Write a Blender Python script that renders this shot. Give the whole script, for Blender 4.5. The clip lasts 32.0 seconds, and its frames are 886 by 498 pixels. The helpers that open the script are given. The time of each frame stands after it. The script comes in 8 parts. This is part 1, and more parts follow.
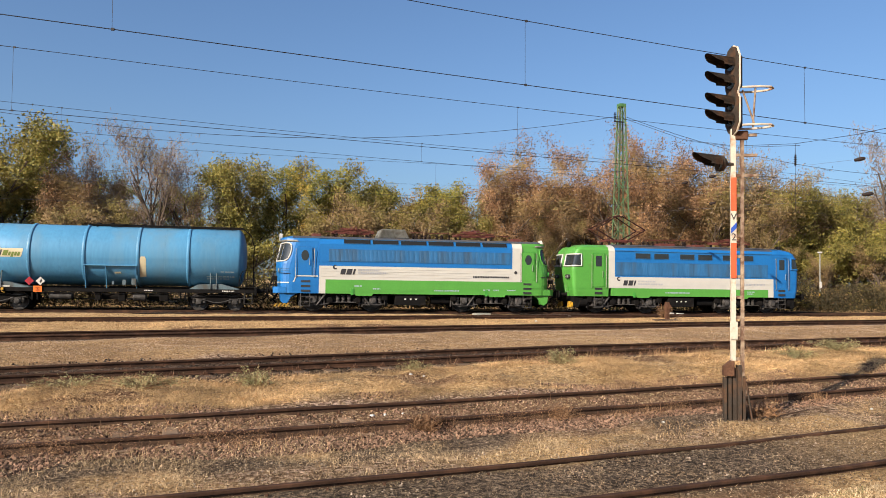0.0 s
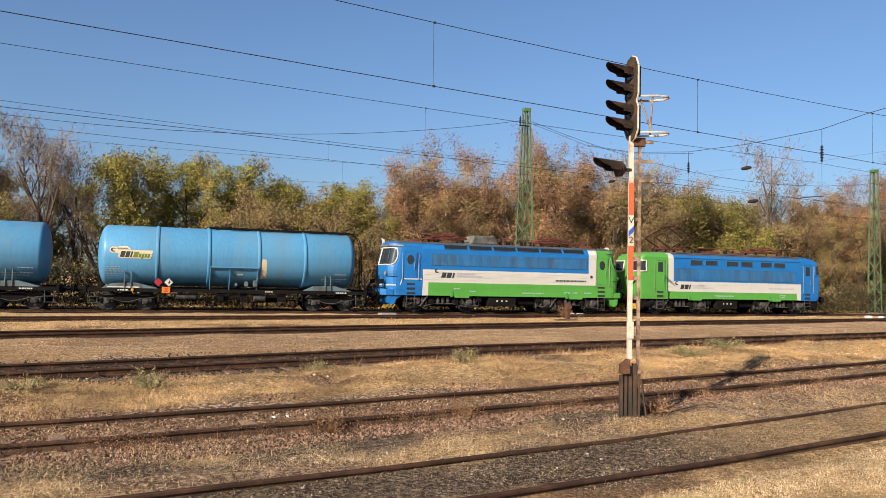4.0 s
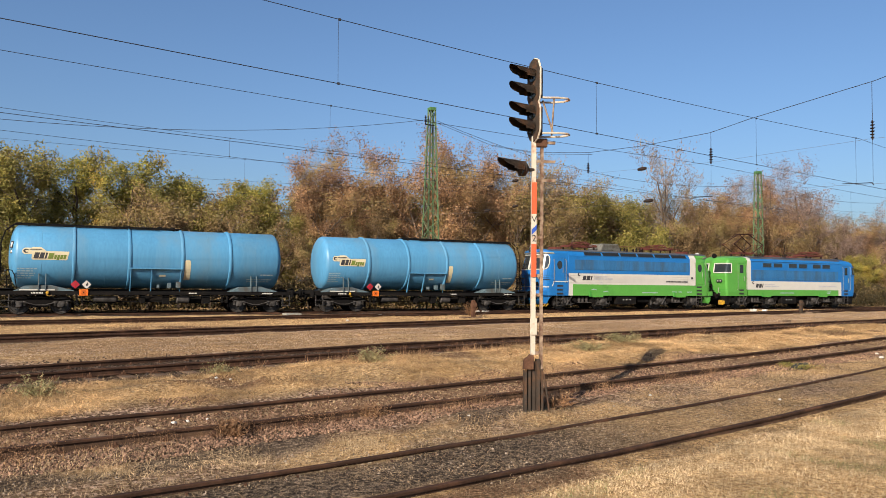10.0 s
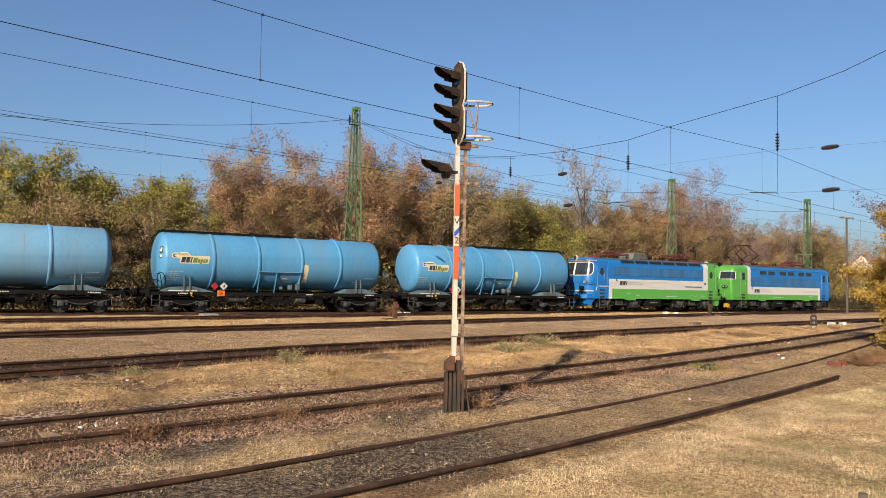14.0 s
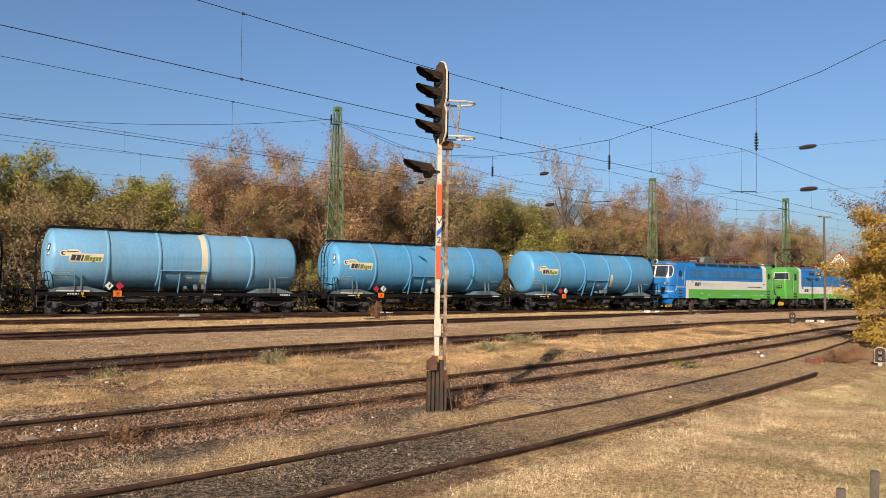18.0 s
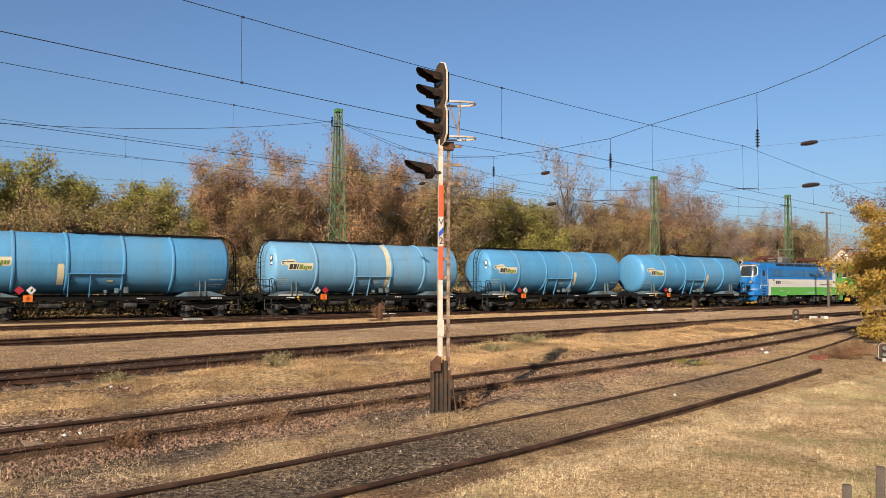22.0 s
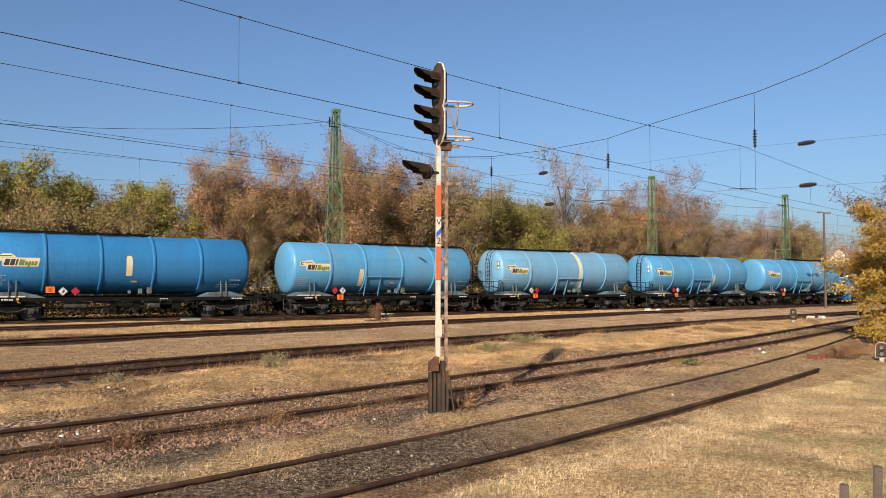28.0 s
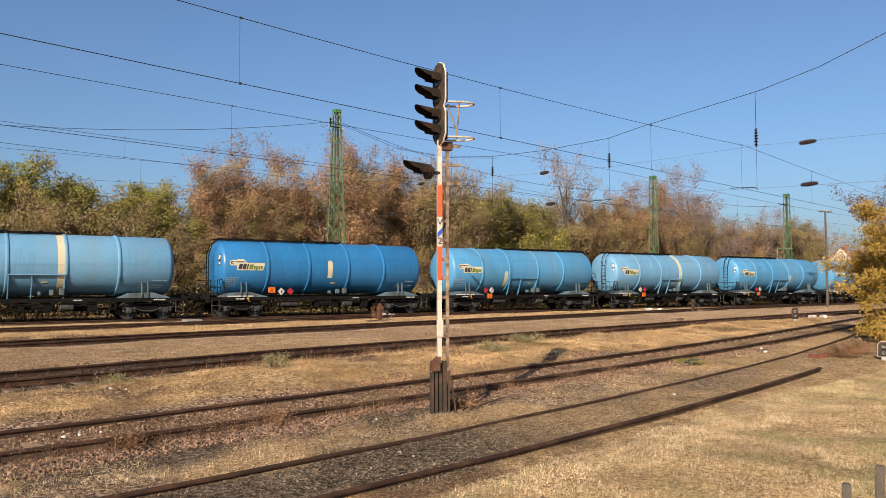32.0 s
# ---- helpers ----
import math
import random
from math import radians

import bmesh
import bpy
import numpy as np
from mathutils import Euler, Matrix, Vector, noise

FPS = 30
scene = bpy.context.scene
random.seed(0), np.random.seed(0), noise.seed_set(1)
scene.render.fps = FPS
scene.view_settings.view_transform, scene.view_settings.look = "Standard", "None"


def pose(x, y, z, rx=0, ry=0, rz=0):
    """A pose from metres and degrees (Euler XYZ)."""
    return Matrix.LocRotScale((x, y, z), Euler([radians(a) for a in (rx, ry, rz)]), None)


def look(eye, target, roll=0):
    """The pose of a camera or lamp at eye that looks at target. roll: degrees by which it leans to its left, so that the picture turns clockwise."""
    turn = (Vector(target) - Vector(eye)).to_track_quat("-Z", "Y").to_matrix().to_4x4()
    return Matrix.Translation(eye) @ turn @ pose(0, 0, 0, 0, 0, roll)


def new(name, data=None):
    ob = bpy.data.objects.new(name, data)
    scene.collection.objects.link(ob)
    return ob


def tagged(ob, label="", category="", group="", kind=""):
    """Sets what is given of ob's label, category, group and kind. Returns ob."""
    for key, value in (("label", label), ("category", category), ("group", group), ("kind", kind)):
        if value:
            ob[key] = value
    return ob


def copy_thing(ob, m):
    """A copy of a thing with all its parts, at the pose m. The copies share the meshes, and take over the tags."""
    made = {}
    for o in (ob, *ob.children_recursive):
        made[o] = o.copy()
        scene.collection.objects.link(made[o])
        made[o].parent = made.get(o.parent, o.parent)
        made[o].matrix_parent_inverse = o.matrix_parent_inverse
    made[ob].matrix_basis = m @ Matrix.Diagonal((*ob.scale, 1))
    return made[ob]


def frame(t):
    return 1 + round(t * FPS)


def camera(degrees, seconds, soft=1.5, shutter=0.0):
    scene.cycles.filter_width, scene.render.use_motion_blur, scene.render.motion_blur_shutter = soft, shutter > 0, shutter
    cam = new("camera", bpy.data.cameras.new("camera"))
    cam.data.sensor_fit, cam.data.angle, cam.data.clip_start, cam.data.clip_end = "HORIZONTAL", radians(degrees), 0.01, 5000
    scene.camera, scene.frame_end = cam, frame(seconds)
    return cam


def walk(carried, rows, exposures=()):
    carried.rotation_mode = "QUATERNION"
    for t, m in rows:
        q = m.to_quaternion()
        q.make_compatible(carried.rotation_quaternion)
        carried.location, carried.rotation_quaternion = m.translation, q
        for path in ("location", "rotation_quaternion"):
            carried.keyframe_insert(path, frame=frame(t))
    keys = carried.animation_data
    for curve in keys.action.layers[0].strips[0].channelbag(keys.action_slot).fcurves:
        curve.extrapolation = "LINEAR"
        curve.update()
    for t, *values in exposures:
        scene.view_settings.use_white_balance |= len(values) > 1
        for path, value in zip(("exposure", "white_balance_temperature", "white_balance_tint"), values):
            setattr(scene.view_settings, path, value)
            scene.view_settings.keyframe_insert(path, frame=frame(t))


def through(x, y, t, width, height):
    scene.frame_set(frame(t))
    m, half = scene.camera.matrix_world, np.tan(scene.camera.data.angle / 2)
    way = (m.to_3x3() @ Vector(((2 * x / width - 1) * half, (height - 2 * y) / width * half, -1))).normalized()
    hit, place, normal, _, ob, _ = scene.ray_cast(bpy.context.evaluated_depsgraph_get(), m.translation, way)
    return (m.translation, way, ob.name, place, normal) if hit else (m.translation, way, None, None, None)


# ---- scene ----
# World: X runs along the railway in the train's direction, Y away from the camera, Z up.
EYE = Vector((0.0, 0.0, 2.3))
cam = camera(60.1, 32.0, soft=0.8)

# seconds, heading to the left of +Y, upward tilt, lean (degrees)
AIM = [
    (0.0, -13.183, 2.465, 0.82), (0.5, -14.199, 2.728, 1.069), (1.0, -15.202, 3.009, 1.162), (1.5, -16.249, 3.07, 1.185),
    (2.0, -17.192, 3.0, 1.157), (2.5, -17.91, 2.832, 1.015), (3.0, -18.732, 2.657, 1.038), (3.5, -19.485, 2.603, 1.172),
    (5.5, -22.131, 2.447, 0.855), (6.0, -22.691, 2.388, 0.858), (6.5, -23.17, 2.305, 0.826), (7.0, -23.556, 2.232, 0.784),
    (7.5, -24.006, 2.301, 0.845), (8.0, -24.581, 2.295, 0.815), (8.5, -25.056, 2.293, 0.599), (9.0, -25.582, 2.424, 0.596),
    (9.5, -26.172, 2.571, 0.606), (10.0, -27.216, 2.585, 0.61), (10.5, -28.44, 2.52, 0.602), (11.0, -29.584, 2.427, 0.587),
    (11.5, -30.317, 2.386, 0.648), (12.0, -30.759, 2.366, 0.711), (12.5, -31.255, 2.392, 0.821), (13.0, -31.915, 2.522, 0.947),
    (13.5, -32.467, 2.649, 1.07), (14.0, -32.995, 2.77, 1.086), (14.5, -33.436, 2.848, 1.09), (16.5, -34.438, 2.792, 1.01),
    (17.0, -34.428, 2.769, 0.935), (17.5, -34.335, 2.751, 0.909), (18.0, -34.318, 2.771, 0.845), (18.5, -34.377, 2.791, 0.725),
    (19.0, -34.352, 2.837, 0.515), (19.5, -34.224, 2.844, 0.479), (20.0, -34.046, 2.876, 0.417), (20.5, -34.203, 2.901, 0.361),
    (21.0, -34.362, 2.854, 0.226), (21.5, -34.269, 2.828, 0.119), (22.0, -34.149, 2.818, 0.155), (22.5, -34.095, 2.833, 0.112),
    (23.0, -34.195, 2.862, 0.032), (23.5, -34.242, 2.884, -0.013), (24.0, -34.258, 2.905, 0.063), (24.5, -34.35, 2.913, 0.083),
    (25.0, -34.383, 2.969, 0.061), (25.5, -34.39, 3.013, -0.021), (27.5, -34.283, 2.832, 0.071), (28.0, -34.317, 2.83, 0.099),
    (28.5, -34.325, 2.822, 0.097), (29.0, -34.294, 2.834, 0.082), (29.5, -34.285, 2.84, 0.068), (30.0, -34.261, 2.851, 0.046),
    (30.5, -34.269, 2.905, 0.047), (31.0, -34.356, 2.905, 0.028), (31.5, -34.351, 2.854, -0.025), (32.0, -34.221, 2.834, -0.051),
]


def aim(yaw, pitch, lean):
    a, b = radians(yaw), radians(pitch)
    ahead = Vector((-math.sin(a) * math.cos(b), math.cos(a) * math.cos(b), math.sin(b)))
    return look(EYE, EYE + ahead, lean)


walk(cam, [(t, aim(y, p, r)) for t, y, p, r in AIM], ((0, 1.15), (3, 1.12), (6, 1.06), (9, 1.03), (14, 0.98), (32, 0.98)))

# ---- light: clear autumn day, sun behind the camera's left shoulder ----
SUN_DIR = Vector((-0.815, -0.58, 0.53)).normalized()  # towards the sun
SUN_EL = math.asin(SUN_DIR.z)
world = bpy.data.worlds.new("sky")
scene.world = world
world.use_nodes = True
wn = world.node_tree.nodes
sky = wn.new("ShaderNodeTexSky")
sky.sky_type, sky.sun_disc = "NISHITA", False
sky.sun_elevation, sky.sun_rotation = SUN_EL, math.atan2(SUN_DIR.x, SUN_DIR.y)
sky.altitude, sky.air_density, sky.dust_density, sky.ozone_density = 100, 1.0, 2.4, 5.7
wn["Background"].inputs["Strength"].default_value = 0.069
world.node_tree.links.new(sky.outputs[0], wn["Background"].inputs[0])
sun = new("sun", bpy.data.lights.new("sun", "SUN"))
sun.data.energy, sun.data.angle, sun.data.color = 4.8, radians(0.53), (1.0, 0.88, 0.72)
sun.matrix_world = look((0, 0, 60), Vector((0, 0, 60)) - SUN_DIR)

# ---- materials ----
def material(name, color, rough=0.6, metal=0.0, vary=0.15, scale=6.0, fine=60.0, dirt=None, dirt_amount=0.0, bump=0.1, object_random=0.0, island_random=0.0, coat=0.0, streak=False, spec=0.3):
    """A paint or natural surface: two scales of tone, optional dirt patches and fine relief."""
    m = bpy.data.materials.new(name)
    m.use_nodes = True
    n, l = m.node_tree.nodes, m.node_tree.links
    p = n["Principled BSDF"]
    p.inputs["Roughness"].default_value, p.inputs["Metallic"].default_value = rough, metal
    p.inputs["Coat Weight"].default_value, p.inputs["Specular IOR Level"].default_value = coat, spec
    co = n.new("ShaderNodeTexCoord")
    mapping = n.new("ShaderNodeMapping")
    l.new(co.outputs["Object"], mapping.inputs[0])
    if streak:
        mapping.inputs["Scale"].default_value = (1.0, 1.0, 0.12)
    big, small = n.new("ShaderNodeTexNoise"), n.new("ShaderNodeTexNoise")
    for tex, s in ((big, scale), (small, fine)):
        tex.inputs["Scale"].default_value, tex.inputs["Detail"].default_value = s, 4
        l.new(mapping.outputs[0], tex.inputs[0])
    add = n.new("ShaderNodeMath")
    add.operation = "ADD"
    l.new(big.outputs[0], add.inputs[0]), l.new(small.outputs[0], add.inputs[1])
    tone = n.new("ShaderNodeMapRange")
    tone.inputs[1].default_value, tone.inputs[2].default_value = 0.65, 1.35
    tone.inputs[3].default_value, tone.inputs[4].default_value = 1 - vary, 1 + vary
    l.new(add.outputs[0], tone.inputs[0])
    value = tone.outputs[0]
    for kind, amount in (("object", object_random), ("island", island_random)):
        if not amount:
            continue
        src = n.new("ShaderNodeObjectInfo" if kind == "object" else "ShaderNodeNewGeometry")
        rnd = n.new("ShaderNodeMapRange")
        rnd.inputs[3].default_value, rnd.inputs[4].default_value = 1 - amount, 1 + amount
        l.new(src.outputs["Random" if kind == "object" else "Random Per Island"], rnd.inputs[0])
        mul = n.new("ShaderNodeMath")
        mul.operation = "MULTIPLY"
        l.new(value, mul.inputs[0]), l.new(rnd.outputs[0], mul.inputs[1])
        value = mul.outputs[0]
    shade = n.new("ShaderNodeVectorMath")
    shade.operation = "SCALE"
    shade.inputs[0].default_value = color
    l.new(value, shade.inputs["Scale"])
    out = shade.outputs[0]
    if dirt:
        patch = n.new("ShaderNodeTexNoise")
        patch.inputs["Scale"].default_value, patch.inputs["Detail"].default_value, patch.inputs["Roughness"].default_value = scale * 0.7, 6, 0.65
        l.new(mapping.outputs[0], patch.inputs[0])
        ramp = n.new("ShaderNodeMapRange")
        ramp.inputs[1].default_value, ramp.inputs[2].default_value = 0.62 - dirt_amount * 0.4, 0.75 - dirt_amount * 0.2
        l.new(patch.outputs[0], ramp.inputs[0])
        mix = n.new("ShaderNodeMix")
        mix.data_type = "RGBA"
        l.new(ramp.outputs[0], mix.inputs[0]), l.new(out, mix.inputs[6])
        mix.inputs[7].default_value = (*dirt, 1)
        out = mix.outputs[2]
    l.new(out, p.inputs["Base Color"])
    if bump:
        b = n.new("ShaderNodeBump")
        b.inputs["Strength"].default_value, b.inputs["Distance"].default_value = bump, 0.02
        l.new(small.outputs[0], b.inputs["Height"]), l.new(b.outputs[0], p.inputs["Normal"])
    return m


def leafy(name, a, b, rough=0.6, patch=None, through=0.3):
    """Leaves and grass: a spread between two colours from leaf to leaf, a third in patches, some light passing through."""
    m = bpy.data.materials.new(name)
    m.use_nodes = True
    n, l = m.node_tree.nodes, m.node_tree.links
    p = n["Principled BSDF"]
    p.inputs["Roughness"].default_value = rough
    p.inputs["Specular IOR Level"].default_value = 0.25
    g = n.new("ShaderNodeNewGeometry")
    mix = n.new("ShaderNodeMix")
    mix.data_type = "RGBA"
    l.new(g.outputs["Random Per Island"], mix.inputs[0])
    mix.inputs[6].default_value, mix.inputs[7].default_value = (*a, 1), (*b, 1)
    out = mix.outputs[2]
    co, big = n.new("ShaderNodeTexCoord"), n.new("ShaderNodeTexNoise")
    big.inputs["Scale"].default_value = 0.6
    l.new(co.outputs["Object"], big.inputs[0])
    if patch:
        info, spot, rng, other = n.new("ShaderNodeObjectInfo"), n.new("ShaderNodeTexNoise"), n.new("ShaderNodeMapRange"), n.new("ShaderNodeMix")
        spot.noise_dimensions = "4D"
        spot.inputs["Scale"].default_value, spot.inputs["Detail"].default_value = 0.45, 4
        l.new(co.outputs["Object"], spot.inputs["Vector"]), l.new(info.outputs["Random"], spot.inputs["W"])
        rng.inputs[1].default_value, rng.inputs[2].default_value, rng.inputs[4].default_value = 0.48, 0.66, 0.85
        l.new(spot.outputs[0], rng.inputs[0])
        other.data_type = "RGBA"
        l.new(rng.outputs[0], other.inputs[0]), l.new(out, other.inputs[6])
        other.inputs[7].default_value = (*patch, 1)
        out = other.outputs[2]
    tone = n.new("ShaderNodeMapRange")
    tone.inputs[1].default_value, tone.inputs[2].default_value, tone.inputs[3].default_value, tone.inputs[4].default_value = 0.38, 0.62, 0.62, 1.38
    big.inputs["Detail"].default_value, big.inputs["Roughness"].default_value = 5, 0.65
    l.new(big.outputs[0], tone.inputs[0])
    sc = n.new("ShaderNodeVectorMath")
    sc.operation = "SCALE"
    l.new(out, sc.inputs[0]), l.new(tone.outputs[0], sc.inputs["Scale"])
    l.new(sc.outputs[0], p.inputs["Base Color"])
    tr = n.new("ShaderNodeBsdfTranslucent")
    l.new(sc.outputs[0], tr.inputs[0])
    ms = n.new("ShaderNodeMixShader")
    ms.inputs[0].default_value = through
    l.new(p.outputs[0], ms.inputs[1]), l.new(tr.outputs[0], ms.inputs[2])
    l.new(ms.outputs[0], n["Material Output"].inputs[0])
    return m


def glassy(name, color=(0.02, 0.025, 0.03), rough=0.06, spec=0.5):
    m = bpy.data.materials.new(name)
    m.use_nodes = True
    p = m.node_tree.nodes["Principled BSDF"]
    p.inputs["Base Color"].default_value = (*color, 1)
    p.inputs["Roughness"].default_value, p.inputs["IOR"].default_value = rough, 1.5
    p.inputs["Specular IOR Level"].default_value = spec
    return m


M_RAIL = material("rail_steel", (0.040, 0.0225, 0.0155), 0.7, 0.0, 0.35, 3, 40, (0.090, 0.046, 0.028), 0.35, 0.2, spec=0.06)
M_RAIL_WEB = material("rail_web_rust", (0.056, 0.034, 0.023), 0.85, 0.0, 0.35, 3, 40, (0.105, 0.063, 0.039), 0.35, 0.2, spec=0.06)
M_SLEEPER = material("sleeper_wood", (0.082, 0.0533, 0.0369), 0.9, 0, 0.35, 4, 40, (0.1394, 0.0984, 0.0697), 0.5, 0.5, object_random=0.3, spec=0.06)
M_SLEEPER_C = material("sleeper_concrete", (0.19, 0.128, 0.085), 0.9, 0, 0.25, 4, 40, (0.0984, 0.0697, 0.0492), 0.5, 0.3, object_random=0.25, spec=0.06)
M_OIL_STONE = material("oily_stone", (0.0369, 0.0279, 0.023), 0.8, 0, 0.3, 3, 50, None, 0, 0.3, island_random=0.5, spec=0.06)
M_STONE = material("ballast_stone", (0.145, 0.089, 0.061), 0.9, 0, 0.25, 3, 50, None, 0, 0.3, island_random=0.8, spec=0.06)
M_PEBBLE = material("pale_pebble", (0.246, 0.1968, 0.1517), 0.9, 0, 0.2, 3, 50, None, 0, 0.2, island_random=0.5, spec=0.06)
M_LITTER = material("white_litter", (0.41, 0.3936, 0.3608), 0.6, 0, 0.15, 8, 50)
M_TANK = material("tank_blue", (0.056, 0.183, 0.320), 0.42, 0, 0.14, 0.8, 9, (0.080, 0.172, 0.255), 0.26, 0.01, streak=True, spec=0.3)
M_TANK_B = material("tank_blue_pale", (0.098, 0.215, 0.325), 0.44, 0, 0.14, 0.8, 9, (0.118, 0.205, 0.28), 0.24, 0.01, streak=True, spec=0.3)
M_TANK_D = material("tank_blue_deep", (0.018, 0.112, 0.258), 0.38, 0, 0.2, 0.8, 9, (0.0205, 0.1066, 0.2378), 0.3, 0.01, streak=True, spec=0.35)
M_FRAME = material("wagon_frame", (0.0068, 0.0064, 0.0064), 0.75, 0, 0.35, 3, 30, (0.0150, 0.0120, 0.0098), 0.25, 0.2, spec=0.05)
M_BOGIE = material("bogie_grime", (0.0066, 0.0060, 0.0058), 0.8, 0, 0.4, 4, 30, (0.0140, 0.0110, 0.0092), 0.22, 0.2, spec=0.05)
M_GRIME_L = material("worn_grime", (0.056, 0.051, 0.048), 0.6, 0, 0.5, 5, 40, (0.012, 0.010, 0.009), 0.5, 0.2, spec=0.25)
M_TYRE = material("wheel_tyre", (0.055, 0.05, 0.046), 0.5, 0.2, 0.3, 4, 40, (0.02, 0.016, 0.014), 0.5, 0.1, spec=0.3)
M_WHEEL = material("wheel_steel", (0.015, 0.0125, 0.011), 0.6, 0.0, 0.3, 5, 40, (0.0492, 0.0328, 0.023), 0.4, 0.1, spec=0.06)
M_SADDLE = material("saddle_grey", (0.0697, 0.1025, 0.1189), 0.6, 0, 0.2, 2, 20, (0.0492, 0.0492, 0.0451), 0.45, 0.05)
M_CREAM = material("cream_paint", (0.41, 0.3608, 0.246), 0.5, 0, 0.08, 3, 30, (0.41, 0.369, 0.2624), 0.1, 0.02)
M_WHITE = material("white_paint", (0.3854, 0.3731, 0.3444), 0.45, 0, 0.06, 2, 30, (0.41, 0.3854, 0.3444), 0.1, 0.02)
M_BLACK = material("black_paint", (0.0205, 0.0205, 0.0221), 0.6, 0, 0.3, 4, 40)
M_RED = material("red_paint", (0.246, 0.0123, 0.023), 0.45, 0, 0.1, 5, 40)
M_ORANGE = material("orange_plate", (0.574, 0.123, 0.0123), 0.5, 0, 0.08, 5, 40)
M_YELLOW = material("yellow_paint", (0.451, 0.246, 0.0164), 0.5, 0, 0.15, 5, 40, (0.082, 0.0574, 0.0246), 0.5)
M_BLUE = material("loco_blue", (0.0082, 0.1025, 0.3034), 0.45, 0, 0.10, 1, 12, (0.0164, 0.1148, 0.2788), 0.1, 0.02, coat=0.05)
M_BLUE_D = material("grille_blue", (0.018, 0.092, 0.215), 0.5, 0, 0.22, 1.5, 18, (0.030, 0.055, 0.085), 0.35, 0.05, streak=True)
M_GREEN = material("loco_green", (0.062, 0.222, 0.038), 0.35, 0, 0.08, 1, 12, (0.0656, 0.164, 0.0369), 0.1, 0.02, coat=0.2)
M_ROOF = material("loco_roof", (0.0451, 0.0533, 0.0697), 0.6, 0, 0.25, 2, 25, (0.082, 0.0656, 0.0533), 0.35, 0.1)
M_PANTO = material("pantograph_red", (0.0861, 0.0246, 0.018), 0.6, 0, 0.25, 5, 40)
M_PANTO_D = material("pantograph_dark", (0.030, 0.012, 0.010), 0.7, 0, 0.25, 5, 40, spec=0.1)
M_GREY = material("grey_metal", (0.246, 0.246, 0.2214), 0.55, 0.3, 0.2, 4, 40, (0.164, 0.1312, 0.0902), 0.3, 0.1)
M_TEXT = material("lettering_dark", (0.0246, 0.0246, 0.0287), 0.5, 0, 0.05, 5, 40, bump=0)
M_TEXT_G = material("lettering_grey", (0.287, 0.2952, 0.3116), 0.5, 0, 0.05, 5, 40, bump=0)
M_TEXT_P = material("lettering_pale", (0.246, 0.3116, 0.3444), 0.5, 0, 0.05, 5, 40, bump=0)
M_HOOD = material("roof_hood_grey", (0.15, 0.15, 0.135), 0.6, 0.2, 0.25, 4, 40, (0.08, 0.07, 0.055), 0.4, 0.1)
M_GLASS = glassy("window_glass")
M_GLASS_DULL = glassy("dirty_roof_glass", (0.012, 0.013, 0.015), 0.55, 0.1)
M_MAST = material("mast_green", (0.105, 0.180, 0.085), 0.6, 0, 0.25, 2, 20, (0.15, 0.135, 0.09), 0.4, 0.1)
M_MAST_TOP = material("mast_green_fresh", (0.0451, 0.1148, 0.041), 0.55, 0, 0.1, 3, 20)
M_WIRE = material("wire_copper", (0.0287, 0.0287, 0.0328), 0.6, 0.4, 0.1, 3, 20, bump=0)
M_ROPE = material("steel_rope", (0.11, 0.12, 0.14), 0.6, 0.3, 0.1, 3, 20, bump=0)
M_INSUL = material("insulator_brown", (0.018, 0.0115, 0.0098), 0.55, 0, 0.2, 8, 40, spec=0.1)
M_FLAKE = material("flaking_paint", (0.2952, 0.2214, 0.1558), 0.8, 0, 0.25, 9, 40, (0.082, 0.041, 0.0246), 0.75, 0.3)
M_RUST_D = material("dark_rust", (0.0697, 0.0344, 0.0213), 0.85, 0, 0.35, 7, 50, (0.1312, 0.0697, 0.041), 0.3, 0.3, spec=0.1)
M_SIG_WHITE = material("signal_white", (0.3936, 0.3444, 0.2788), 0.55, 0, 0.1, 6, 50, (0.246, 0.1066, 0.0492), 0.22, 0.15)
M_SIG_RED = material("signal_orange_red", (0.4264, 0.0697, 0.0246), 0.55, 0, 0.12, 6, 50, (0.574, 0.246, 0.123), 0.1, 0.1)
M_SIG_BLUE = material("signal_blue", (0.0164, 0.0574, 0.287), 0.5, 0, 0.1, 6, 50)
M_SIG_DARK = material("signal_black", (0.0369, 0.0287, 0.023), 0.65, 0, 0.3, 6, 50, (0.0902, 0.0451, 0.0246), 0.35, 0.15, spec=0.06)
M_BARK = material("bark", (0.082, 0.0615, 0.0476), 0.95, 0, 0.3, 5, 40, bump=0.4, spec=0.06)
M_CONCRETE = material("concrete_grey", (0.2706, 0.2624, 0.2378), 0.9, 0, 0.2, 3, 40, (0.123, 0.1148, 0.0984), 0.35, 0.3)
M_WOODPOLE = material("pole_wood", (0.0697, 0.0541, 0.0426), 0.9, 0, 0.25, 4, 40, bump=0.3)
M_PLASTER = material("house_plaster", (0.5904, 0.5412, 0.451), 0.9, 0, 0.1, 1, 10)
M_TILE = material("roof_tile", (0.2132, 0.082, 0.0492), 0.85, 0, 0.25, 2, 12, bump=0.3)
L_GREEN = leafy("leaf_yellow_green", (0.092, 0.105, 0.020), (0.30, 0.245, 0.050), patch=(0.33, 0.21, 0.045), through=0.25)
L_OLIVE = leafy("leaf_olive", (0.10, 0.105, 0.022), (0.28, 0.225, 0.058), patch=(0.215, 0.165, 0.055), through=0.25)
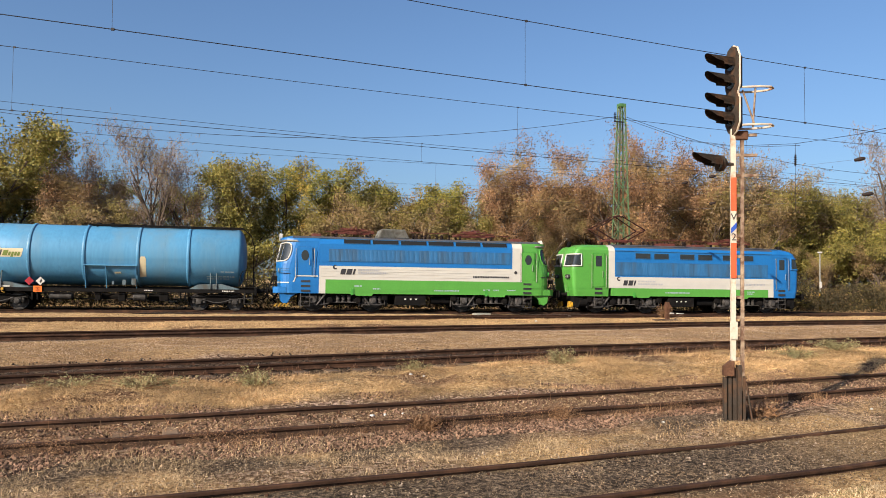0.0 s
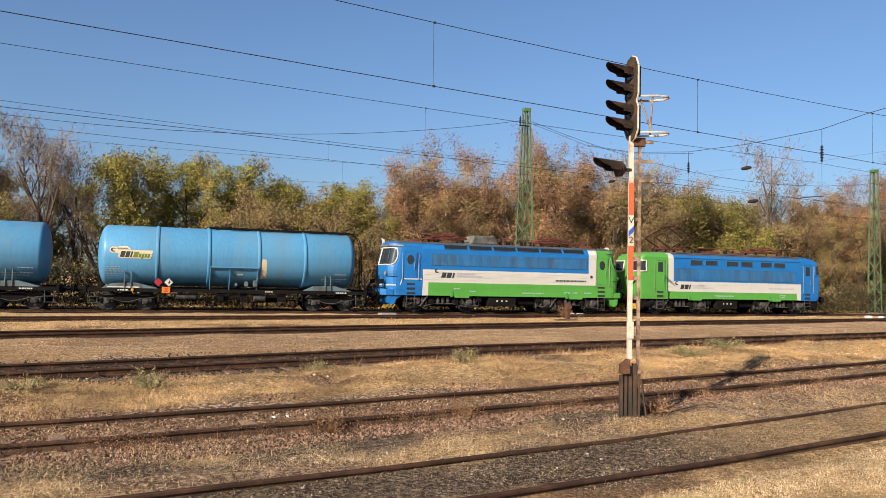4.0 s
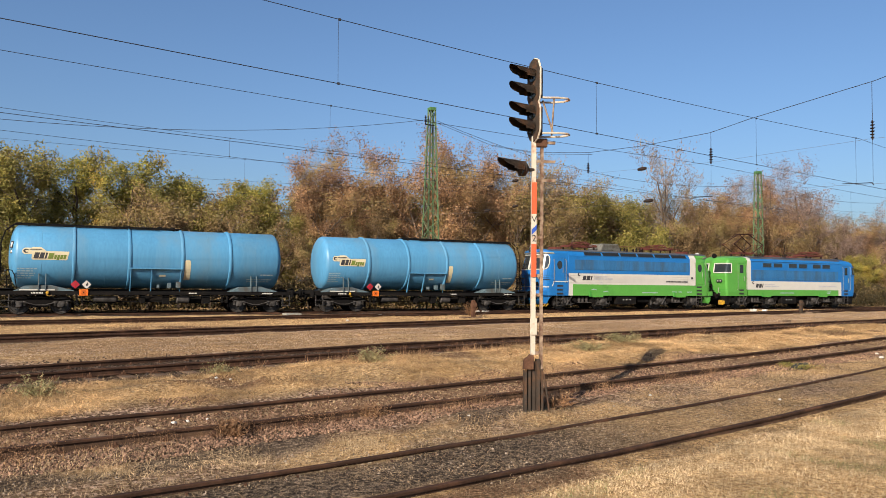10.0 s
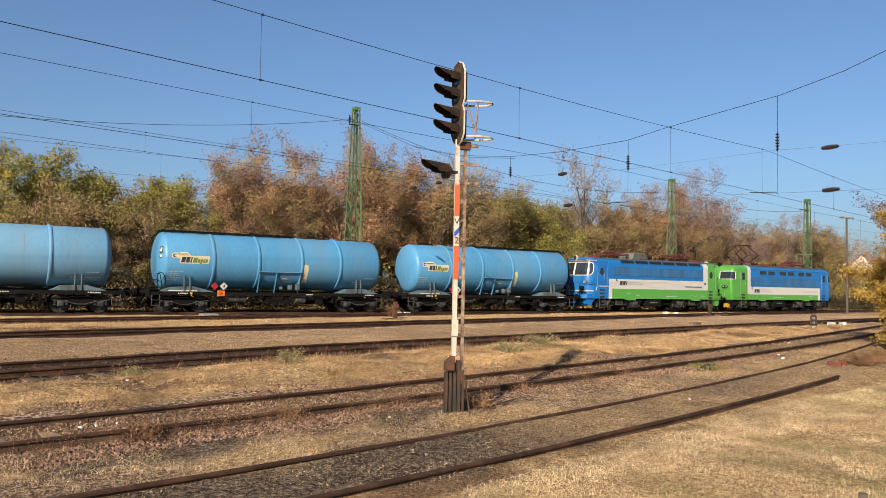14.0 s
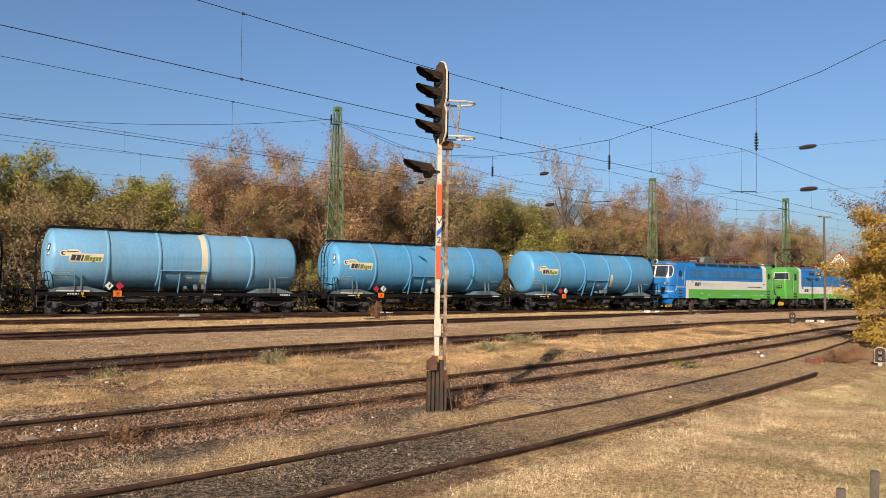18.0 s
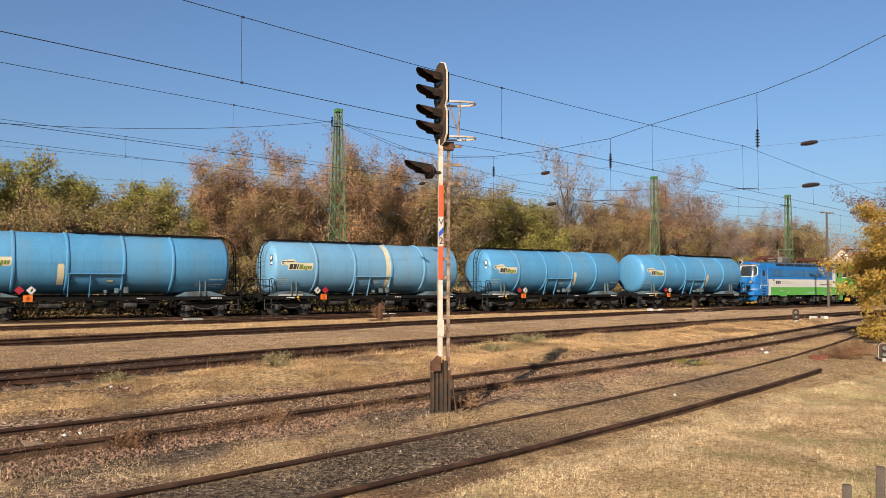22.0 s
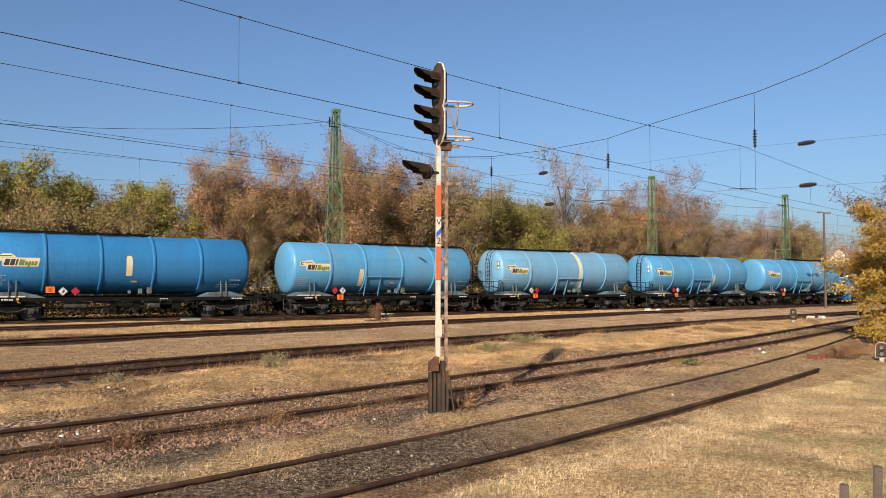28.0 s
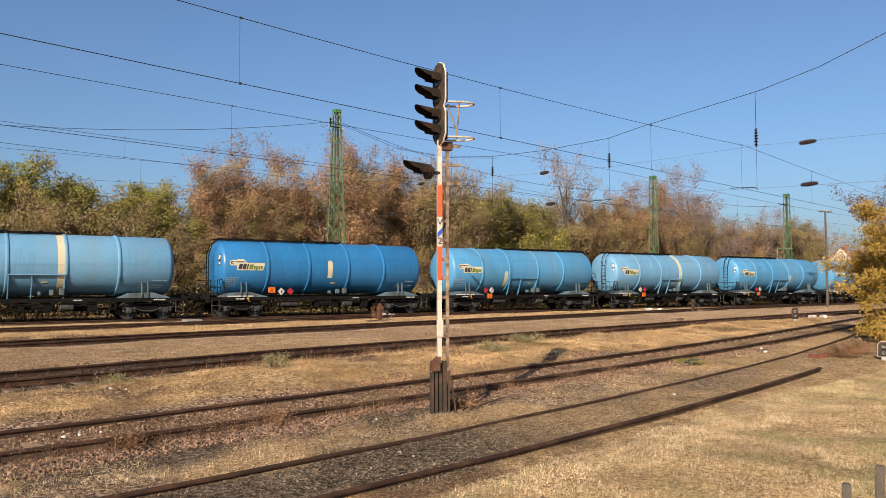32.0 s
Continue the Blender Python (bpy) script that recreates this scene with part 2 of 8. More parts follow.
L_BROWN = leafy("leaf_russet", (0.102, 0.054, 0.028), (0.37, 0.210, 0.108), patch=(0.27, 0.20, 0.075), through=0.2)
L_TAN = leafy("leaf_tan", (0.085, 0.056, 0.027), (0.275, 0.182, 0.088), patch=(0.22, 0.19, 0.05), through=0.2)
L_PURPLE = leafy("twig_purple", (0.105, 0.070, 0.058), (0.215, 0.150, 0.120), through=0.0)
L_RUSSET = leafy("leaf_dark_russet", (0.060, 0.028, 0.018), (0.19, 0.088, 0.052), through=0.2)
L_GOLD = leafy("leaf_gold", (0.414, 0.261, 0.0405), (0.243, 0.1575, 0.045))
L_STRAW = leafy("grass_straw", (0.74, 0.51, 0.262), (0.23, 0.127, 0.054))
L_PALE = leafy("grass_pale", (0.72, 0.54, 0.32), (0.195, 0.122, 0.062))
L_BLEACH = leafy("grass_bleached", (0.82, 0.65, 0.42), (0.46, 0.33, 0.19))
L_STALK = leafy("weed_stalk", (0.165, 0.092, 0.048), (0.30, 0.178, 0.095))
L_WEED = leafy("weed_brown", (0.1672, 0.0874, 0.0456), (0.2736, 0.1558, 0.0798))
# leaf colours lowered to stand for the shade behind the train
L_BRAMBLE_SHADE = leafy("bramble", (0.024, 0.024, 0.010), (0.075, 0.052, 0.024), through=0.15)
L_TURF = leafy("turf_green", (0.13, 0.16, 0.055), (0.27, 0.27, 0.10))
L_SAGE = leafy("weed_green", (0.18, 0.18, 0.085), (0.38, 0.32, 0.16))
L_TWIG = leafy("twig", (0.125, 0.092, 0.075), (0.23, 0.172, 0.140), through=0.0)
L_CRUMB = leafy("soil_crumb", (0.2736, 0.1862, 0.1102), (0.0304, 0.0213, 0.0152))
L_GRAVEL = leafy("pink_gravel", (0.47, 0.345, 0.255), (0.27, 0.188, 0.135))
L_FLECK = leafy("ground_fleck", (0.5016, 0.3648, 0.2128), (0.0912, 0.057, 0.0365))

# ---- building kit ----
def part(name, bm, mat, parent=None, label="", smooth=False):
    """Links a bmesh as one mesh object under a thing or a part."""
    me = bpy.data.meshes.new(name)
    if smooth:
        for f in bm.faces:
            f.smooth = True
    bm.to_mesh(me)
    bm.free()
    me.materials.append(mat)
    ob = new(name, me)
    ob.parent = parent
    if label:
        tagged(ob, label)
    return ob


def part_np(name, verts, faces, mat, parent=None, smooth=False):
    """The same from numpy arrays: faces all with equal corner counts."""
    me = bpy.data.meshes.new(name)
    verts, faces = np.asarray(verts, np.float32), np.asarray(faces, np.int32)
    me.vertices.add(len(verts)), me.loops.add(faces.size), me.polygons.add(len(faces))
    me.vertices.foreach_set("co", verts.ravel())
    me.loops.foreach_set("vertex_index", faces.ravel())
    me.polygons.foreach_set("loop_start", np.arange(0, faces.size, faces.shape[1], dtype=np.int32))
    me.polygons.foreach_set("use_smooth", np.full(len(faces), smooth))
    me.update(calc_edges=True)
    me.materials.append(mat)
    ob = new(name, me)
    ob.parent = parent
    return ob


def thing(name, label, category, m=None, group="", kind=""):
    ob = tagged(new(name), label, category, group, kind)
    if m is not None:
        ob.matrix_basis = m
    return ob


def box(bm, x0, x1, y0, y1, z0, z1, bevel=0.0):
    vs = [bm.verts.new((x, y, z)) for x in (x0, x1) for y in (y0, y1) for z in (z0, z1)]
    fs = [bm.faces.new([vs[i] for i in q]) for q in ((0, 1, 3, 2), (4, 6, 7, 5), (0, 4, 5, 1), (2, 3, 7, 6), (0, 2, 6, 4), (1, 5, 7, 3))]
    if bevel:
        bmesh.ops.bevel(bm, geom=list({e for f in fs for e in f.edges}), offset=bevel, segments=2, affect="EDGES", profile=0.6)
    return bm


def tube(bm, a, b, r, seg=8, r2=None, caps=True):
    a, b = Vector(a), Vector(b)
    d = (b - a).normalized()
    u = d.orthogonal().normalized()
    v = d.cross(u)
    rings = []
    for p, rr in ((a, r), (b, r if r2 is None else r2)):
        rings.append([bm.verts.new(p + rr * (math.cos(t) * u + math.sin(t) * v)) for t in (2 * math.pi * i / seg for i in range(seg))])
    for i in range(seg):
        j = (i + 1) % seg
        bm.faces.new((rings[0][i], rings[0][j], rings[1][j], rings[1][i]))
    if caps:
        bm.faces.new(rings[0][::-1]), bm.faces.new(rings[1])
    return bm


def path_tube(bm, pts, r, seg=6):
    """One connected pipe through the points."""
    pts = [Vector(p) for p in pts]
    closed = (pts[0] - pts[-1]).length < 1e-6
    if closed:
        pts = pts[:-1]
    n = len(pts)
    rings, u = [], None
    for i, p in enumerate(pts):
        a = pts[i - 1] if i or closed else p
        b = pts[(i + 1) % n] if i < n - 1 or closed else p
        d = (b - a).normalized()
        u = d.orthogonal().normalized() if u is None else (u - u.dot(d) * d).normalized()
        v = d.cross(u)
        rings.append([bm.verts.new(p + r * (math.cos(t) * u + math.sin(t) * v)) for t in (2 * math.pi * k / seg for k in range(seg))])
    for a, b in list(zip(rings, rings[1:])) + ([(rings[-1], rings[0])] if closed else []):
        for i in range(seg):
            j = (i + 1) % seg
            bm.faces.new((a[i], a[j], b[j], b[i]))
    if not closed:
        bm.faces.new(rings[0][::-1]), bm.faces.new(rings[-1])
    return bm


def prism(bm, outline, axis, lo, hi, bevel=0.0):
    """A closed outline of 2D points, drawn out along an axis ('x', 'y' or 'z')."""
    def at(p, h):
        return {"x": (h, p[0], p[1]), "y": (p[0], h, p[1]), "z": (p[0], p[1], h)}[axis]
    a, b = [bm.verts.new(at(p, lo)) for p in outline], [bm.verts.new(at(p, hi)) for p in outline]
    n = len(outline)
    fs = [bm.faces.new(a[::-1]), bm.faces.new(b)] + [bm.faces.new((a[i], a[(i + 1) % n], b[(i + 1) % n], b[i])) for i in range(n)]
    bmesh.ops.recalc_face_normals(bm, faces=fs)
    if bevel:
        bmesh.ops.bevel(bm, geom=list({e for f in fs for e in f.edges}), offset=bevel, segments=2, affect="EDGES")
    return bm


def lathe(bm, profile, axis="x", seg=32, centre=(0, 0, 0)):
    """Profile of (along, radius) turned round an axis through centre."""
    rings = []
    for h, r in profile:
        ring = []
        for i in range(seg):
            t = 2 * math.pi * i / seg
            c, s = r * math.cos(t), r * math.sin(t)
            p = {"x": (h, c, s), "y": (c, h, s), "z": (c, s, h)}[axis]
            ring.append(bm.verts.new(Vector(centre) + Vector(p)))
        rings.append(ring)
    for a, b in zip(rings, rings[1:]):
        for i in range(seg):
            j = (i + 1) % seg
            bm.faces.new((a[i], a[j], b[j], b[i]))
    bm.faces.new(rings[0][::-1]), bm.faces.new(rings[-1])
    bmesh.ops.recalc_face_normals(bm, faces=bm.faces)
    return bm


def B():
    return bmesh.new()


def hash_noise(x, y, cell, seed=0):
    """Smooth value noise on arrays, between 0 and 1."""
    x, y = np.asarray(x, float) / cell + 1000.3, np.asarray(y, float) / cell + 1000.7
    i, j = np.floor(x).astype(np.int64), np.floor(y).astype(np.int64)
    u, v = x - i, y - j
    u, v = u * u * (3 - 2 * u), v * v * (3 - 2 * v)

    def h(a, b):
        n = (a * 374761393 + b * 668265263 + seed * 1442695041) & 0xFFFFFFFF
        n = ((n ^ (n >> 13)) * 1274126177) & 0xFFFFFFFF
        return ((n ^ (n >> 16)) & 0xFFFF) / 65535.0
    return (h(i, j) * (1 - u) + h(i + 1, j) * u) * (1 - v) + (h(i, j + 1) * (1 - u) + h(i + 1, j + 1) * u) * v


# ---- plan: tracks and levels ----
def rail_top(y):
    """Height of the rail heads at a distance from the camera's side."""
    return 2.3 - np.interp(y, [8.5, 13, 19, 30], [2.12, 1.9, 1.7, 1.67])


def t4(x):
    x = np.asarray(x, float)
    q = np.clip(x, -12, 36)
    y = 4.6e-05 * q**3 + 0.00119 * q**2 + 0.173 * q + 7.40
    return y + (x - q) * (1.38e-04 * q**2 + 0.00238 * q + 0.173)


def t3(x):
    x = np.asarray(x, float)
    q = np.clip(x, -10, 42)
    return 11.3 + 0.145 * q + 0.0021 * q**2 + (x - q) * (0.145 + 0.0042 * q)


def t2(x):
    x = np.asarray(x, float)
    return 17.22 + 0.236 * x - 0.0007 * np.clip(x, 0, 80) ** 2


def t1(x):
    x = np.asarray(x, float)
    return 26.4 + 0.25 * x - 0.0006 * np.clip(x, 0, 80) ** 2


def t0(x):
    """Runs into the main track at a set of points."""
    x = np.asarray(x, float)
    q = np.clip(x - 30, 0, 21)
    return 35.1 + 0.19 * (np.minimum(x, 30) + q) - 0.0045 * q**2


TRAIN_Y = 42.7
RAIL_Z = 0.63


def tt(x):
    return TRAIN_Y + 0 * np.asarray(x, float)


def level(x, y):
    """Ground height without small bumps."""
    return rail_top(y) - 0.14


def track_distance(x, y):
    """Distance to the nearest track centre, across the lines, and which one."""
    d = np.stack([np.abs(y - f(x)) for f in (t4, t3, t2, t1, t0, tt)])
    return d.min(0), d.argmin(0)


def ground_z(x, y):
    x, y = np.asarray(x, float), np.asarray(y, float)
    d, k = track_distance(x, y)
    bump = 0.10 * (hash_noise(x, y, 2.3, 1) - 0.5) + 0.05 * (hash_noise(x, y, 0.7, 2) - 0.5)
    flat = np.clip((d - 0.9) / 1.0, 0.15, 1)
    verge = 0.06 * np.clip((d - 1.3) / 1.2, 0, 1)
    near = (0.062 * (k == 0) + 0.048 * (k == 1) * (d > 0.82)) * np.clip((2.2 - d) / 0.8, 0, 1)
    tuft = (y > t3(x) + 1.2) * (y < t2(x) - 1.2) * np.clip((d - 1.2) / 0.8, 0, 1)
    tuft = tuft * (0.16 * (hash_noise(x, y, 0.55, 23) - 0.5) + 0.18 * (hash_noise(x, y, 1.7, 24) - 0.4))
    heap = 0.10 * np.exp(-((x - 7.05) ** 2 + (y - 10.4) ** 2) / 0.5)
    return level(x, y) + bump * flat + near + heap + tuft + verge * np.where(y > 13, 1.5, 0.6)


# ---- ground: one sheet to the horizon ----
def build_ground():
    far = [60, 110, 250, 600, 1500, 4000]
    xs = np.r_[[-v for v in far[::-1]], np.arange(-32, -8, 0.8), np.arange(-8, 40, 0.22), np.arange(40, 110, 1.0), [130, 180, 300, 600, 1500, 4000]]
    ys = np.r_[[-v for v in far[::-1]], -30, -15, -6, np.arange(0, 5, 0.6), np.arange(5, 24, 0.16), np.arange(24, 48, 0.4), np.arange(48, 70, 1.5), [80, 110, 200, 500, 1500, 4000]]
    gx, gy = np.meshgrid(xs, ys)
    x, y = gx.ravel(), gy.ravel()
    z = ground_z(x, y)
    verts = np.stack([x, y, z], 1)
    nx, ny = len(xs), len(ys)
    i = (np.arange(ny - 1)[:, None] * nx + np.arange(nx - 1)[None]).ravel()
    ob = part_np("ground", verts, np.stack([i, i + 1, i + nx + 1, i + nx], 1), M_GROUND, smooth=True)
    d, k = track_distance(x, y)
    n1, n2 = hash_noise(x, y, 3.1, 5), hash_noise(x, y, 0.8, 6)
    ballast = np.choose(k, [0.0, 1.0, 0.9, 0.9, 0.25, 1.0]) * np.clip(1.5 - (d - 0.75 + 0.9 * (n1 - 0.5) + 0.7 * (n2 - 0.5)) / 0.6, 0, 1)
    ballast = np.maximum(ballast, np.clip((1.6 - np.abs(y - t3(x) + 2.0 + 0.8 * (n1 - 0.5))) / 0.5, 0, 1) * np.clip((n1 * 0.5 + n2 * 0.6 - 0.42) / 0.15, 0, 1) * 0.85)
    inside = np.clip((0.85 - np.abs(y - t3(x)) + 0.2 * (n2 - 0.5)) / 0.15, 0, 1)
    ballast = ballast * (1 - 0.85 * inside)
    # bed of fine dark cinder on the nearest line
    cinder = np.clip((1.02 - np.abs(y - t4(x) - 0.1) + 0.5 * (n2 - 0.5)) / 0.35, 0, 1) * np.clip((13 - x + 6 * (n1 - 0.5)) / 5, 0.25, 1)
    cinder = np.maximum(cinder, 0.9 * np.clip((n2 + n1 - 0.72) / 0.2, 0, 1) * np.clip((0.75 - np.abs(y - t4(x) - 2.3)) / 0.25, 0, 1) * np.clip((9 - x) / 3, 0, 1))
    # oily beds of the running lines
    oil_shade = np.clip(1.4 - (d - 0.85 + 0.5 * (n2 - 0.5)) / 0.45, 0, 1) * np.isin(k, (2, 3)) * 0.72
    # train bed near black: oil, plus the shade below the wagons put into colour
    oil_shade = np.maximum(oil_shade, np.clip(1.5 - (np.abs(y - TRAIN_Y) - 2.5 + 0.6 * (n2 - 0.5)) / 0.5, 0, 1))
    oil_shade = np.maximum(oil_shade, (0.72 + 0.25 * n2) * np.clip((y - 40.7 + 0.5 * (n1 - 0.5)) / 0.3, 0, 1) * np.clip((45.6 - y) / 0.4, 0, 1))
    # browner, bare and turf-like patches
    bare = np.clip((hash_noise(x, y, 2.1, 15) * 0.6 + hash_noise(x, y, 0.6, 16) * 0.4 - 0.52) / 0.14, 0, 1) * (y > t4(x) + 1.9) * (y < 30)
    bare = np.maximum(bare, 0.9 * np.clip((0.42 - np.abs(y - t4(x) + 1.12 + 0.3 * (n1 - 0.5))) / 0.15, 0, 1) * np.clip((n2 - 0.2) / 0.2, 0, 1) * np.clip((8.5 - x) / 2.5, 0, 1))
    bare = np.maximum(bare, inside)
    # pinkish gravel between the two running lines
    bare = np.where((y > t2(x) + 1.2) & (y < t1(x) - 1.2), 0.55 * np.clip(0.4 + n1, 0, 1), bare)
    for name, values in (("bare", bare), ("ballast", ballast), ("cinder", cinder), ("oil_shade", oil_shade)):
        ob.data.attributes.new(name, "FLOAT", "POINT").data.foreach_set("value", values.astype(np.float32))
    return tagged(ob, "dry autumn ground of straw-coloured grass, gravel and cinder", "ground", kind="structure")


def ground_material():
    m = bpy.data.materials.new("ground_mixed")
    m.use_nodes = True
    n, l = m.node_tree.nodes, m.node_tree.links
    p = n["Principled BSDF"]
    p.inputs["Roughness"].default_value = 0.95
    p.inputs["Specular IOR Level"].default_value = 0.04
    co = n.new("ShaderNodeTexCoord")

    def tex(scale, detail=5, rough=0.6):
        t = n.new("ShaderNodeTexNoise")
        t.inputs["Scale"].default_value, t.inputs["Detail"].default_value, t.inputs["Roughness"].default_value = scale, detail, rough
        l.new(co.outputs["Object"], t.inputs[0])
        return t.outputs[0]

    def ramp(src, *stops):
        r = n.new("ShaderNodeValToRGB")
        while len(r.color_ramp.elements) < len(stops):
            r.color_ramp.elements.new(0.5)
        for e, (at, c) in zip(r.color_ramp.elements, stops):
            e.position, e.color = at, (*c, 1)
        l.new(src, r.inputs[0])
        return r.outputs[0]

    def mix(fac, a, b):
        x = n.new("ShaderNodeMix")
        x.data_type = "RGBA"
        l.new(fac, x.inputs[0]), l.new(a, x.inputs[6]), l.new(b, x.inputs[7])
        return x.outputs[2]

    grass = ramp(tex(14, 9, 0.8), (0.37, (0.050, 0.027, 0.013)), (0.49, (0.40, 0.240, 0.110)), (0.60, (0.80, 0.58, 0.32)))
    broad = ramp(tex(0.35, 4), (0.35, (0.301, 0.2006, 0.1045)), (0.65, (0.5016, 0.3511, 0.1881)))
    blend = n.new("ShaderNodeMix")
    blend.data_type, blend.inputs[0].default_value = "RGBA", 0.25
    l.new(grass, blend.inputs[6]), l.new(broad, blend.inputs[7])
    stones = n.new("ShaderNodeTexVoronoi")
    stones.inputs["Scale"].default_value = 22
    l.new(co.outputs["Object"], stones.inputs[0])
    sep = n.new("ShaderNodeSeparateColor")
    l.new(stones.outputs["Color"], sep.inputs[0])
    stone = ramp(sep.outputs[0], (0.0, (0.0334, 0.0209, 0.0151)), (0.55, (0.2006, 0.1254, 0.0878)), (1.0, (0.62, 0.46, 0.35)))
    dirt = ramp(tex(16, 9, 0.8), (0.37, (0.016, 0.0125, 0.010)), (0.51, (0.095, 0.072, 0.054)), (0.65, (0.46, 0.345, 0.235)))
    out = blend.outputs[2]
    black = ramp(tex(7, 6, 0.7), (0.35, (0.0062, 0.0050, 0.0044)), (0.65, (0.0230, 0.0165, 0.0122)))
    soil = ramp(tex(18, 9, 0.8), (0.37, (0.034, 0.019, 0.0115)), (0.51, (0.175, 0.100, 0.058)), (0.65, (0.47, 0.30, 0.18)))
    for name, colour in (("bare", soil), ("ballast", stone), ("cinder", dirt), ("oil_shade", black)):
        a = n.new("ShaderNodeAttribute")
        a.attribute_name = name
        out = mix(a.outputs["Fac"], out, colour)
    # broad mottling from place to place
    wide = n.new("ShaderNodeMapRange")
    wide.inputs[1].default_value, wide.inputs[2].default_value, wide.inputs[3].default_value, wide.inputs[4].default_value = 0.36, 0.64, 0.68, 1.28
    l.new(tex(1.9, 7, 0.75), wide.inputs[0])
    tone = n.new("ShaderNodeVectorMath")
    tone.operation = "SCALE"
    l.new(out, tone.inputs[0]), l.new(wide.outputs[0], tone.inputs["Scale"])
    l.new(tone.outputs[0], p.inputs["Base Color"])
    b = n.new("ShaderNodeBump")
    b.inputs["Strength"].default_value, b.inputs["Distance"].default_value = 1.0, 0.10
    l.new(tex(26, 8, 0.8), b.inputs["Height"]), l.new(b.outputs[0], p.inputs["Normal"])
    return m


M_GROUND = ground_material()
build_ground()


# ---- tracks ----
RAIL_SHAPE = [(-0.065, -0.15), (0.065, -0.15), (0.065, -0.137), (0.012, -0.12), (0.010, -0.045), (0.036, -0.035), (0.036, -0.006), (0.028, 0.0), (-0.028, 0.0), (-0.036, -0.006), (-0.036, -0.035), (-0.010, -0.045), (-0.012, -0.12), (-0.065, -0.137)]


def rail_line(name, f, side, x0, x1, parent, step, z_of):
    xs = np.arange(x0, x1 + step, step)
    ys = f(xs)
    slope = np.gradient(ys, xs)
    nrm = np.stack([-slope, np.ones_like(slope)], 1) / np.hypot(1, slope)[:, None]
    cx, cy = xs + side * 0.7525 * nrm[:, 0], ys + side * 0.7525 * nrm[:, 1]
    cz = z_of(xs, ys) + 0.004 * np.sin(xs * 1.7)
    k = len(RAIL_SHAPE)
    sh = np.array(RAIL_SHAPE)
    v = np.stack([cx[:, None] + nrm[:, :1] * sh[:, 0], cy[:, None] + nrm[:, 1:] * sh[:, 0], cz[:, None] + sh[None, :, 1]], 2).reshape(-1, 3)
    i = (np.arange(len(xs) - 1)[:, None] * k + np.arange(k)[None]).ravel()
    j = (np.arange(len(xs) - 1)[:, None] * k + (np.arange(k)[None] + 1) % k).ravel()
    ob = part_np(name, v, np.stack([i, i + k, j + k, j], 1), M_RAIL, parent)
    ob.data.materials.append(M_RAIL_WEB if step < 1 else M_RAIL)
    side = np.tile(np.arange(k), len(xs) - 1)
    ob.data.polygons.foreach_set("material_index", ((side < 4) | (side > 10)).astype(np.int32))
    return ob


def sleeper_mesh(wood, half=1.3):
    bm = B()
    h = 0.13
    box(bm, -0.13 if wood else -0.11, 0.13 if wood else 0.11, -half, half, -h, 0, 0.02)
    me = bpy.data.meshes.new("sleeper")
    bm.to_mesh(me), bm.free()
    me.materials.append(M_SLEEPER if wood else M_SLEEPER_C)
    return me


def fastening_mesh():
    bm = B()
    box(bm, -0.09, 0.09, -0.17, 0.17, 0.0, 0.018)
    for s in (-1, 1):
        tube(bm, (0, s * 0.12, 0.0), (0, s * 0.12, 0.10), 0.02, 6)
        box(bm, -0.035, 0.035, s * 0.10 - 0.045, s * 0.10 + 0.045, 0.02, 0.06)
    me = bpy.data.meshes.new("rail_fastening")
    bm.to_mesh(me), bm.free()
    me.materials.append(M_RAIL)
    return me


def build_track(name, label, f, x0, x1, step, sleepers, wood, sink, gap=0.62, near=None):
    tr = thing(name, label, "railway track", kind="structure")

    def z_of(x, y):
        return rail_top(y)
    for s in (-1, 1):
        rail_line("rail", f, s, x0, x1 if near is None or s > 0 else near, tr, step, z_of)
    if not sleepers:
        return tr
    me, fa = sleeper_mesh(wood, 1.3 if sink == 0.0 else 0.82 if wood else 1.0), fastening_mesh()
    rnd = random.Random(name)
    x = sleepers[0]
    while x < sleepers[1]:
        y = float(f(x))
        a = math.atan(float(f(x + 0.1) - f(x - 0.1)) / 0.2) + rnd.uniform(-0.015, 0.015)
        z = float(rail_top(y)) - 0.15 - (sink if x > 1.5 or wood else -0.016) + rnd.uniform(-0.014, 0.014)
        ob = new("sleeper", me)
        ob.parent, ob.matrix_basis = tr, Matrix.Translation((x, y, z)) @ Matrix.Rotation(a, 4, "Z")
        for s in ((1,) if sink > 0.08 else (-1, 1)) if y < 25 else ():
            c = new("rail_fastening", fa)
            c.parent = tr
            c.matrix_basis = Matrix.Translation((x - s * 0.7525 * math.sin(a), y + s * 0.7525 * math.cos(a), float(rail_top(y)) - 0.152)) @ Matrix.Rotation(a, 4, "Z")
        x += gap
    return tr


build_track("track_1", "rusty siding track half buried in dark cinder", t4, -22, 46, 0.6, (-6, 22), True, 0.085, near=18.0)
build_track("track_2", "rusty siding track on brown ballast with weeds", t3, -28, 60, 0.6, (-8, 40), False, 0.045)
build_track("track_3", "dark steel running track on oily ballast", t2, -40, 110, 1.2, (-5, 40), True, 0.0)
build_track("track_4", "dark steel running track beside a gravel strip", t1, -50, 78, 2.0, (0, 40), True, 0.0)
build_track("track_5", "rusty running track between yellow grass strips", t0, -50, 49, 2.0, None, True, 0.0)
build_track("track_6", "oily main track carrying the tank train", tt, -90, 220, 3.0, (-5, 60), True, 0.0)

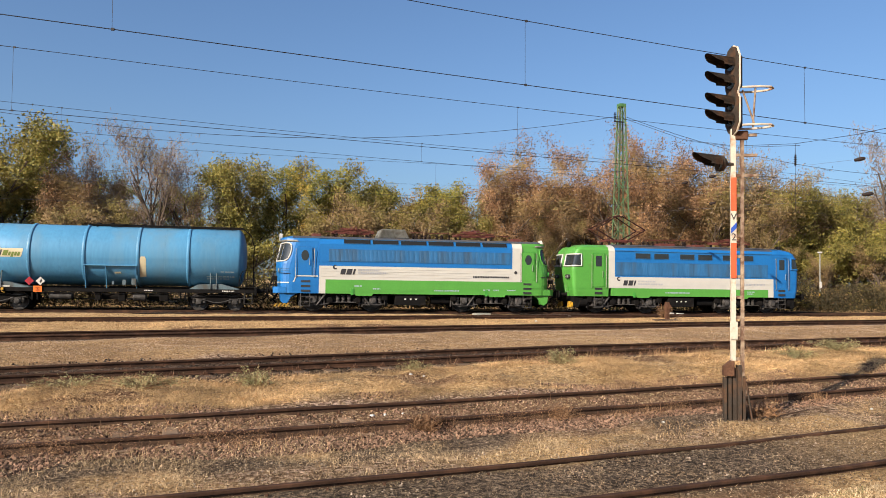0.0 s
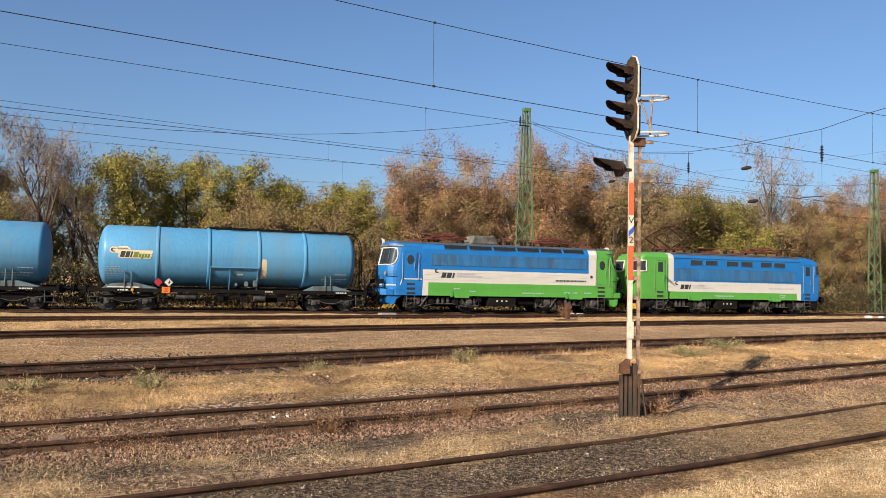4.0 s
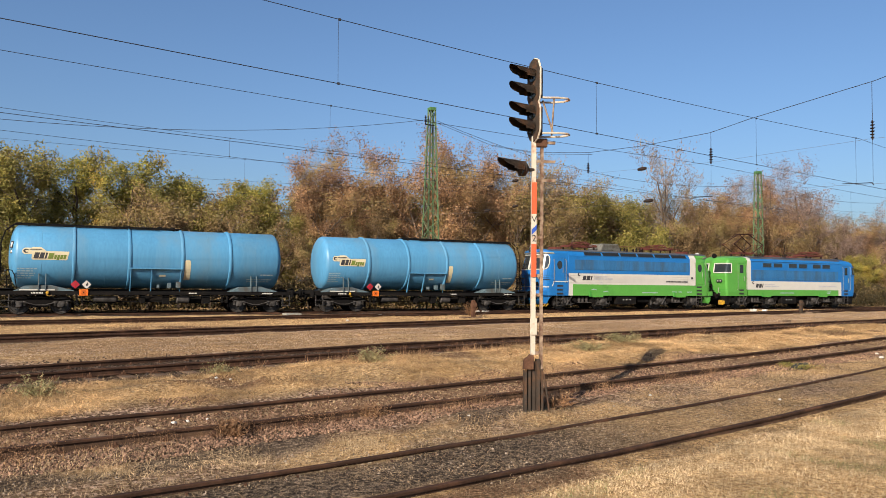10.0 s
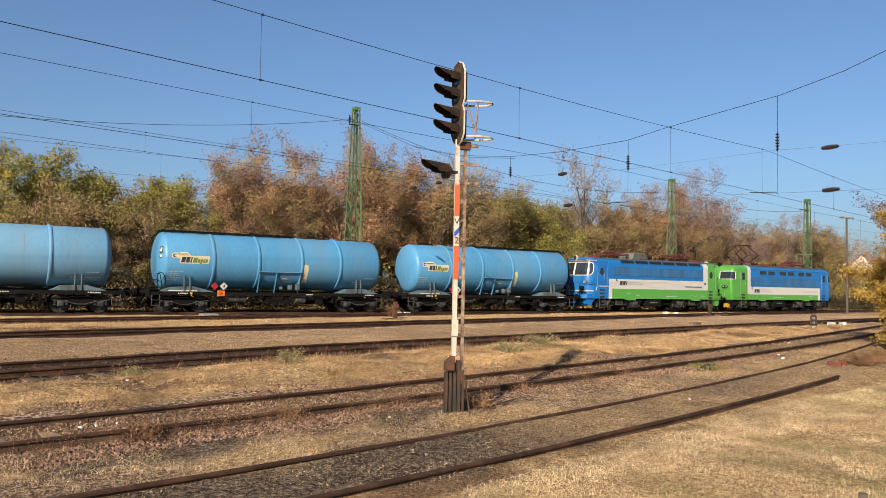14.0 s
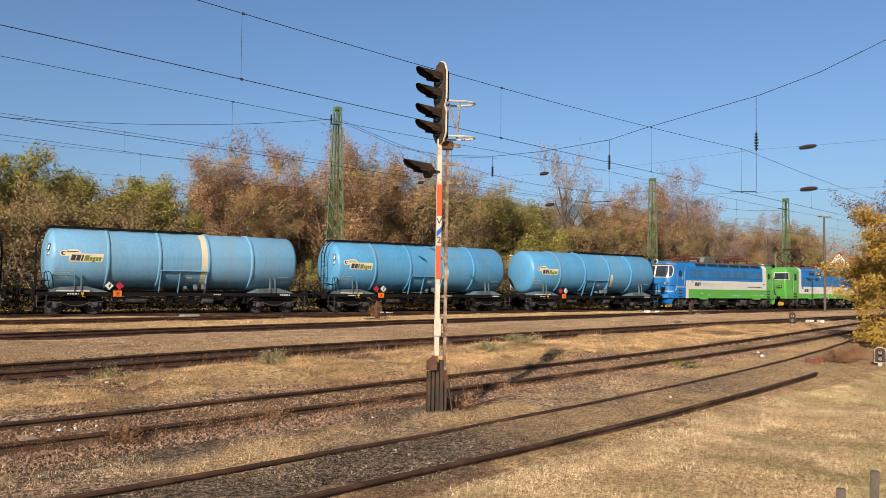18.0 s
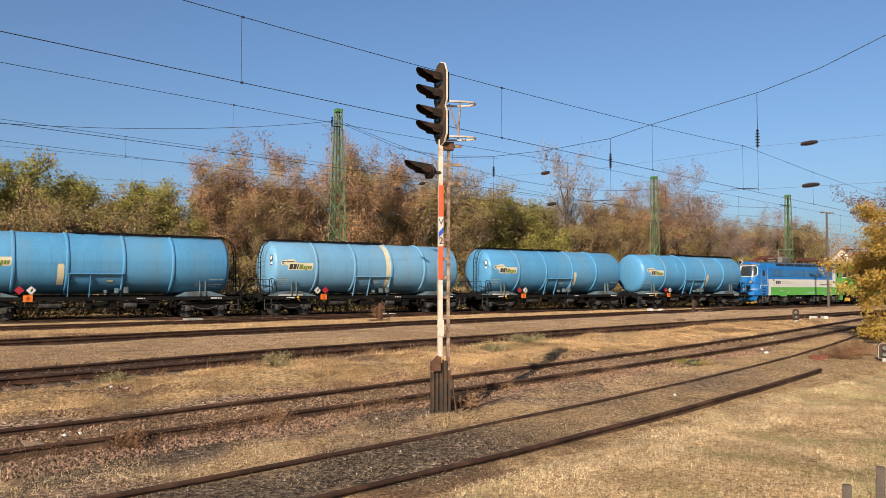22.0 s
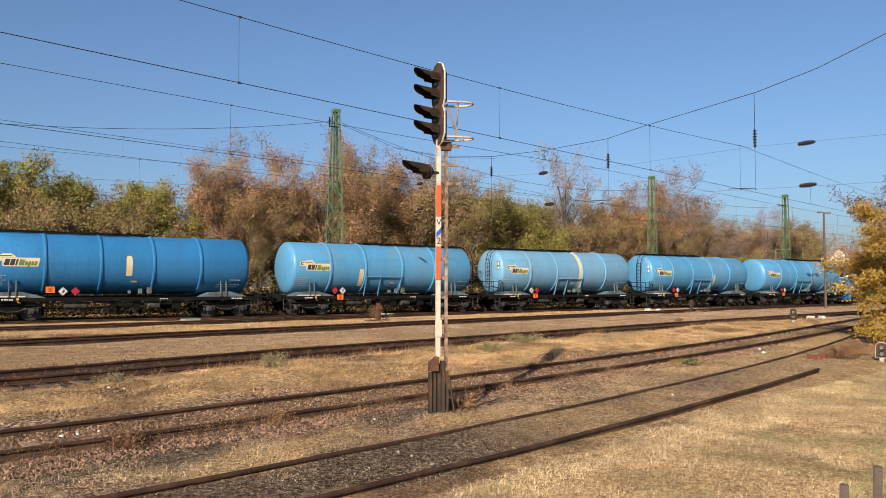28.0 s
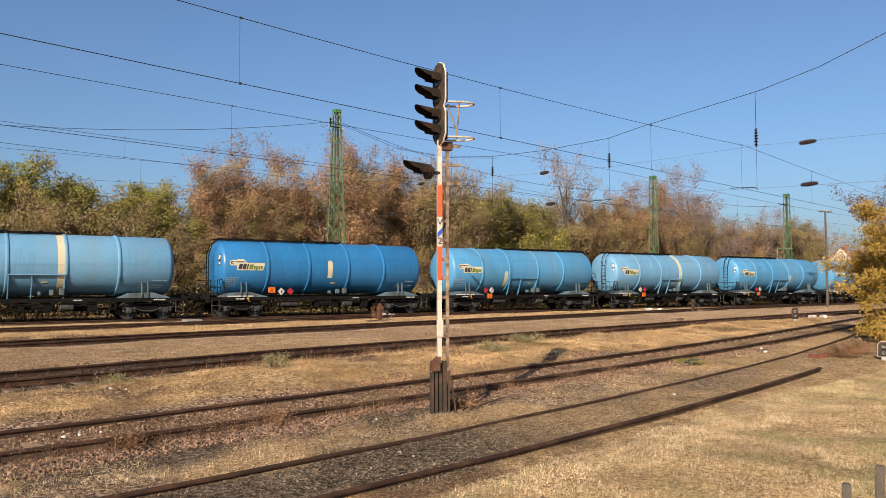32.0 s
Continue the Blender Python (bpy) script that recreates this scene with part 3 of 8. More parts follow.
# ---- train: local x ahead, y to the far side, z up from the rail heads ----
def wheelset(parent, x, r):
    """An axle with two flanged wheels."""
    bm = B()
    tube(bm, (0, -1.0, 0), (0, 1.0, 0), 0.085, 10)
    for s in (-1, 1):
        lathe(bm, [(s * 0.69, r * 0.30), (s * 0.70, r * 0.84), (s * 0.685, r + 0.028), (s * 0.72, r + 0.026), (s * 0.735, r), (s * 0.82, r - 0.006), (s * 0.822, r * 0.86), (s * 0.775, r * 0.80), (s * 0.77, r * 0.40), (s * 0.83, r * 0.32), (s * 0.835, r * 0.05)], "y", 28)
        for k in range(6):
            a = 2 * math.pi * k / 6
            p = Vector((math.cos(a) * r * 0.6, s * 0.765, math.sin(a) * r * 0.6))
            tube(bm, p, p + Vector((0, s * 0.02, 0)), r * 0.09, 8)
    ob = part("wheelset", bm, M_WHEEL, parent)
    for s in (-1, 1):
        part("tyre", lathe(B(), [(s * 0.738, r * 0.90), (s * 0.738, r + 0.003), (s * 0.826, r - 0.003), (s * 0.828, r * 0.88), (s * 0.80, r * 0.86)], "y", 28), M_TYRE, ob)
    ob.matrix_basis = Matrix.Translation((x, 0, r))
    WHEELS.append((ob, x, r))
    return ob


WHEELS = []


def buffer_parts(parent, x, s, z=1.05):
    for y in (-0.875, 0.875):
        bm = B()
        lathe(bm, [(x, 0.13), (x + s * 0.04, 0.13), (x + s * 0.05, 0.10), (x + s * 0.30, 0.10), (x + s * 0.30, 0.075), (x + s * 0.50, 0.075), (x + s * 0.51, 0.24), (x + s * 0.55, 0.23), (x + s * 0.57, 0.02)], "x", 18, (0, y, z))
        part("buffer", bm, M_FRAME, parent)
    bm = B()
    box(bm, x, x + s * 0.18, -0.12, 0.12, z - 0.12, z + 0.12, 0.02)
    path_tube(bm, [(x + s * 0.15, 0, z), (x + s * 0.35, 0, z - 0.02), (x + s * 0.62, 0, z + 0.02)], 0.045)
    path_tube(bm, [(x, -0.35, z - 0.1), (x + s * 0.12, -0.36, z - 0.4), (x + s * 0.35, -0.34, z - 0.5), (x + s * 0.5, -0.3, z - 0.35)], 0.03)
    part("coupler", bm, M_FRAME, parent)


def wagon_bogie(parent, x):
    for s in (-1, 1):
        bm = B()
        y = s * 1.0
        # pressed side frame: straight top, cranked down between the axle boxes
        prism(bm, [(x - 1.38, 0.56), (x - 1.34, 0.72), (x - 0.62, 0.74), (x - 0.45, 0.80), (x + 0.45, 0.80), (x + 0.62, 0.74), (x + 1.34, 0.72), (x + 1.38, 0.56), (x + 1.18, 0.52), (x + 0.60, 0.58), (x + 0.46, 0.40), (x + 0.25, 0.33), (x - 0.25, 0.33), (x - 0.46, 0.40), (x - 0.60, 0.58), (x - 1.18, 0.52)], "y", y - 0.05, y + 0.05, 0.012)
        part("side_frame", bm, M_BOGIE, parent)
        bm = B()
        path_tube(bm, [(x - 1.36, y + s * 0.06, 0.73), (x - 0.62, y + s * 0.06, 0.755), (x - 0.45, y + s * 0.06, 0.815), (x + 0.45, y + s * 0.06, 0.815), (x + 0.62, y + s * 0.06, 0.755), (x + 1.36, y + s * 0.06, 0.73)], 0.022)
        part("frame_flange", bm, M_GRIME_L, parent)
        for k in (-0.9, 0.9):
            bm = B()
            box(bm, x + k - 0.16, x + k + 0.16, y + s * 0.02, y + s * 0.17, 0.33, 0.60, 0.03)
            lathe(bm, [(y + s * 0.17, 0.13), (y + s * 0.22, 0.12), (y + s * 0.225, 0.05)], "y", 12, (x + k, 0, 0.46))
            part("axle_box", bm, M_GRIME_L, parent)
            for q in (-0.25, 0.25):
                bm = B()
                for zz in (0.40, 0.46, 0.52, 0.58):
                    lathe(bm, [(zz, 0.055), (zz + 0.015, 0.08), (zz + 0.03, 0.08), (zz + 0.045, 0.055)], "z", 8, (x + k + q, y + s * 0.09, 0))
                part("axle_spring", bm, M_GRIME_L, parent)
        # brake pull rod, hangers and shoes
        bm = B()
        path_tube(bm, [(x - 1.3, y + s * 0.15, 0.66), (x - 0.62, y + s * 0.16, 0.56), (x - 0.2, y + s * 0.16, 0.44), (x + 0.2, y + s * 0.16, 0.44), (x + 0.62, y + s * 0.16, 0.56), (x + 1.3, y + s * 0.15, 0.66)], 0.024)
        part("brake_rod", bm, M_GRIME_L, parent)
        for k in (-1.42, -0.36, 0.36, 1.42):
            bm = B()
            prism(bm, [(x + k - 0.05, 0.28), (x + k + 0.05, 0.28), (x + k + 0.03, 0.68), (x + k - 0.03, 0.68)], "y", y - s * 0.24 - 0.04, y - s * 0.24 + 0.04)
            part("brake_shoe", bm, M_BOGIE, parent)
    bm = B()
    box(bm, x - 0.2, x + 0.2, -1.0, 1.0, 0.5, 0.88, 0.03)
    part("bolster", bm, M_BOGIE, parent)
    for k in (-1.42, 1.42):
        part("headstock", box(B(), x + k - 0.05, x + k + 0.05, -1.0, 1.0, 0.52, 0.66, 0.01), M_BOGIE, parent)
    for k in (-0.9, 0.9):
        wheelset(parent, x + k, 0.46)


def bars(bm, x0, z0, rows, height, pitch, y, rnd):
    """Unreadable lettering as bars: rows of (length); on the camera side."""
    for i, row in enumerate(rows):
        z = z0 - i * pitch
        x = x0
        end = x0 + row
        while x < end:
            w = rnd.uniform(0.04, 0.10)
            box(bm, x, min(x + w, end), y - 0.004, y, z - height, z)
            x += w + 0.03
    return bm


def tank_wrap(bm, x0, x1, z0, z1, r, zc, extra=0.004, n=6):
    """A plate that follows the tank's near side between two heights."""
    a0, a1 = math.asin((z0 - zc) / r), math.asin((z1 - zc) / r)
    rr = r + extra
    ring = []
    for i in range(n + 1):
        a = a0 + (a1 - a0) * i / n
        ring.append([bm.verts.new((x, -rr * math.cos(a), zc + rr * math.sin(a))) for x in (x0, x1)])
    for p, q in zip(ring, ring[1:]):
        bm.faces.new((p[0], p[1], q[1], q[0]))
    return bm


def tank_shape(bm, pts, r, zc, extra=0.005):
    """A flat outline of (x, z) laid on the tank's near side."""
    vs = []
    for x, z in pts:
        a = math.asin((z - zc) / r)
        vs.append(bm.verts.new((x, -(r + extra) * math.cos(a), z)))
    bm.faces.new(vs)
    return bm


def tank_rows(bm, rows):
    """A plate on the tank's near side through rows of (z, x0, x1)."""
    last = None
    for (za, a0, a1), (zb, b0, b1) in zip(rows, rows[1:]):
        for k in range(4 if last is None else 3):
            u = k / 3 if last is None else (k + 1) / 3
            z = za + (zb - za) * u
            a = math.asin((z - TANK_Z) / TANK_R)
            y, zz = -(TANK_R + 0.006) * math.cos(a), TANK_Z + (TANK_R + 0.006) * math.sin(a)
            row = [bm.verts.new((x, y, zz)) for x in (a0 + (b0 - a0) * u, a1 + (b1 - a1) * u)]
            if last:
                bm.faces.new((last[0], last[1], row[1], row[0]))
            last = row
    return bm


TANK_R, TANK_Z, TANK_C, TANK_H = 1.53, 2.79, -0.02, 6.62


def tank_wagon(label, paint, flip, band, bar_x, logo, placards, seed, rings=(-3.80, -1.29, 1.25, 3.68), strip_z=1.72):
    w = thing("tank_wagon", label, "tank wagon", group="tank wagons of the train")
    rnd = random.Random(seed)
    s = -1 if flip else 1
    c = TANK_C
    # barrel with dished ends
    left = [(c - TANK_H + 0.46 * (1 - math.cos(math.asin(min(1, rr / TANK_R)))), rr) for rr in (0.02, 0.4, 0.75, 1.0, 1.2, 1.33, 1.42, 1.49, TANK_R)]
    right = [(2 * c - x, rr) for x, rr in left[::-1]]
    bm = lathe(B(), left + [(c - 3, TANK_R), (c, TANK_R), (c + 3, TANK_R)] + right, "x", 48, (0, 0, TANK_Z))
    tank = part("tank", bm, paint, w, smooth=True)
    for x in rings:
        bm = lathe(B(), [(x - 0.085, TANK_R - 0.01), (x - 0.06, TANK_R + 0.05), (x, TANK_R + 0.062), (x + 0.06, TANK_R + 0.05), (x + 0.085, TANK_R - 0.01)], "x", 48, (0, 0, TANK_Z))
        part("stiffening_ring", bm, paint, w, smooth=False)
    for x in (-5.2, -2.4, 2.55, 5.0):
        bm = lathe(B(), [(x - 0.012, TANK_R - 0.01), (x, TANK_R + 0.006), (x + 0.012, TANK_R - 0.01)], "x", 48, (0, 0, TANK_Z))
        part("weld_seam", bm, paint, w)
    if band:
        bm = lathe(B(), [(0.86, TANK_R + 0.004), (1.17, TANK_R + 0.004)], "x", 48, (0, 0, TANK_Z))
        bmesh.ops.delete(bm, geom=[f for f in bm.faces if len(f.verts) > 4], context="FACES")
        part("band", bm, M_CREAM, w, "cream band round the tank")
    if bar_x is not None:
        bm = tank_wrap(B(), bar_x - 0.15, bar_x + 0.15, strip_z, strip_z + 0.9, TANK_R, TANK_Z, 0.006)
        tank_shape(bm, [(bar_x - 0.15, strip_z + 0.902), (bar_x + 0.15, strip_z + 0.902), (bar_x + 0.10, strip_z + 1.02), (bar_x - 0.10, strip_z + 1.02)], TANK_R, TANK_Z, 0.006)
        part("white_strip", bm, M_CREAM, w, "cream vertical strip")
    # ledge between the middle rings with posts down to the frame
    ledge = paint is not M_TANK_D
    bm = B()
    prism(bm, [(-1.545, 2.30), (-1.545, 2.25), (-1.35, 2.25), (-1.35, 2.30)], "x", rings[1], rings[2])
    if ledge:
        part("drip_ledge", bm, paint, w)
    for x in (rings[1] + 0.07, rings[1] + 1.05, rings[2] - 0.07) if ledge else ():
        bm = B()
        prism(bm, [(-1.525, 2.25), (-1.44, 2.25), (-1.0, 1.12), (-1.08, 1.12)], "x", x - 0.018, x + 0.018)
        part("ledge_post", bm, paint, w)
    bm = B()
    tank_wrap(bm, 0.15, 0.45, 1.88, 1.96, TANK_R, TANK_Z, 0.012, 1)
    part("maker_plate", bm, M_CREAM, w)
    for x, n in ((0.05, 0.1), (0.55, 0.16), (0.98, 0.2)):
        bm = B()
        box(bm, x, x + n, -1.36, -1.1, 1.3, 1.3 + 1.6 * n, 0.01)
        part("valve_box", bm, M_SADDLE, w)
    # saddles and centre sill
    for x0, x1 in ((-6.35, -3.75), (3.75, 6.25)):
        bm = B()
        prism(bm, [(x0, 1.12), (x0 + 0.45, 1.36), (x0 + 1.6, 1.40), (x1, 1.14), (x1, 1.10), (x0, 1.08)], "y", -1.32, 1.32, 0.01)
        part("saddle", bm, M_SADDLE, w)
        for x in (x0 + 1.05, x0 + 1.35):
            bm = B()
            prism(bm, [(-1.40, 1.15), (-1.33, 1.95), (-1.24, 1.95), (-1.28, 1.15)], "x", x - 0.02, x + 0.02)
            part("saddle_web", bm, M_SADDLE, w)
    bm = B()
    box(bm, -7.05, 7.05, -0.35, 0.35, 0.92, 1.2, 0.01)
    for y in (-1.28, 1.28):
        box(bm, -7.0, 7.0, y - 0.06, y + 0.06, 0.93, 1.12, 0.008)
    for x in (-7.08, 7.08):
        box(bm, x - 0.06, x + 0.06, -1.38, 1.38, 0.82, 1.22, 0.01)
    for x in (-2.6, -1.0, 0.9, 2.5):
        box(bm, x - 0.06, x + 0.06, -1.3, 1.3, 0.92, 1.12)
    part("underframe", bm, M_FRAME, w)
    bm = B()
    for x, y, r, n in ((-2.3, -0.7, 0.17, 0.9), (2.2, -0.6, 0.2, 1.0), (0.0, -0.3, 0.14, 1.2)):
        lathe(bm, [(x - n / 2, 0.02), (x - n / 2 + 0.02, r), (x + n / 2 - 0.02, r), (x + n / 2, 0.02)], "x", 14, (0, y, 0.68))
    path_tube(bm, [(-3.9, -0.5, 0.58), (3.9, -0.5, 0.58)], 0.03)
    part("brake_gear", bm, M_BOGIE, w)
    for x, n, y, z, r in ((-2.35, 1.15, -1.02, 0.72, 0.17), (1.35, 0.7, -1.02, 0.70, 0.20)):
        bm = lathe(B(), [(x - n / 2, 0.02), (x - n / 2 + 0.04, r * 0.85), (x - n / 2 + 0.08, r), (x + n / 2 - 0.08, r), (x + n / 2 - 0.04, r * 0.85), (x + n / 2, 0.02)], "x", 16, (0, y, z))
        part("air_reservoir", bm, M_GRIME_L, w)
    for x, n, z0 in ((-0.75, 0.26, 0.52), (0.35, 0.32, 0.48), (2.3, 0.42, 0.50)):
        part("brake_box", box(B(), x, x + n, -1.18, -0.92, z0, 0.93, 0.02), M_BOGIE, w)
    bm = path_tube(B(), [(-3.7, -1.16, 0.80), (-3.2, -1.18, 0.86), (3.1, -1.18, 0.86), (3.7, -1.16, 0.80)], 0.022)
    part("brake_pipe", bm, M_GRIME_L, w)
    for x in (-3.62, -3.38, 3.34, 3.58):
        part("sill_bracket", prism(B(), [(-1.30, 1.0), (-1.12, 1.0), (-1.10, 0.52), (-1.22, 0.52)], "x", x - 0.035, x + 0.035), M_FRAME, w)
    for x in (-6.72, 6.72):
        bm = B()
        for q in (-0.2, 0.2):
            tube(bm, (x + q, -1.34, 0.95), (x + q, -1.36, 0.36), 0.02, 6)
        for z in (0.37, 0.66):
            box(bm, x - 0.22, x + 0.22, -1.44, -1.28, z, z + 0.025)
        part("footstep", bm, M_GRIME_L, w)
    for x in (-5.2, 5.15):
        wagon_bogie(w, x)
    for e in (-1, 1):
        buffer_parts(w, e * 7.1, e)
    # top walkway with hatch and pipe
    bm = B()
    for y in (-0.32, 0.32):
        path_tube(bm, [(s * -6.35, y, 4.38), (s * 1.3, y, 4.38)], 0.035)
    x = -6.3
    while x < 1.3:
        box(bm, s * x - 0.13, s * x + 0.13, -0.34, 0.34, 4.33, 4.355)
        x += 0.32
    for x in (-5.8, -3.6, -1.25, 0.9):
        box(bm, s * x - 0.03, s * x + 0.03, -0.45, 0.45, 4.22, 4.35)
    path_tube(bm, [(s * -6.4, -0.55, 4.29), (s * 0.2, -0.55, 4.29)], 0.03)
    part("walkway", bm, M_FRAME, w)
    bm = B()
    lathe(bm, [(4.2, 0.32), (4.36, 0.32), (4.37, 0.38), (4.43, 0.36), (4.45, 0.05)], "z", 18, (s * -0.4, 0, 0))
    part("hatch", bm, M_FRAME, w)
    for k, x in enumerate((-1.3, 0.25, 0.9)):
        bm = lathe(B(), [(4.25, 0.09), (4.42, 0.09), (4.43, 0.14), (4.47, 0.13), (4.49, 0.02)], "z", 12, (s * x, 0.12 - 0.2 * (k % 2), 0))
        part("relief_valve", bm, M_FRAME, w)
    # end ladder and railing
    bm = B()
    xl = s * -6.95
    for y in (-0.75, -0.35):
        path_tube(bm, [(xl, y, 1.1), (xl, y, 3.4), (s * -6.78, y, 4.0), (s * -6.35, y, 4.36)], 0.025)
    z = 1.35
    while z < 3.6:
        tube(bm, (xl, -0.75, z), (xl, -0.35, z), 0.016, 6)
        z += 0.28
    part("ladder", bm, M_FRAME, w)
    bm = B()
    path_tube(bm, [(s * -7.0, -1.3, 1.2), (s * -7.0, -1.3, 2.05), (s * -6.55, -1.36, 2.05), (s * -6.4, -1.36, 1.25)], 0.022)
    path_tube(bm, [(s * -7.0, -1.3, 1.65), (s * -6.5, -1.36, 1.65)], 0.018)
    path_tube(bm, [(s * -7.0, -1.3, 2.05), (s * -7.0, 1.2, 2.05)], 0.022)
    box(bm, s * -7.15, s * -6.5, -1.35, 1.35, 1.2, 1.23)
    part("end_railing", bm, M_FRAME, w)
    # brushed and lettered panel of faded paint below the plate, hand loop beside the ladder
    bm = path_tube(B(), [(s * -6.62, -1.30, 1.25), (s * -6.66, -1.38, 2.0), (s * -6.60, -1.40, 2.12), (s * -6.42, -1.44, 2.08), (s * -6.30, -1.44, 1.85), (s * -6.22, -1.40, 1.3)], 0.024)
    part("hand_loop", bm, M_FRAME, w)
    # data plates on the ladder end, handle of the discharge valve
    if not flip:
        for z, h in ((3.30, 0.17), (2.98, 0.10)):
            plate = part("data_plate", box(B(), -0.09, 0.09, -0.015, 0.015, -h, h, 0.004), M_TEXT, w, "small dark data plate")
            plate.matrix_basis = Matrix.Translation((-6.47, -1.16, z)) @ Matrix.Rotation(radians(-52), 4, "Z") @ Matrix.Rotation(radians(-14), 4, "X")
            part("plate_mark", box(B(), -0.05, 0.05, -0.019, -0.0155, -h * 0.6, h * 0.6), M_WHITE, plate)
    bm = box(B(), -4.98, -4.86, -1.43, -1.36, 0.98, 1.10, 0.02)
    path_tube(bm, [(-4.92, -1.40, 1.0), (-4.92, -1.42, 0.90), (-4.80, -1.42, 0.86)], 0.02)
    part("valve_handle", bm, M_YELLOW, w, "yellow valve handle")
    # logo: cream pennant with a ring, dark and olive strokes
    if logo:
        lx, lz = -6.02, 2.60
        bm = B()
        tank_rows(bm, [(lz, lx + 0.44, lx + 1.88), (lz + 0.05, lx + 0.40, lx + 1.92), (lz + 0.38, lx + 0.40, lx + 2.0), (lz + 0.42, lx + 0.44, lx + 1.98)])
        tank_rows(bm, [(lz + 0.26, lx + 0.08, lx + 0.395), (lz + 0.34, lx + 0.0, lx + 0.395), (lz + 0.46, lx + 0.0, lx + 0.395), (lz + 0.56, lx + 0.10, lx + 0.395)])
        tank_rows(bm, [(lz + 0.43, lx + 0.40, lx + 1.0), (lz + 0.56, lx + 0.40, lx + 0.85)])
        sign = part("logo_plate", bm, M_CREAM, w, "cream company emblem plate")

        def strokes(shapes, mat):
            bm = B()
            for sh in shapes:
                tank_shape(bm, [(lx + x, lz + z) for x, z in sh], TANK_R, TANK_Z, 0.014)
            tagged(part("logo_mark", bm, mat, sign), kind="stuff")

        def bar(x, z0, z1, wide):
            return [(x + 0.25 * z0, z0), (x + wide + 0.25 * z0, z0), (x + wide + 0.25 * z1, z1), (x + 0.25 * z1, z1)]
        ring = [(0.17 + 0.13 * math.cos(t), 0.41 + 0.10 * math.sin(t)) for t in (0.7 + 0.45 * k for k in range(11))] + [(0.19 + 0.07 * math.cos(t), 0.41 + 0.055 * math.sin(t)) for t in (5.2 - 0.45 * k for k in range(11))]
        strokes([ring, bar(0.45, 0.06, 0.35, 0.21), bar(0.69, 0.06, 0.35, 0.19), bar(0.92, 0.06, 0.35, 0.08), [(0.3, 0.47), (0.85, 0.48), (0.8, 0.52), (0.3, 0.51)]], M_TEXT)
        strokes([bar(1.06, 0.06, 0.33, 0.22)] + [bar(1.31 + 0.135 * k, 0.06 - (0.06 if k == 1 else 0.0), 0.25, 0.11) for k in range(4)], M_OLIVE_TEXT)
    bm = B()
    for x0, z0, rows in ((-6.2, 2.15, (0.7, 0.6, 0.75, 0.5, 0.6)), (4.6, 1.75, (1.3, 1.1)), (5.3, 2.0, (0.6,))):
        for i, row in enumerate(rows):
            x = x0
            while x < x0 + row:
                k = rnd.uniform(0.06, 0.2)
                tank_wrap(bm, x, x + k, z0 - i * 0.11, z0 - i * 0.11 + 0.05, TANK_R, TANK_Z, 0.005, 1)
                x += k + 0.04
    tagged(part("lettering", bm, M_TEXT_P, w, "small pale lettering"), kind="stuff")
    bm = B()
    bars(bm, -5.6, 1.06, (0.5,), 0.07, 0.1, -1.345, rnd), bars(bm, 1.6, 1.06, (0.4,), 0.06, 0.1, -1.345, rnd), bars(bm, 5.4, 1.06, (0.6,), 0.07, 0.1, -1.345, rnd)
    box(bm, -6.1, -4.6, -1.345, -1.34, 1.14, 1.2)
    tagged(part("lettering", bm, M_WHITE, w), kind="stuff")
    # hazard placards on a bracket
    for kind, x, z in placards:
        bm = B()
        if kind == "orange":
            box(bm, x - 0.2, x + 0.2, -1.40, -1.385, z - 0.15, z + 0.15, 0.004)
            ob = part("hazard_plate", bm, M_ORANGE, w, "orange hazard plate")
            bm = B()
            box(bm, x - 0.16, x + 0.16, -1.404, -1.40, z - 0.008, z + 0.008)
            for q in (0.07, -0.07):
                box(bm, x - 0.1, x + 0.1, -1.404, -1.40, z + q - 0.035, z + q + 0.035)
            part("plate_mark", bm, M_ORANGE_D, ob)
        else:
            prism(bm, [(x - 0.21, z), (x, z + 0.21), (x + 0.21, z), (x, z - 0.21)], "y", -1.44, -1.425)
            ob = part("placard", bm, M_RED if kind == "red" else M_WHITE, w, "red diamond placard" if kind == "red" else "white diamond placard")
            bm = B()
            prism(bm, [(x - 0.04, z - 0.02), (x + 0.05, z + 0.12), (x + 0.08, z), (x + 0.01, z - 0.1)], "y", -1.446, -1.44)
            part("placard_mark", bm, M_TEXT if kind != "red" else M_RED_D, ob)
        bm = B()
        box(bm, x - 0.03, x + 0.03, -1.42, -1.25, z - 0.02, z + 0.02)
        part("bracket", bm, M_FRAME, w)
    return w


M_OLIVE_TEXT = material("lettering_olive", (0.0984, 0.1312, 0.0246), 0.5, 0, 0.05, 5, 40, bump=0)
M_ORANGE_D = material("orange_mark", (0.287, 0.0574, 0.0082), 0.5, 0, 0.05, 5, 40, bump=0)
M_RED_D = material("red_mark", (0.205, 0.0164, 0.0164), 0.5, 0, 0.05, 5, 40, bump=0)


# ---- electric locomotives ----
def outline(xb, nose, w, s, rad):
    """Plan of a cab at one height: from the back, round the nose, to the back. s: end (-1 rear, 1 front)."""
    pts = [(xb, -w), (nose - s * rad * 1.6, -w)]
    for k in range(1, 6):
        a = math.pi / 2 * k / 6
        pts.append((nose - s * rad * 1.6 + s * rad * 1.35 * math.sin(a), -w + rad * (1 - math.cos(a))))
    pts.append((nose - s * rad * 0.30, -w * 0.45)), pts.append((nose, 0.0))
    return pts + [(x, -y) for x, y in pts[-2::-1]]


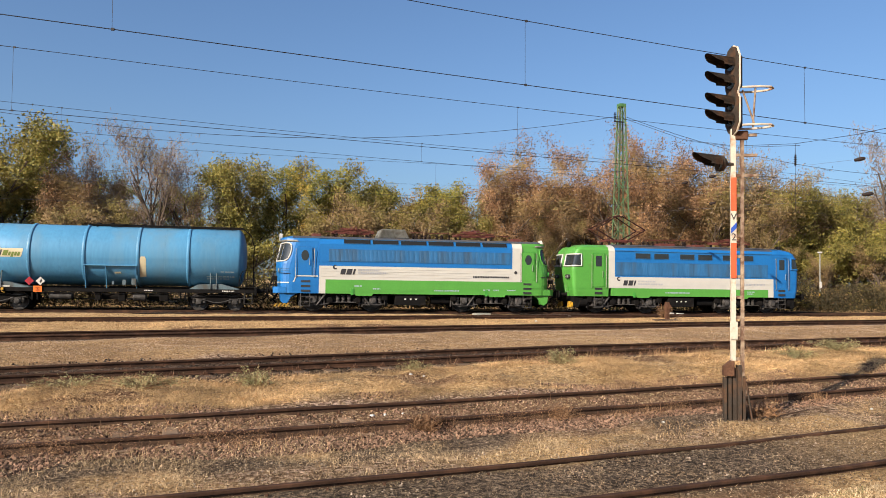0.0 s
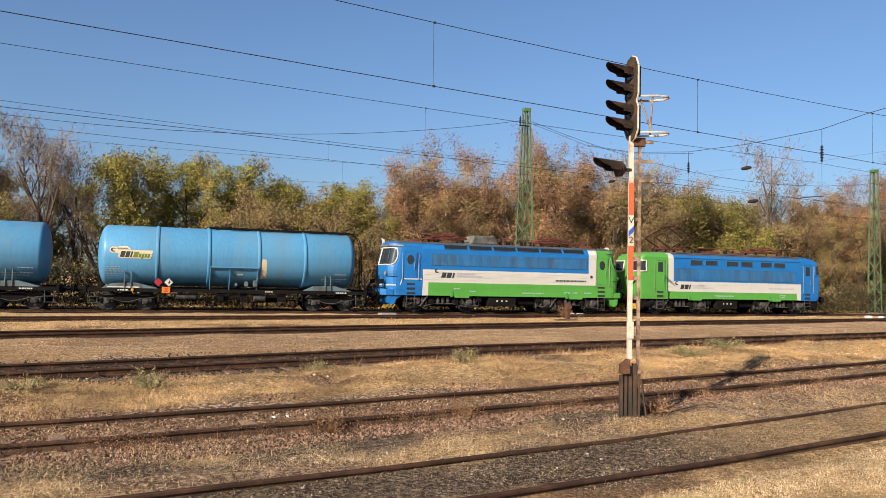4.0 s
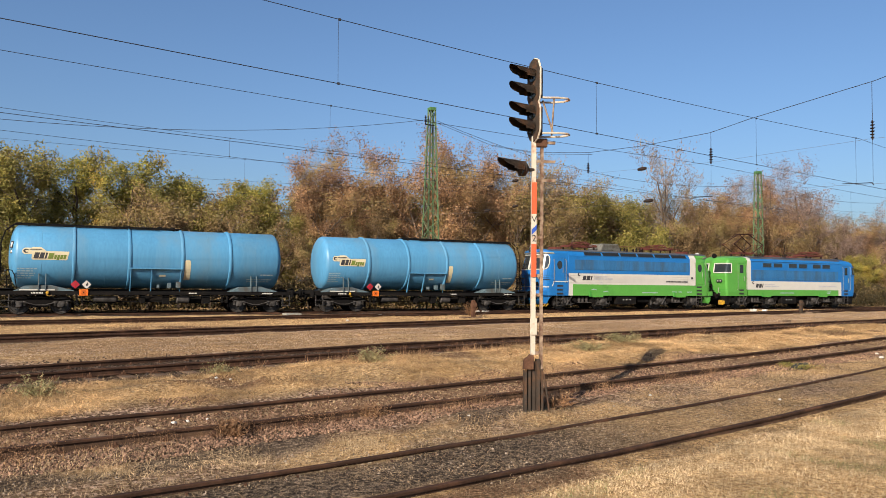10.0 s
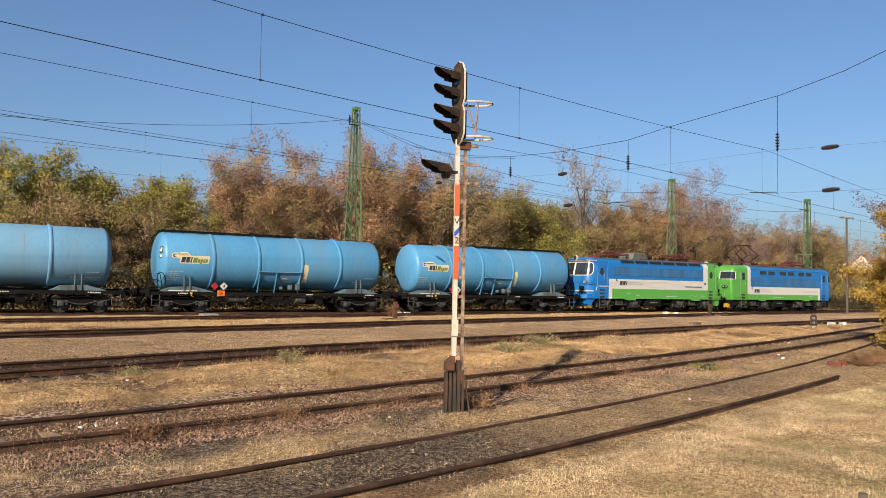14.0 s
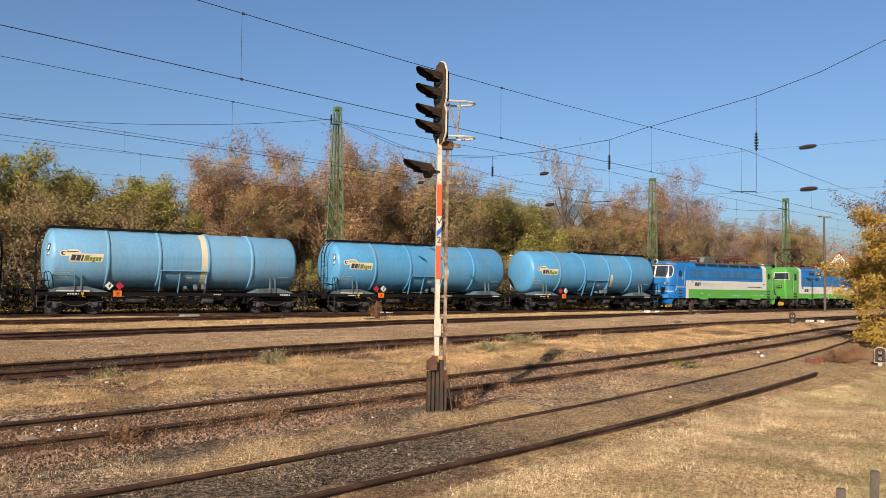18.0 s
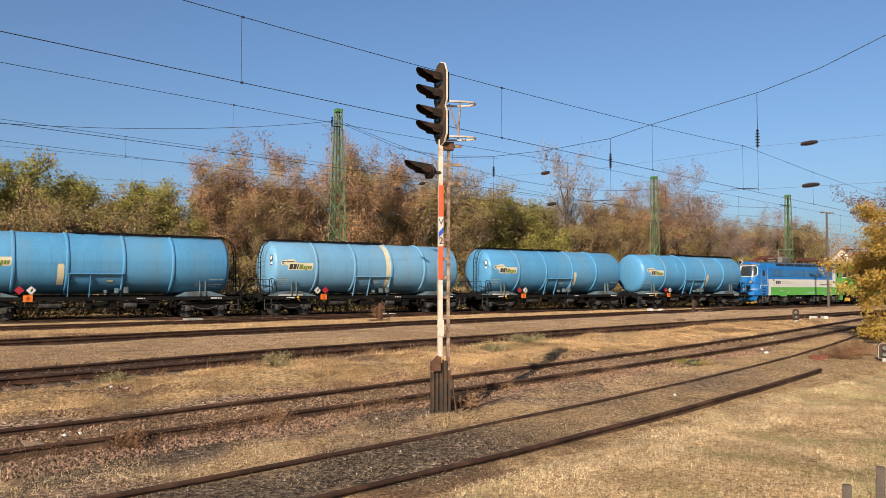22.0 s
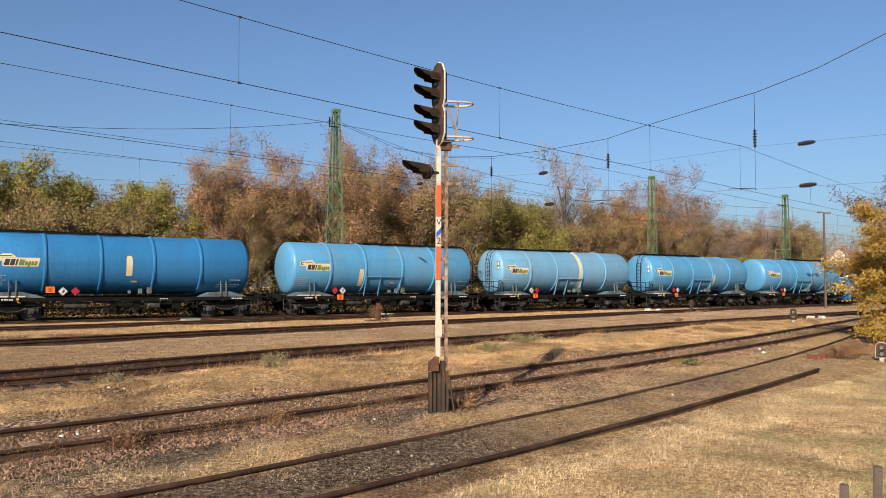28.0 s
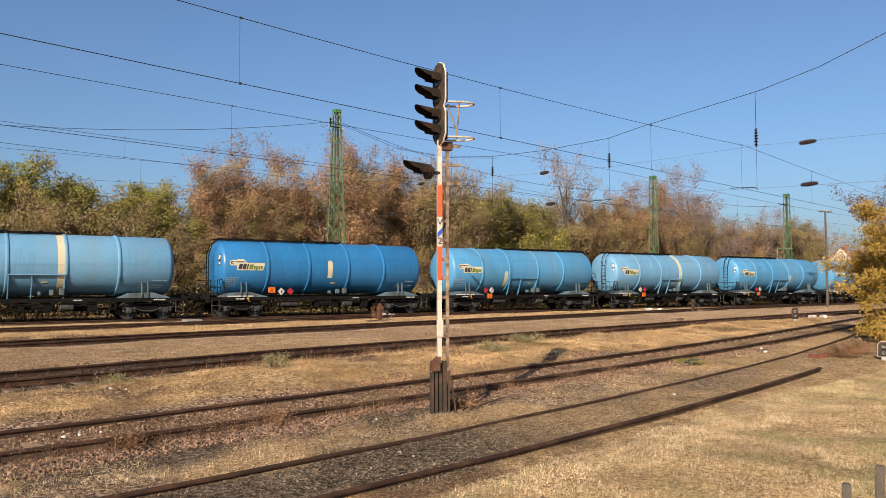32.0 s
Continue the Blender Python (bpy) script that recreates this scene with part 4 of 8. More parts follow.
def shell(bm, levels, xb, s, close=True):
    """Cab skin lofted through levels of (z, nose x, half width, corner radius)."""
    rings = [[bm.verts.new((x, y, z)) for x, y in outline(xb, nx, w, s, r)] for z, nx, w, r in levels]
    for a, b in zip(rings, rings[1:]):
        for i in range(len(a) - 1):
            bm.faces.new((a[i], a[i + 1], b[i + 1], b[i]))
    if close:
        bm.faces.new(rings[0][::-1]), bm.faces.new(rings[-1])
    bmesh.ops.recalc_face_normals(bm, faces=bm.faces)
    return bm


def between(levels, z):
    for a, b in zip(levels, levels[1:]):
        if a[0] <= z <= b[0]:
            k = (z - a[0]) / (b[0] - a[0])
            return tuple(p + k * (q - p) for p, q in zip(a, b))
    return levels[-1]


def skin_band(bm, levels, z0, z1, i0, i1, xb, s, out=0.008, n=4):
    """A patch that lies on a cab's skin between two heights and two stations of its outline."""
    rows = []
    for k in range(n + 1):
        z = z0 + (z1 - z0) * k / n
        _, nx, w, r = between(levels, z)
        o = outline(xb, nx + s * out, w + out, s, r)
        rows.append([bm.verts.new((o[i][0], o[i][1], z)) for i in range(i0, i1 + 1)])
    for a, b in zip(rows, rows[1:]):
        for i in range(len(a) - 1):
            bm.faces.new((a[i], a[i + 1], b[i + 1], b[i]))
    bmesh.ops.recalc_face_normals(bm, faces=bm.faces)
    return bm


def slab(parent, name, mat, x0, x1, z0, z1, w=1.46, label=""):
    bm = B()
    box(bm, x0, x1, -w, w, z0, z1)
    return part(name, bm, mat, parent, label)


def pantograph(parent, x, z, length=2.3, raised=False):
    """Double-diamond pantograph, folded flat or raised."""
    h = length / 2
    a, b = 0.5, h
    p = part("pantograph", path_tube(B(), [(x - b, -a, z), (x + b, -a, z), (x + b, a, z), (x - b, a, z), (x - b, -a, z)], 0.035), M_PANTO, parent, "dark red raised pantograph" if raised else "dark red folded pantograph")
    if raised:
        top, knee, out = z + 1.50, z + 0.70, 1.60
        for y in (-0.55, 0.55):
            for e in (-1, 1):
                part("arm", tube(B(), (x + e * 0.42, y, z + 0.05), (x + e * out, y * 1.05, knee), 0.046, 6, 0.04), M_PANTO_D, p)
                part("arm", tube(B(), (x + e * out, y * 1.05, knee), (x + e * 0.16, y * 0.75, top), 0.040, 6, 0.034), M_PANTO_D, p)
        for e in (-1, 1):
            part("crossbar", tube(B(), (x + e * out, -0.58, knee), (x + e * out, 0.58, knee), 0.018, 6), M_PANTO, p)
            part("crossbar", tube(B(), (x + e * 0.42, -0.6, z + 0.05), (x + e * 0.42, 0.6, z + 0.05), 0.04, 6), M_PANTO, p)
        for k in (-0.14, 0.14):
            part("collector", path_tube(B(), [(x + k, -0.95, top - 0.14), (x + k, -0.72, top + 0.02), (x + k, 0.72, top + 0.02), (x + k, 0.95, top - 0.14)], 0.032), M_PANTO_D, p)
        for y in (-0.3, 0.3):
            part("lift_spring", tube(B(), (x - 0.9, y, z + 0.06), (x + 0.9, y, z + 0.06), 0.04, 8), M_PANTO, p)
    else:
        for y in (-0.55, 0.55):
            part("arm", tube(B(), (x - h * 0.95, y, z + 0.08), (x + h * 0.6, y * 0.6, z + 0.24), 0.03, 6), M_PANTO, p)
            part("arm", tube(B(), (x + h * 0.95, y, z + 0.10), (x - h * 0.6, y * 0.6, z + 0.26), 0.03, 6), M_PANTO, p)
        for k in (-0.95, -0.3, 0.3, 0.95):
            part("crossbar", tube(B(), (x + k * h, -0.6, z + 0.04), (x + k * h, 0.6, z + 0.04), 0.03, 6), M_PANTO, p)
        for k in (-0.12, 0.12):
            part("collector", path_tube(B(), [(x + k, -0.95, z + 0.16), (x + k, -0.7, z + 0.31), (x + k, 0.7, z + 0.31), (x + k, 0.95, z + 0.16)], 0.03), M_PANTO, p)
    for k in (-0.8, 0.8):
        for y in (-0.5, 0.5):
            bm = lathe(B(), [(z - 0.22, 0.05), (z - 0.18, 0.09), (z - 0.14, 0.05), (z - 0.10, 0.09), (z - 0.06, 0.05), (z, 0.05)], "z", 10, (x + k * h, y, 0))
            part("insulator", bm, M_INSUL, p)


def loco_bogie(parent, x):
    for s in (-1, 1):
        y = s * 1.08
        bm = B()
        prism(bm, [(x - 2.35, 0.75), (x - 2.3, 0.92), (x - 0.7, 0.92), (x - 0.6, 0.98), (x + 0.6, 0.98), (x + 0.7, 0.92), (x + 2.3, 0.92), (x + 2.35, 0.75), (x + 0.9, 0.72), (x + 0.7, 0.45), (x - 0.7, 0.45), (x - 0.9, 0.72)], "y", y - 0.07, y + 0.07, 0.015)
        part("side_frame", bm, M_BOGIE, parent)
        for k in (-1.6, 1.6):
            bm = B()
            box(bm, x + k - 0.2, x + k + 0.2, y + s * 0.03, y + s * 0.20, 0.42, 0.86, 0.03)
            lathe(bm, [(y + s * 0.2, 0.17), (y + s * 0.29, 0.15), (y + s * 0.295, 0.05)], "y", 14, (x + k, 0, 0.625))
            part("axle_box", bm, M_GRIME_L, parent)
            for q in (-0.36, 0.36):
                coil = []
                for zz in (0.46, 0.54, 0.62, 0.70, 0.78):
                    coil += [(zz, 0.09), (zz + 0.02, 0.125), (zz + 0.04, 0.125), (zz + 0.06, 0.09)]
                part("axle_spring", lathe(B(), coil, "z", 10, (x + k + q, y + s * 0.08, 0)), M_GRIME_L, parent)
            # tie bar under the box, sand box and its pipe, brake lever
            bm = prism(B(), [(x + k - 0.5, 0.44), (x + k - 0.3, 0.30), (x + k + 0.3, 0.30), (x + k + 0.5, 0.44), (x + k + 0.42, 0.46), (x + k + 0.26, 0.36), (x + k - 0.26, 0.36), (x + k - 0.42, 0.46)], "y", y + s * 0.08, y + s * 0.16)
            part("tie_bar", bm, M_GRIME_L, parent)
            e = 1 if k > 0 else -1
            part("sand_box", box(B(), x + k + e * 0.62 - 0.16, x + k + e * 0.62 + 0.16, y + s * 0.06, y + s * 0.26, 0.62, 0.94, 0.04), M_BOGIE, parent)
            part("sand_pipe", path_tube(B(), [(x + k + e * 0.62, y + s * 0.16, 0.64), (x + k + e * 0.66, y + s * 0.1, 0.36), (x + k + e * 0.56, y - s * 0.2, 0.14)], 0.028), M_GRIME_L, parent)
            part("brake_lever", prism(B(), [(x + k - e * 0.66, 0.24), (x + k - e * 0.56, 0.26), (x + k - e * 0.44, 0.86), (x + k - e * 0.54, 0.88)], "y", y + s * 0.13, y + s * 0.17), M_GRIME_L, parent)
            bm = B()
            path_tube(bm, [(x + k - 0.75, y + s * 0.12, 0.3), (x + k - 0.72, y + s * 0.14, 0.75)], 0.035)
            part("brake_hanger", bm, M_GRIME_L, parent)
            for q in (-0.72, 0.72):
                part("brake_block", box(B(), x + k + q - 0.06, x + k + q + 0.06, y - 0.1, y + 0.1, 0.3, 0.7, 0.02), M_BOGIE, parent)
        for q in (-0.3, 0.0, 0.3):
            coil = []
            for zz in (0.5, 0.58, 0.66, 0.74, 0.82):
                coil += [(zz, 0.08), (zz + 0.02, 0.11), (zz + 0.04, 0.11), (zz + 0.06, 0.08)]
            part("body_spring", lathe(B(), coil, "z", 10, (x + q, y + s * 0.1, 0)), M_GRIME_L, parent)
        bm = B()
        path_tube(bm, [(x - 2.2, y + s * 0.18, 0.42), (x - 1.2, y + s * 0.2, 0.36), (x - 0.6, y + s * 0.2, 0.5), (x + 0.6, y + s * 0.2, 0.5), (x + 1.2, y + s * 0.2, 0.36), (x + 2.2, y + s * 0.18, 0.42)], 0.03)
        part("brake_rod", bm, M_GRIME_L, parent)
        for k in (-0.75, 0.75):
            bm = lathe(B(), [(y + s * 0.05, 0.16), (y + s * 0.3, 0.16), (y + s * 0.31, 0.13), (y + s * 0.32, 0.02)], "y", 14, (x + k, 0, 0.62))
            part("brake_cylinder", bm, M_BOGIE, parent)
            bm = tube(B(), (x + k * 1.3, y + s * 0.22, 0.95), (x + k * 1.9, y + s * 0.22, 0.35), 0.05, 8)
            part("damper", bm, M_GRIME_L, parent)
    bm = B()
    box(bm, x - 1.3, x + 1.3, -0.9, 0.9, 0.35, 0.95, 0.05)
    part("traction_motor", bm, M_BOGIE, parent)
    for k in (-1.6, 1.6):
        wheelset(parent, x + k, 0.625)


def steps(parent, x, z0, z1, n, y=-1.47, mat=None, w=0.24):
    bm = B()
    for k in (-w, w):
        tube(bm, (x + k, y, z0), (x + k, y, z1), 0.02, 6)
    for i in range(n):
        z = z0 + (z1 - z0) * (i + 0.15) / n
        box(bm, x - w, x + w, y - 0.06, y + 0.06, z, z + 0.03)
    part("steps", bm, mat or M_FRAME, parent)


def side_door(parent, x, z0, z1, mat, oval, w=0.36, y=-1.47):
    bm = B()
    box(bm, x - w, x + w, y - 0.012, y + 0.02, z0, z1, 0.012)
    d = part("door", bm, mat, parent)
    bm = B()
    for k in (-w - 0.03, w + 0.03):
        box(bm, x + k - 0.012, x + k + 0.012, y - 0.02, y, z0, z1 + 0.03)
    box(bm, x - w - 0.04, x + w + 0.04, y - 0.02, y, z1 + 0.015, z1 + 0.04)
    part("door_frame", bm, M_BLUE_D if mat is M_BLUE else M_GREEN_D, d)
    bm = B()
    if oval:
        pts = [(x + 0.2 * math.cos(t), z1 - 0.42 + 0.28 * math.sin(t)) for t in (2 * math.pi * k / 20 for k in range(20))]
    else:
        pts = [(x - 0.18, z1 - 0.72), (x + 0.18, z1 - 0.72), (x + 0.18, z1 - 0.1), (x - 0.18, z1 - 0.1)]
    prism(bm, pts, "y", y - 0.02, y - 0.005)
    part("window", bm, M_GLASS, d)
    bm = B()
    path_tube(bm, [(x + 0.24, y - 0.01, z0 + 0.55), (x + 0.24, y - 0.06, z0 + 0.55), (x + 0.24, y - 0.06, z0 + 0.9)], 0.014)
    part("door_handle", bm, M_GREY, d)
    for k in (-w - 0.12, w + 0.12):
        bm = path_tube(B(), [(x + k, y, z0 - 0.1), (x + k, y - 0.07, z0 - 0.05), (x + k, y - 0.07, z1 - 0.1), (x + k, y, z1 - 0.05)], 0.016)
        part("handrail", bm, M_GREY, d)


M_GREEN_D = material("loco_green_shadow_line", (0.041, 0.205, 0.0328), 0.45, 0, 0.1, 2, 20)


def louvres(parent, x0, x1, z0, z1, n, y=-1.46):
    bm = B()
    box(bm, x0, x1, y - 0.012, y + 0.01, z0, z1)
    g = part("grille", bm, M_BLUE_D, parent, "dark blue louvred grille")
    step = (x1 - x0) / n
    for i in range(n):
        x = x0 + i * step
        bm = B()
        prism(bm, [(x + 0.004, z0 + 0.02), (x + step - 0.004, z0 + 0.02), (x + step - 0.004, z1 - 0.02), (x + 0.004, z1 - 0.02)], "y", y - 0.022, y - 0.011)
        k = x + 0.03
        while k < x + step - 0.05:
            prism(bm, [(k, y - 0.02), (k + 0.022, y - 0.027), (k + 0.04, y - 0.02)], "z", z0 + 0.05, z1 - 0.05)
            k += 0.07
        part("louvre_panel", bm, M_BLUE_D, g)


def emblem(parent, x, z, y=-1.478):
    """Company emblem as plain shapes: a crescent, three slanted dark blocks and two grey bars."""
    rnd = random.Random(4)
    bm = B()
    pts = [(x + 0.1 + 0.13 * math.cos(t), z + 0.38 + 0.12 * math.sin(t)) for t in (0.9 + 0.42 * k for k in range(12))] + [(x + 0.12 + 0.065 * math.cos(t), z + 0.395 + 0.065 * math.sin(t)) for t in (5.5 - 0.42 * k for k in range(12))]
    prism(bm, pts, "y", y - 0.003, y)
    for a, b in ((0.36, 0.62), (0.68, 0.96), (1.03, 1.13)):
        prism(bm, [(x + a, z), (x + b, z), (x + b + 0.08, z + 0.3), (x + a + 0.08, z + 0.3)], "y", y - 0.003, y)
    e = tagged(part("emblem", bm, M_TEXT, parent, "dark company emblem"), kind="stuff")
    bm = B()
    bars(bm, x + 1.32, z + 0.3, (1.15, 1.6), 0.10, 0.16, y, rnd)
    tagged(part("lettering", bm, M_TEXT_G, e), kind="stuff")


def loco_common(l):
    """Under-body parts shared by both engines."""
    for x in (-4.15, 4.15):
        loco_bogie(l, x)
    for e in (-1, 1):
        buffer_parts(l, e * 7.62, e)
    bm = B()
    box(bm, -1.35, 0.35, 0.5, 1.36, 0.38, 0.92, 0.02)
    part("battery_box", bm, M_FRAME, l)
    bm = box(B(), -1.35, 0.35, -1.36, -0.5, 0.38, 0.92, 0.02)
    b = part("battery_box", bm, M_FRAME, l)
    for k in (-0.8, -0.5, -0.2):
        bm = box(B(), k - 0.05, k + 0.05, -1.366, -1.358, 0.66, 0.74)
        part("label_plate", bm, M_WHITE, b)
    bm = B()
    box(bm, -7.3, 7.3, -1.0, 1.0, 0.85, 1.05)
    for x in (1.0, 1.5, -2.0):
        lathe(bm, [(x - 0.3, 0.02), (x - 0.28, 0.2), (x + 0.28, 0.2), (x + 0.3, 0.02)], "x", 12, (0, -0.9, 0.62))
    part("underframe", bm, M_FRAME, l)


def locomotive_a():
    """Round-cab electric engine."""
    l = thing("locomotive", "blue, white and green electric locomotive with rounded cabs", "locomotive", group="locomotives of the train")
    w = 1.46
    loco_common(l)
    slab(l, "lower_side", M_GREEN, -5.15, 5.88, 0.97, 1.72, w, "green lower side")
    slab(l, "white_band", M_WHITE, -5.5, 5.30, 1.72, 2.45, w - 0.002, "white band along the side")
    slab(l, "white_band", M_WHITE, -5.5, -5.152, 0.97, 1.72, w)
    slab(l, "upper_side", M_BLUE, -5.5, 5.30, 2.45, 3.62, w, "blue upper side")
    slab(l, "white_band", M_WHITE, 5.302, 5.88, 1.722, 3.62, w)
    for x0, x1, mat in ((-5.5, 5.3, M_BLUE), (5.302, 5.88, M_WHITE)):
        bm = B()
        prism(bm, [(-w, 3.62), (-1.26, 3.92), (1.26, 3.92), (w, 3.62)], "x", x0, x1)
        part("roof_side", bm, mat, l)
    for i in range(6):
        x0 = -4.2 + i * 1.55
        bm = B()
        a, b = Vector((0, -1.452, 3.65)), Vector((0, -1.29, 3.89))
        off = Vector((0, -0.012, 0.008))
        vs = [bm.verts.new(p + off + Vector((x, 0, 0))) for x, p in ((x0, a), (x0 + 1.42, a), (x0 + 1.42, b), (x0, b))]
        bm.faces.new(vs)
        wi = part("roof_window", bm, M_GLASS_DULL, l, "dark sloping roof window")
        bm = B()
        path_tube(bm, [v for v in (a + off + Vector((x0, 0, 0)), a + off + Vector((x0 + 1.42, 0, 0)), b + off + Vector((x0 + 1.42, 0, 0)), b + off + Vector((x0, 0, 0)), a + off + Vector((x0, 0, 0)))], 0.018, 4)
        part("window_frame", bm, M_BLUE_D, wi)
    louvres(l, -5.0, 5.2, 2.68, 3.36, 12)
    bm = B()
    for z in (1.88, 2.02, 2.16, 2.30):
        box(bm, -5.4, 5.2, -w - 0.012, -w + 0.01, z, z + 0.02)
    part("rib", bm, M_WHITE, l)
    emblem(l, -4.75, 2.0, -w - 0.013)
    rnd = random.Random(9)
    bm = B()
    bars(bm, 3.0, 2.02, (2.1,), 0.09, 0.2, -w - 0.013, rnd)
    lathe(bm, [(-w - 0.02, 0.09), (-w, 0.09)], "y", 14, (5.5, 0, 2.25))
    tagged(part("lettering", bm, M_TEXT, l, "dark lettering on the white band"), kind="stuff")
    bm = B()
    for x0, z, n in ((-3.6, 1.42, 0.4), (-2.6, 1.28, 0.4), (0.8, 1.22, 1.4), (3.6, 1.28, 0.4), (4.2, 1.28, 0.3), (5.0, 1.28, 0.5)):
        bars(bm, x0, z, (n,), 0.07, 0.2, -w - 0.004, rnd)
    tagged(part("lettering", bm, M_TEXT_P, l), kind="stuff")
    for x in (-3.6, 3.9):
        part("jacking_plate", prism(B(), [(x, 0.97), (x + 0.1, 0.86), (x + 0.95, 0.86), (x + 1.0, 0.97)], "y", -w - 0.01, -w + 0.1), M_GREEN, l)
        part("jacking_lug", box(B(), x - 0.2, x - 0.05, -w - 0.04, -w, 0.9, 1.25), M_GREEN_D, l)
    # cabs
    levels = [(0.97, 7.60, 1.44, 0.45), (1.5, 7.66, 1.47, 0.48), (2.2, 7.72, 1.47, 0.52), (2.55, 7.72, 1.46, 0.56), (2.80, 7.67, 1.45, 0.58), (3.7, 7.45, 1.37, 0.58), (3.76, 7.54, 1.37, 0.56), (3.90, 7.58, 1.32, 0.56), (4.02, 7.2, 1.0, 0.5)]
    for s, mat, xb in ((-1, M_BLUE, -5.502), (1, M_GREEN, 5.882)):
        lv = [(z, s * nx, ww, r) for z, nx, ww, r in levels]
        c = part("cab", shell(B(), lv, xb, s), mat, l, "blue rounded cab" if s < 0 else "green rounded cab", smooth=False)
        # two windscreens, each wrapped from the middle post round the corner to a rounded end
        for side in (-1, 1):
            rows = []
            for z, u0 in ((2.67, 4.3), (2.71, 3.5), (2.80, 2.95), (3.02, 2.6), (3.32, 2.65), (3.52, 3.0), (3.60, 3.5), (3.64, 4.3)):
                _, nx, ww, rr = between(lv, z)
                o = outline(xb, nx + s * 0.014, ww + 0.014, s, rr)
                row = []
                for k in range(8):
                    u = u0 + (7.94 - u0) * k / 7
                    i = int(u)
                    a, b, f = o[i], o[i + 1], u - i
                    row.append((a[0] + f * (b[0] - a[0]), -side * (a[1] + f * (b[1] - a[1])), z))
                rows.append(row)
            bm = B()
            grid = [[bm.verts.new(p) for p in row] for row in rows]
            for p, q in zip(grid, grid[1:]):
                for i in range(len(p) - 1):
                    bm.faces.new((p[i], p[i + 1], q[i + 1], q[i]))
            bmesh.ops.recalc_face_normals(bm, faces=bm.faces)
            ws = part("windscreen", bm, M_GLASS, c, "windscreen wrapped round the cab corner", smooth=True)
            ring = rows[0] + [row[-1] for row in rows[1:-1]] + rows[-1][::-1] + [row[0] for row in rows[-2:0:-1]] + [rows[0][0]]
            part("windscreen_frame", path_tube(B(), ring, 0.038, 6), M_WHITE if s < 0 else M_GREEN, ws)
            part("wiper", path_tube(B(), [(s * 7.68, side * 0.5, 2.74), (s * 7.69, side * 0.6, 2.95), (s * 7.60, side * 0.7, 3.2)], 0.014), M_BLACK, c)
            # walkway bracket and cable boxes on the lower nose
            part("nose_step", box(B(), s * 7.60, s * 7.98, side * 0.95 - 0.3, side * 0.95 + 0.3, 1.36, 1.41, 0.01), M_FRAME, c)
            part("cable_box", box(B(), s * 7.66, s * 7.92, side * 0.95 - 0.12, side * 0.95 + 0.12, 1.62, 1.86, 0.03), M_FRAME, c)
            part("jumper_cable", path_tube(B(), [(s * 7.9, side * 0.95, 1.66), (s * 8.06, side * 1.0, 1.3), (s * 7.95, side * 1.06, 0.9), (s * 7.72, side * 1.02, 0.75)], 0.04), M_FRAME, c)
        # pale visor edge over the windscreen and a dark sill line under it
        part("visor", skin_band(B(), lv, 3.71, 3.80, 1, 15, xb, s, 0.03, 2), M_GREY, c, "pale grey visor edge")
        for yy in (-1, 1):
            bm = path_tube(B(), [(s * 7.0, yy * 1.495, 2.0), (s * 7.28, yy * 1.44, 2.02), (s * 7.56, yy * 1.22, 2.03)], 0.016)
            part("handrail", bm, M_BLACK, c)
            bm = path_tube(B(), [(s * 7.85, yy * 0.75, 1.3), (s * 7.86, yy * 0.78, 1.5), (s * 7.84, yy * 0.75, 2.05), (s * 7.70, yy * 0.72, 2.1)], 0.016)
            part("handrail", bm, M_BLACK, c)
            bm = lathe(B(), [(s * 7.58, 0.13), (s * 7.635, 0.12), (s * 7.64, 0.02)], "x", 14, (0, yy * 1.06, 2.17))
            part("lens", bm, M_GREY, c)
        # visor lamp
        bm = lathe(B(), [(0, 0.20), (0.14, 0.22), (0.16, 0.19), (0.165, 0.02)], "x", 18)
        lamp = part("headlamp", bm, M_WHITE, c)
        lamp.matrix_basis = Matrix.Translation((s * 7.42, 0, 3.98)) @ Matrix.Rotation(0 if s > 0 else math.pi, 4, "Z")
        bm = lathe(B(), [(0.167, 0.18), (0.172, 0.02)], "x", 16)
        part("lens", bm, M_BLACK, lamp)
        for y in (-1.1, 1.1):
            bm = lathe(B(), [(s * 7.3, 0.17), (s * 7.59, 0.17), (s * 7.60, 0.14), (s * 7.605, 0.02)], "x", 14, (0, y * 0.96, 2.17))
            part("headlamp", bm, M_BLUE_D if s < 0 else M_GREEN_D, c)
        bm = B()
        for z in (2.26, 2.14, 2.02):
            skin_band(bm, lv, z, z + 0.03, 2, 14, xb, s, 0.022, 1)
        part("trim_rib", bm, M_BLUE_D if s < 0 else M_GREEN_D, c)
        # buffer beam, skirt, plough and the light line round the nose
        bm = prism(B(), [(s * 7.2, -1.42), (s * 7.62, -1.38), (s * 7.88, -1.15), (s * 7.92, 1.15), (s * 7.62, 1.38), (s * 7.2, 1.42)], "z", 0.965, 1.30, 0.015)
        part("buffer_beam", bm, mat, l)
        bm = B()
        prism(bm, [(s * 6.6, 0.98), (s * 7.55, 0.98), (s * 7.48, 0.55), (s * 7.3, 0.40), (s * 7.1, 0.45), (s * 6.95, 0.75)], "y", -1.3, 1.3, 0.02)
        pl = part("plough", bm, mat, l)
        bm = B()
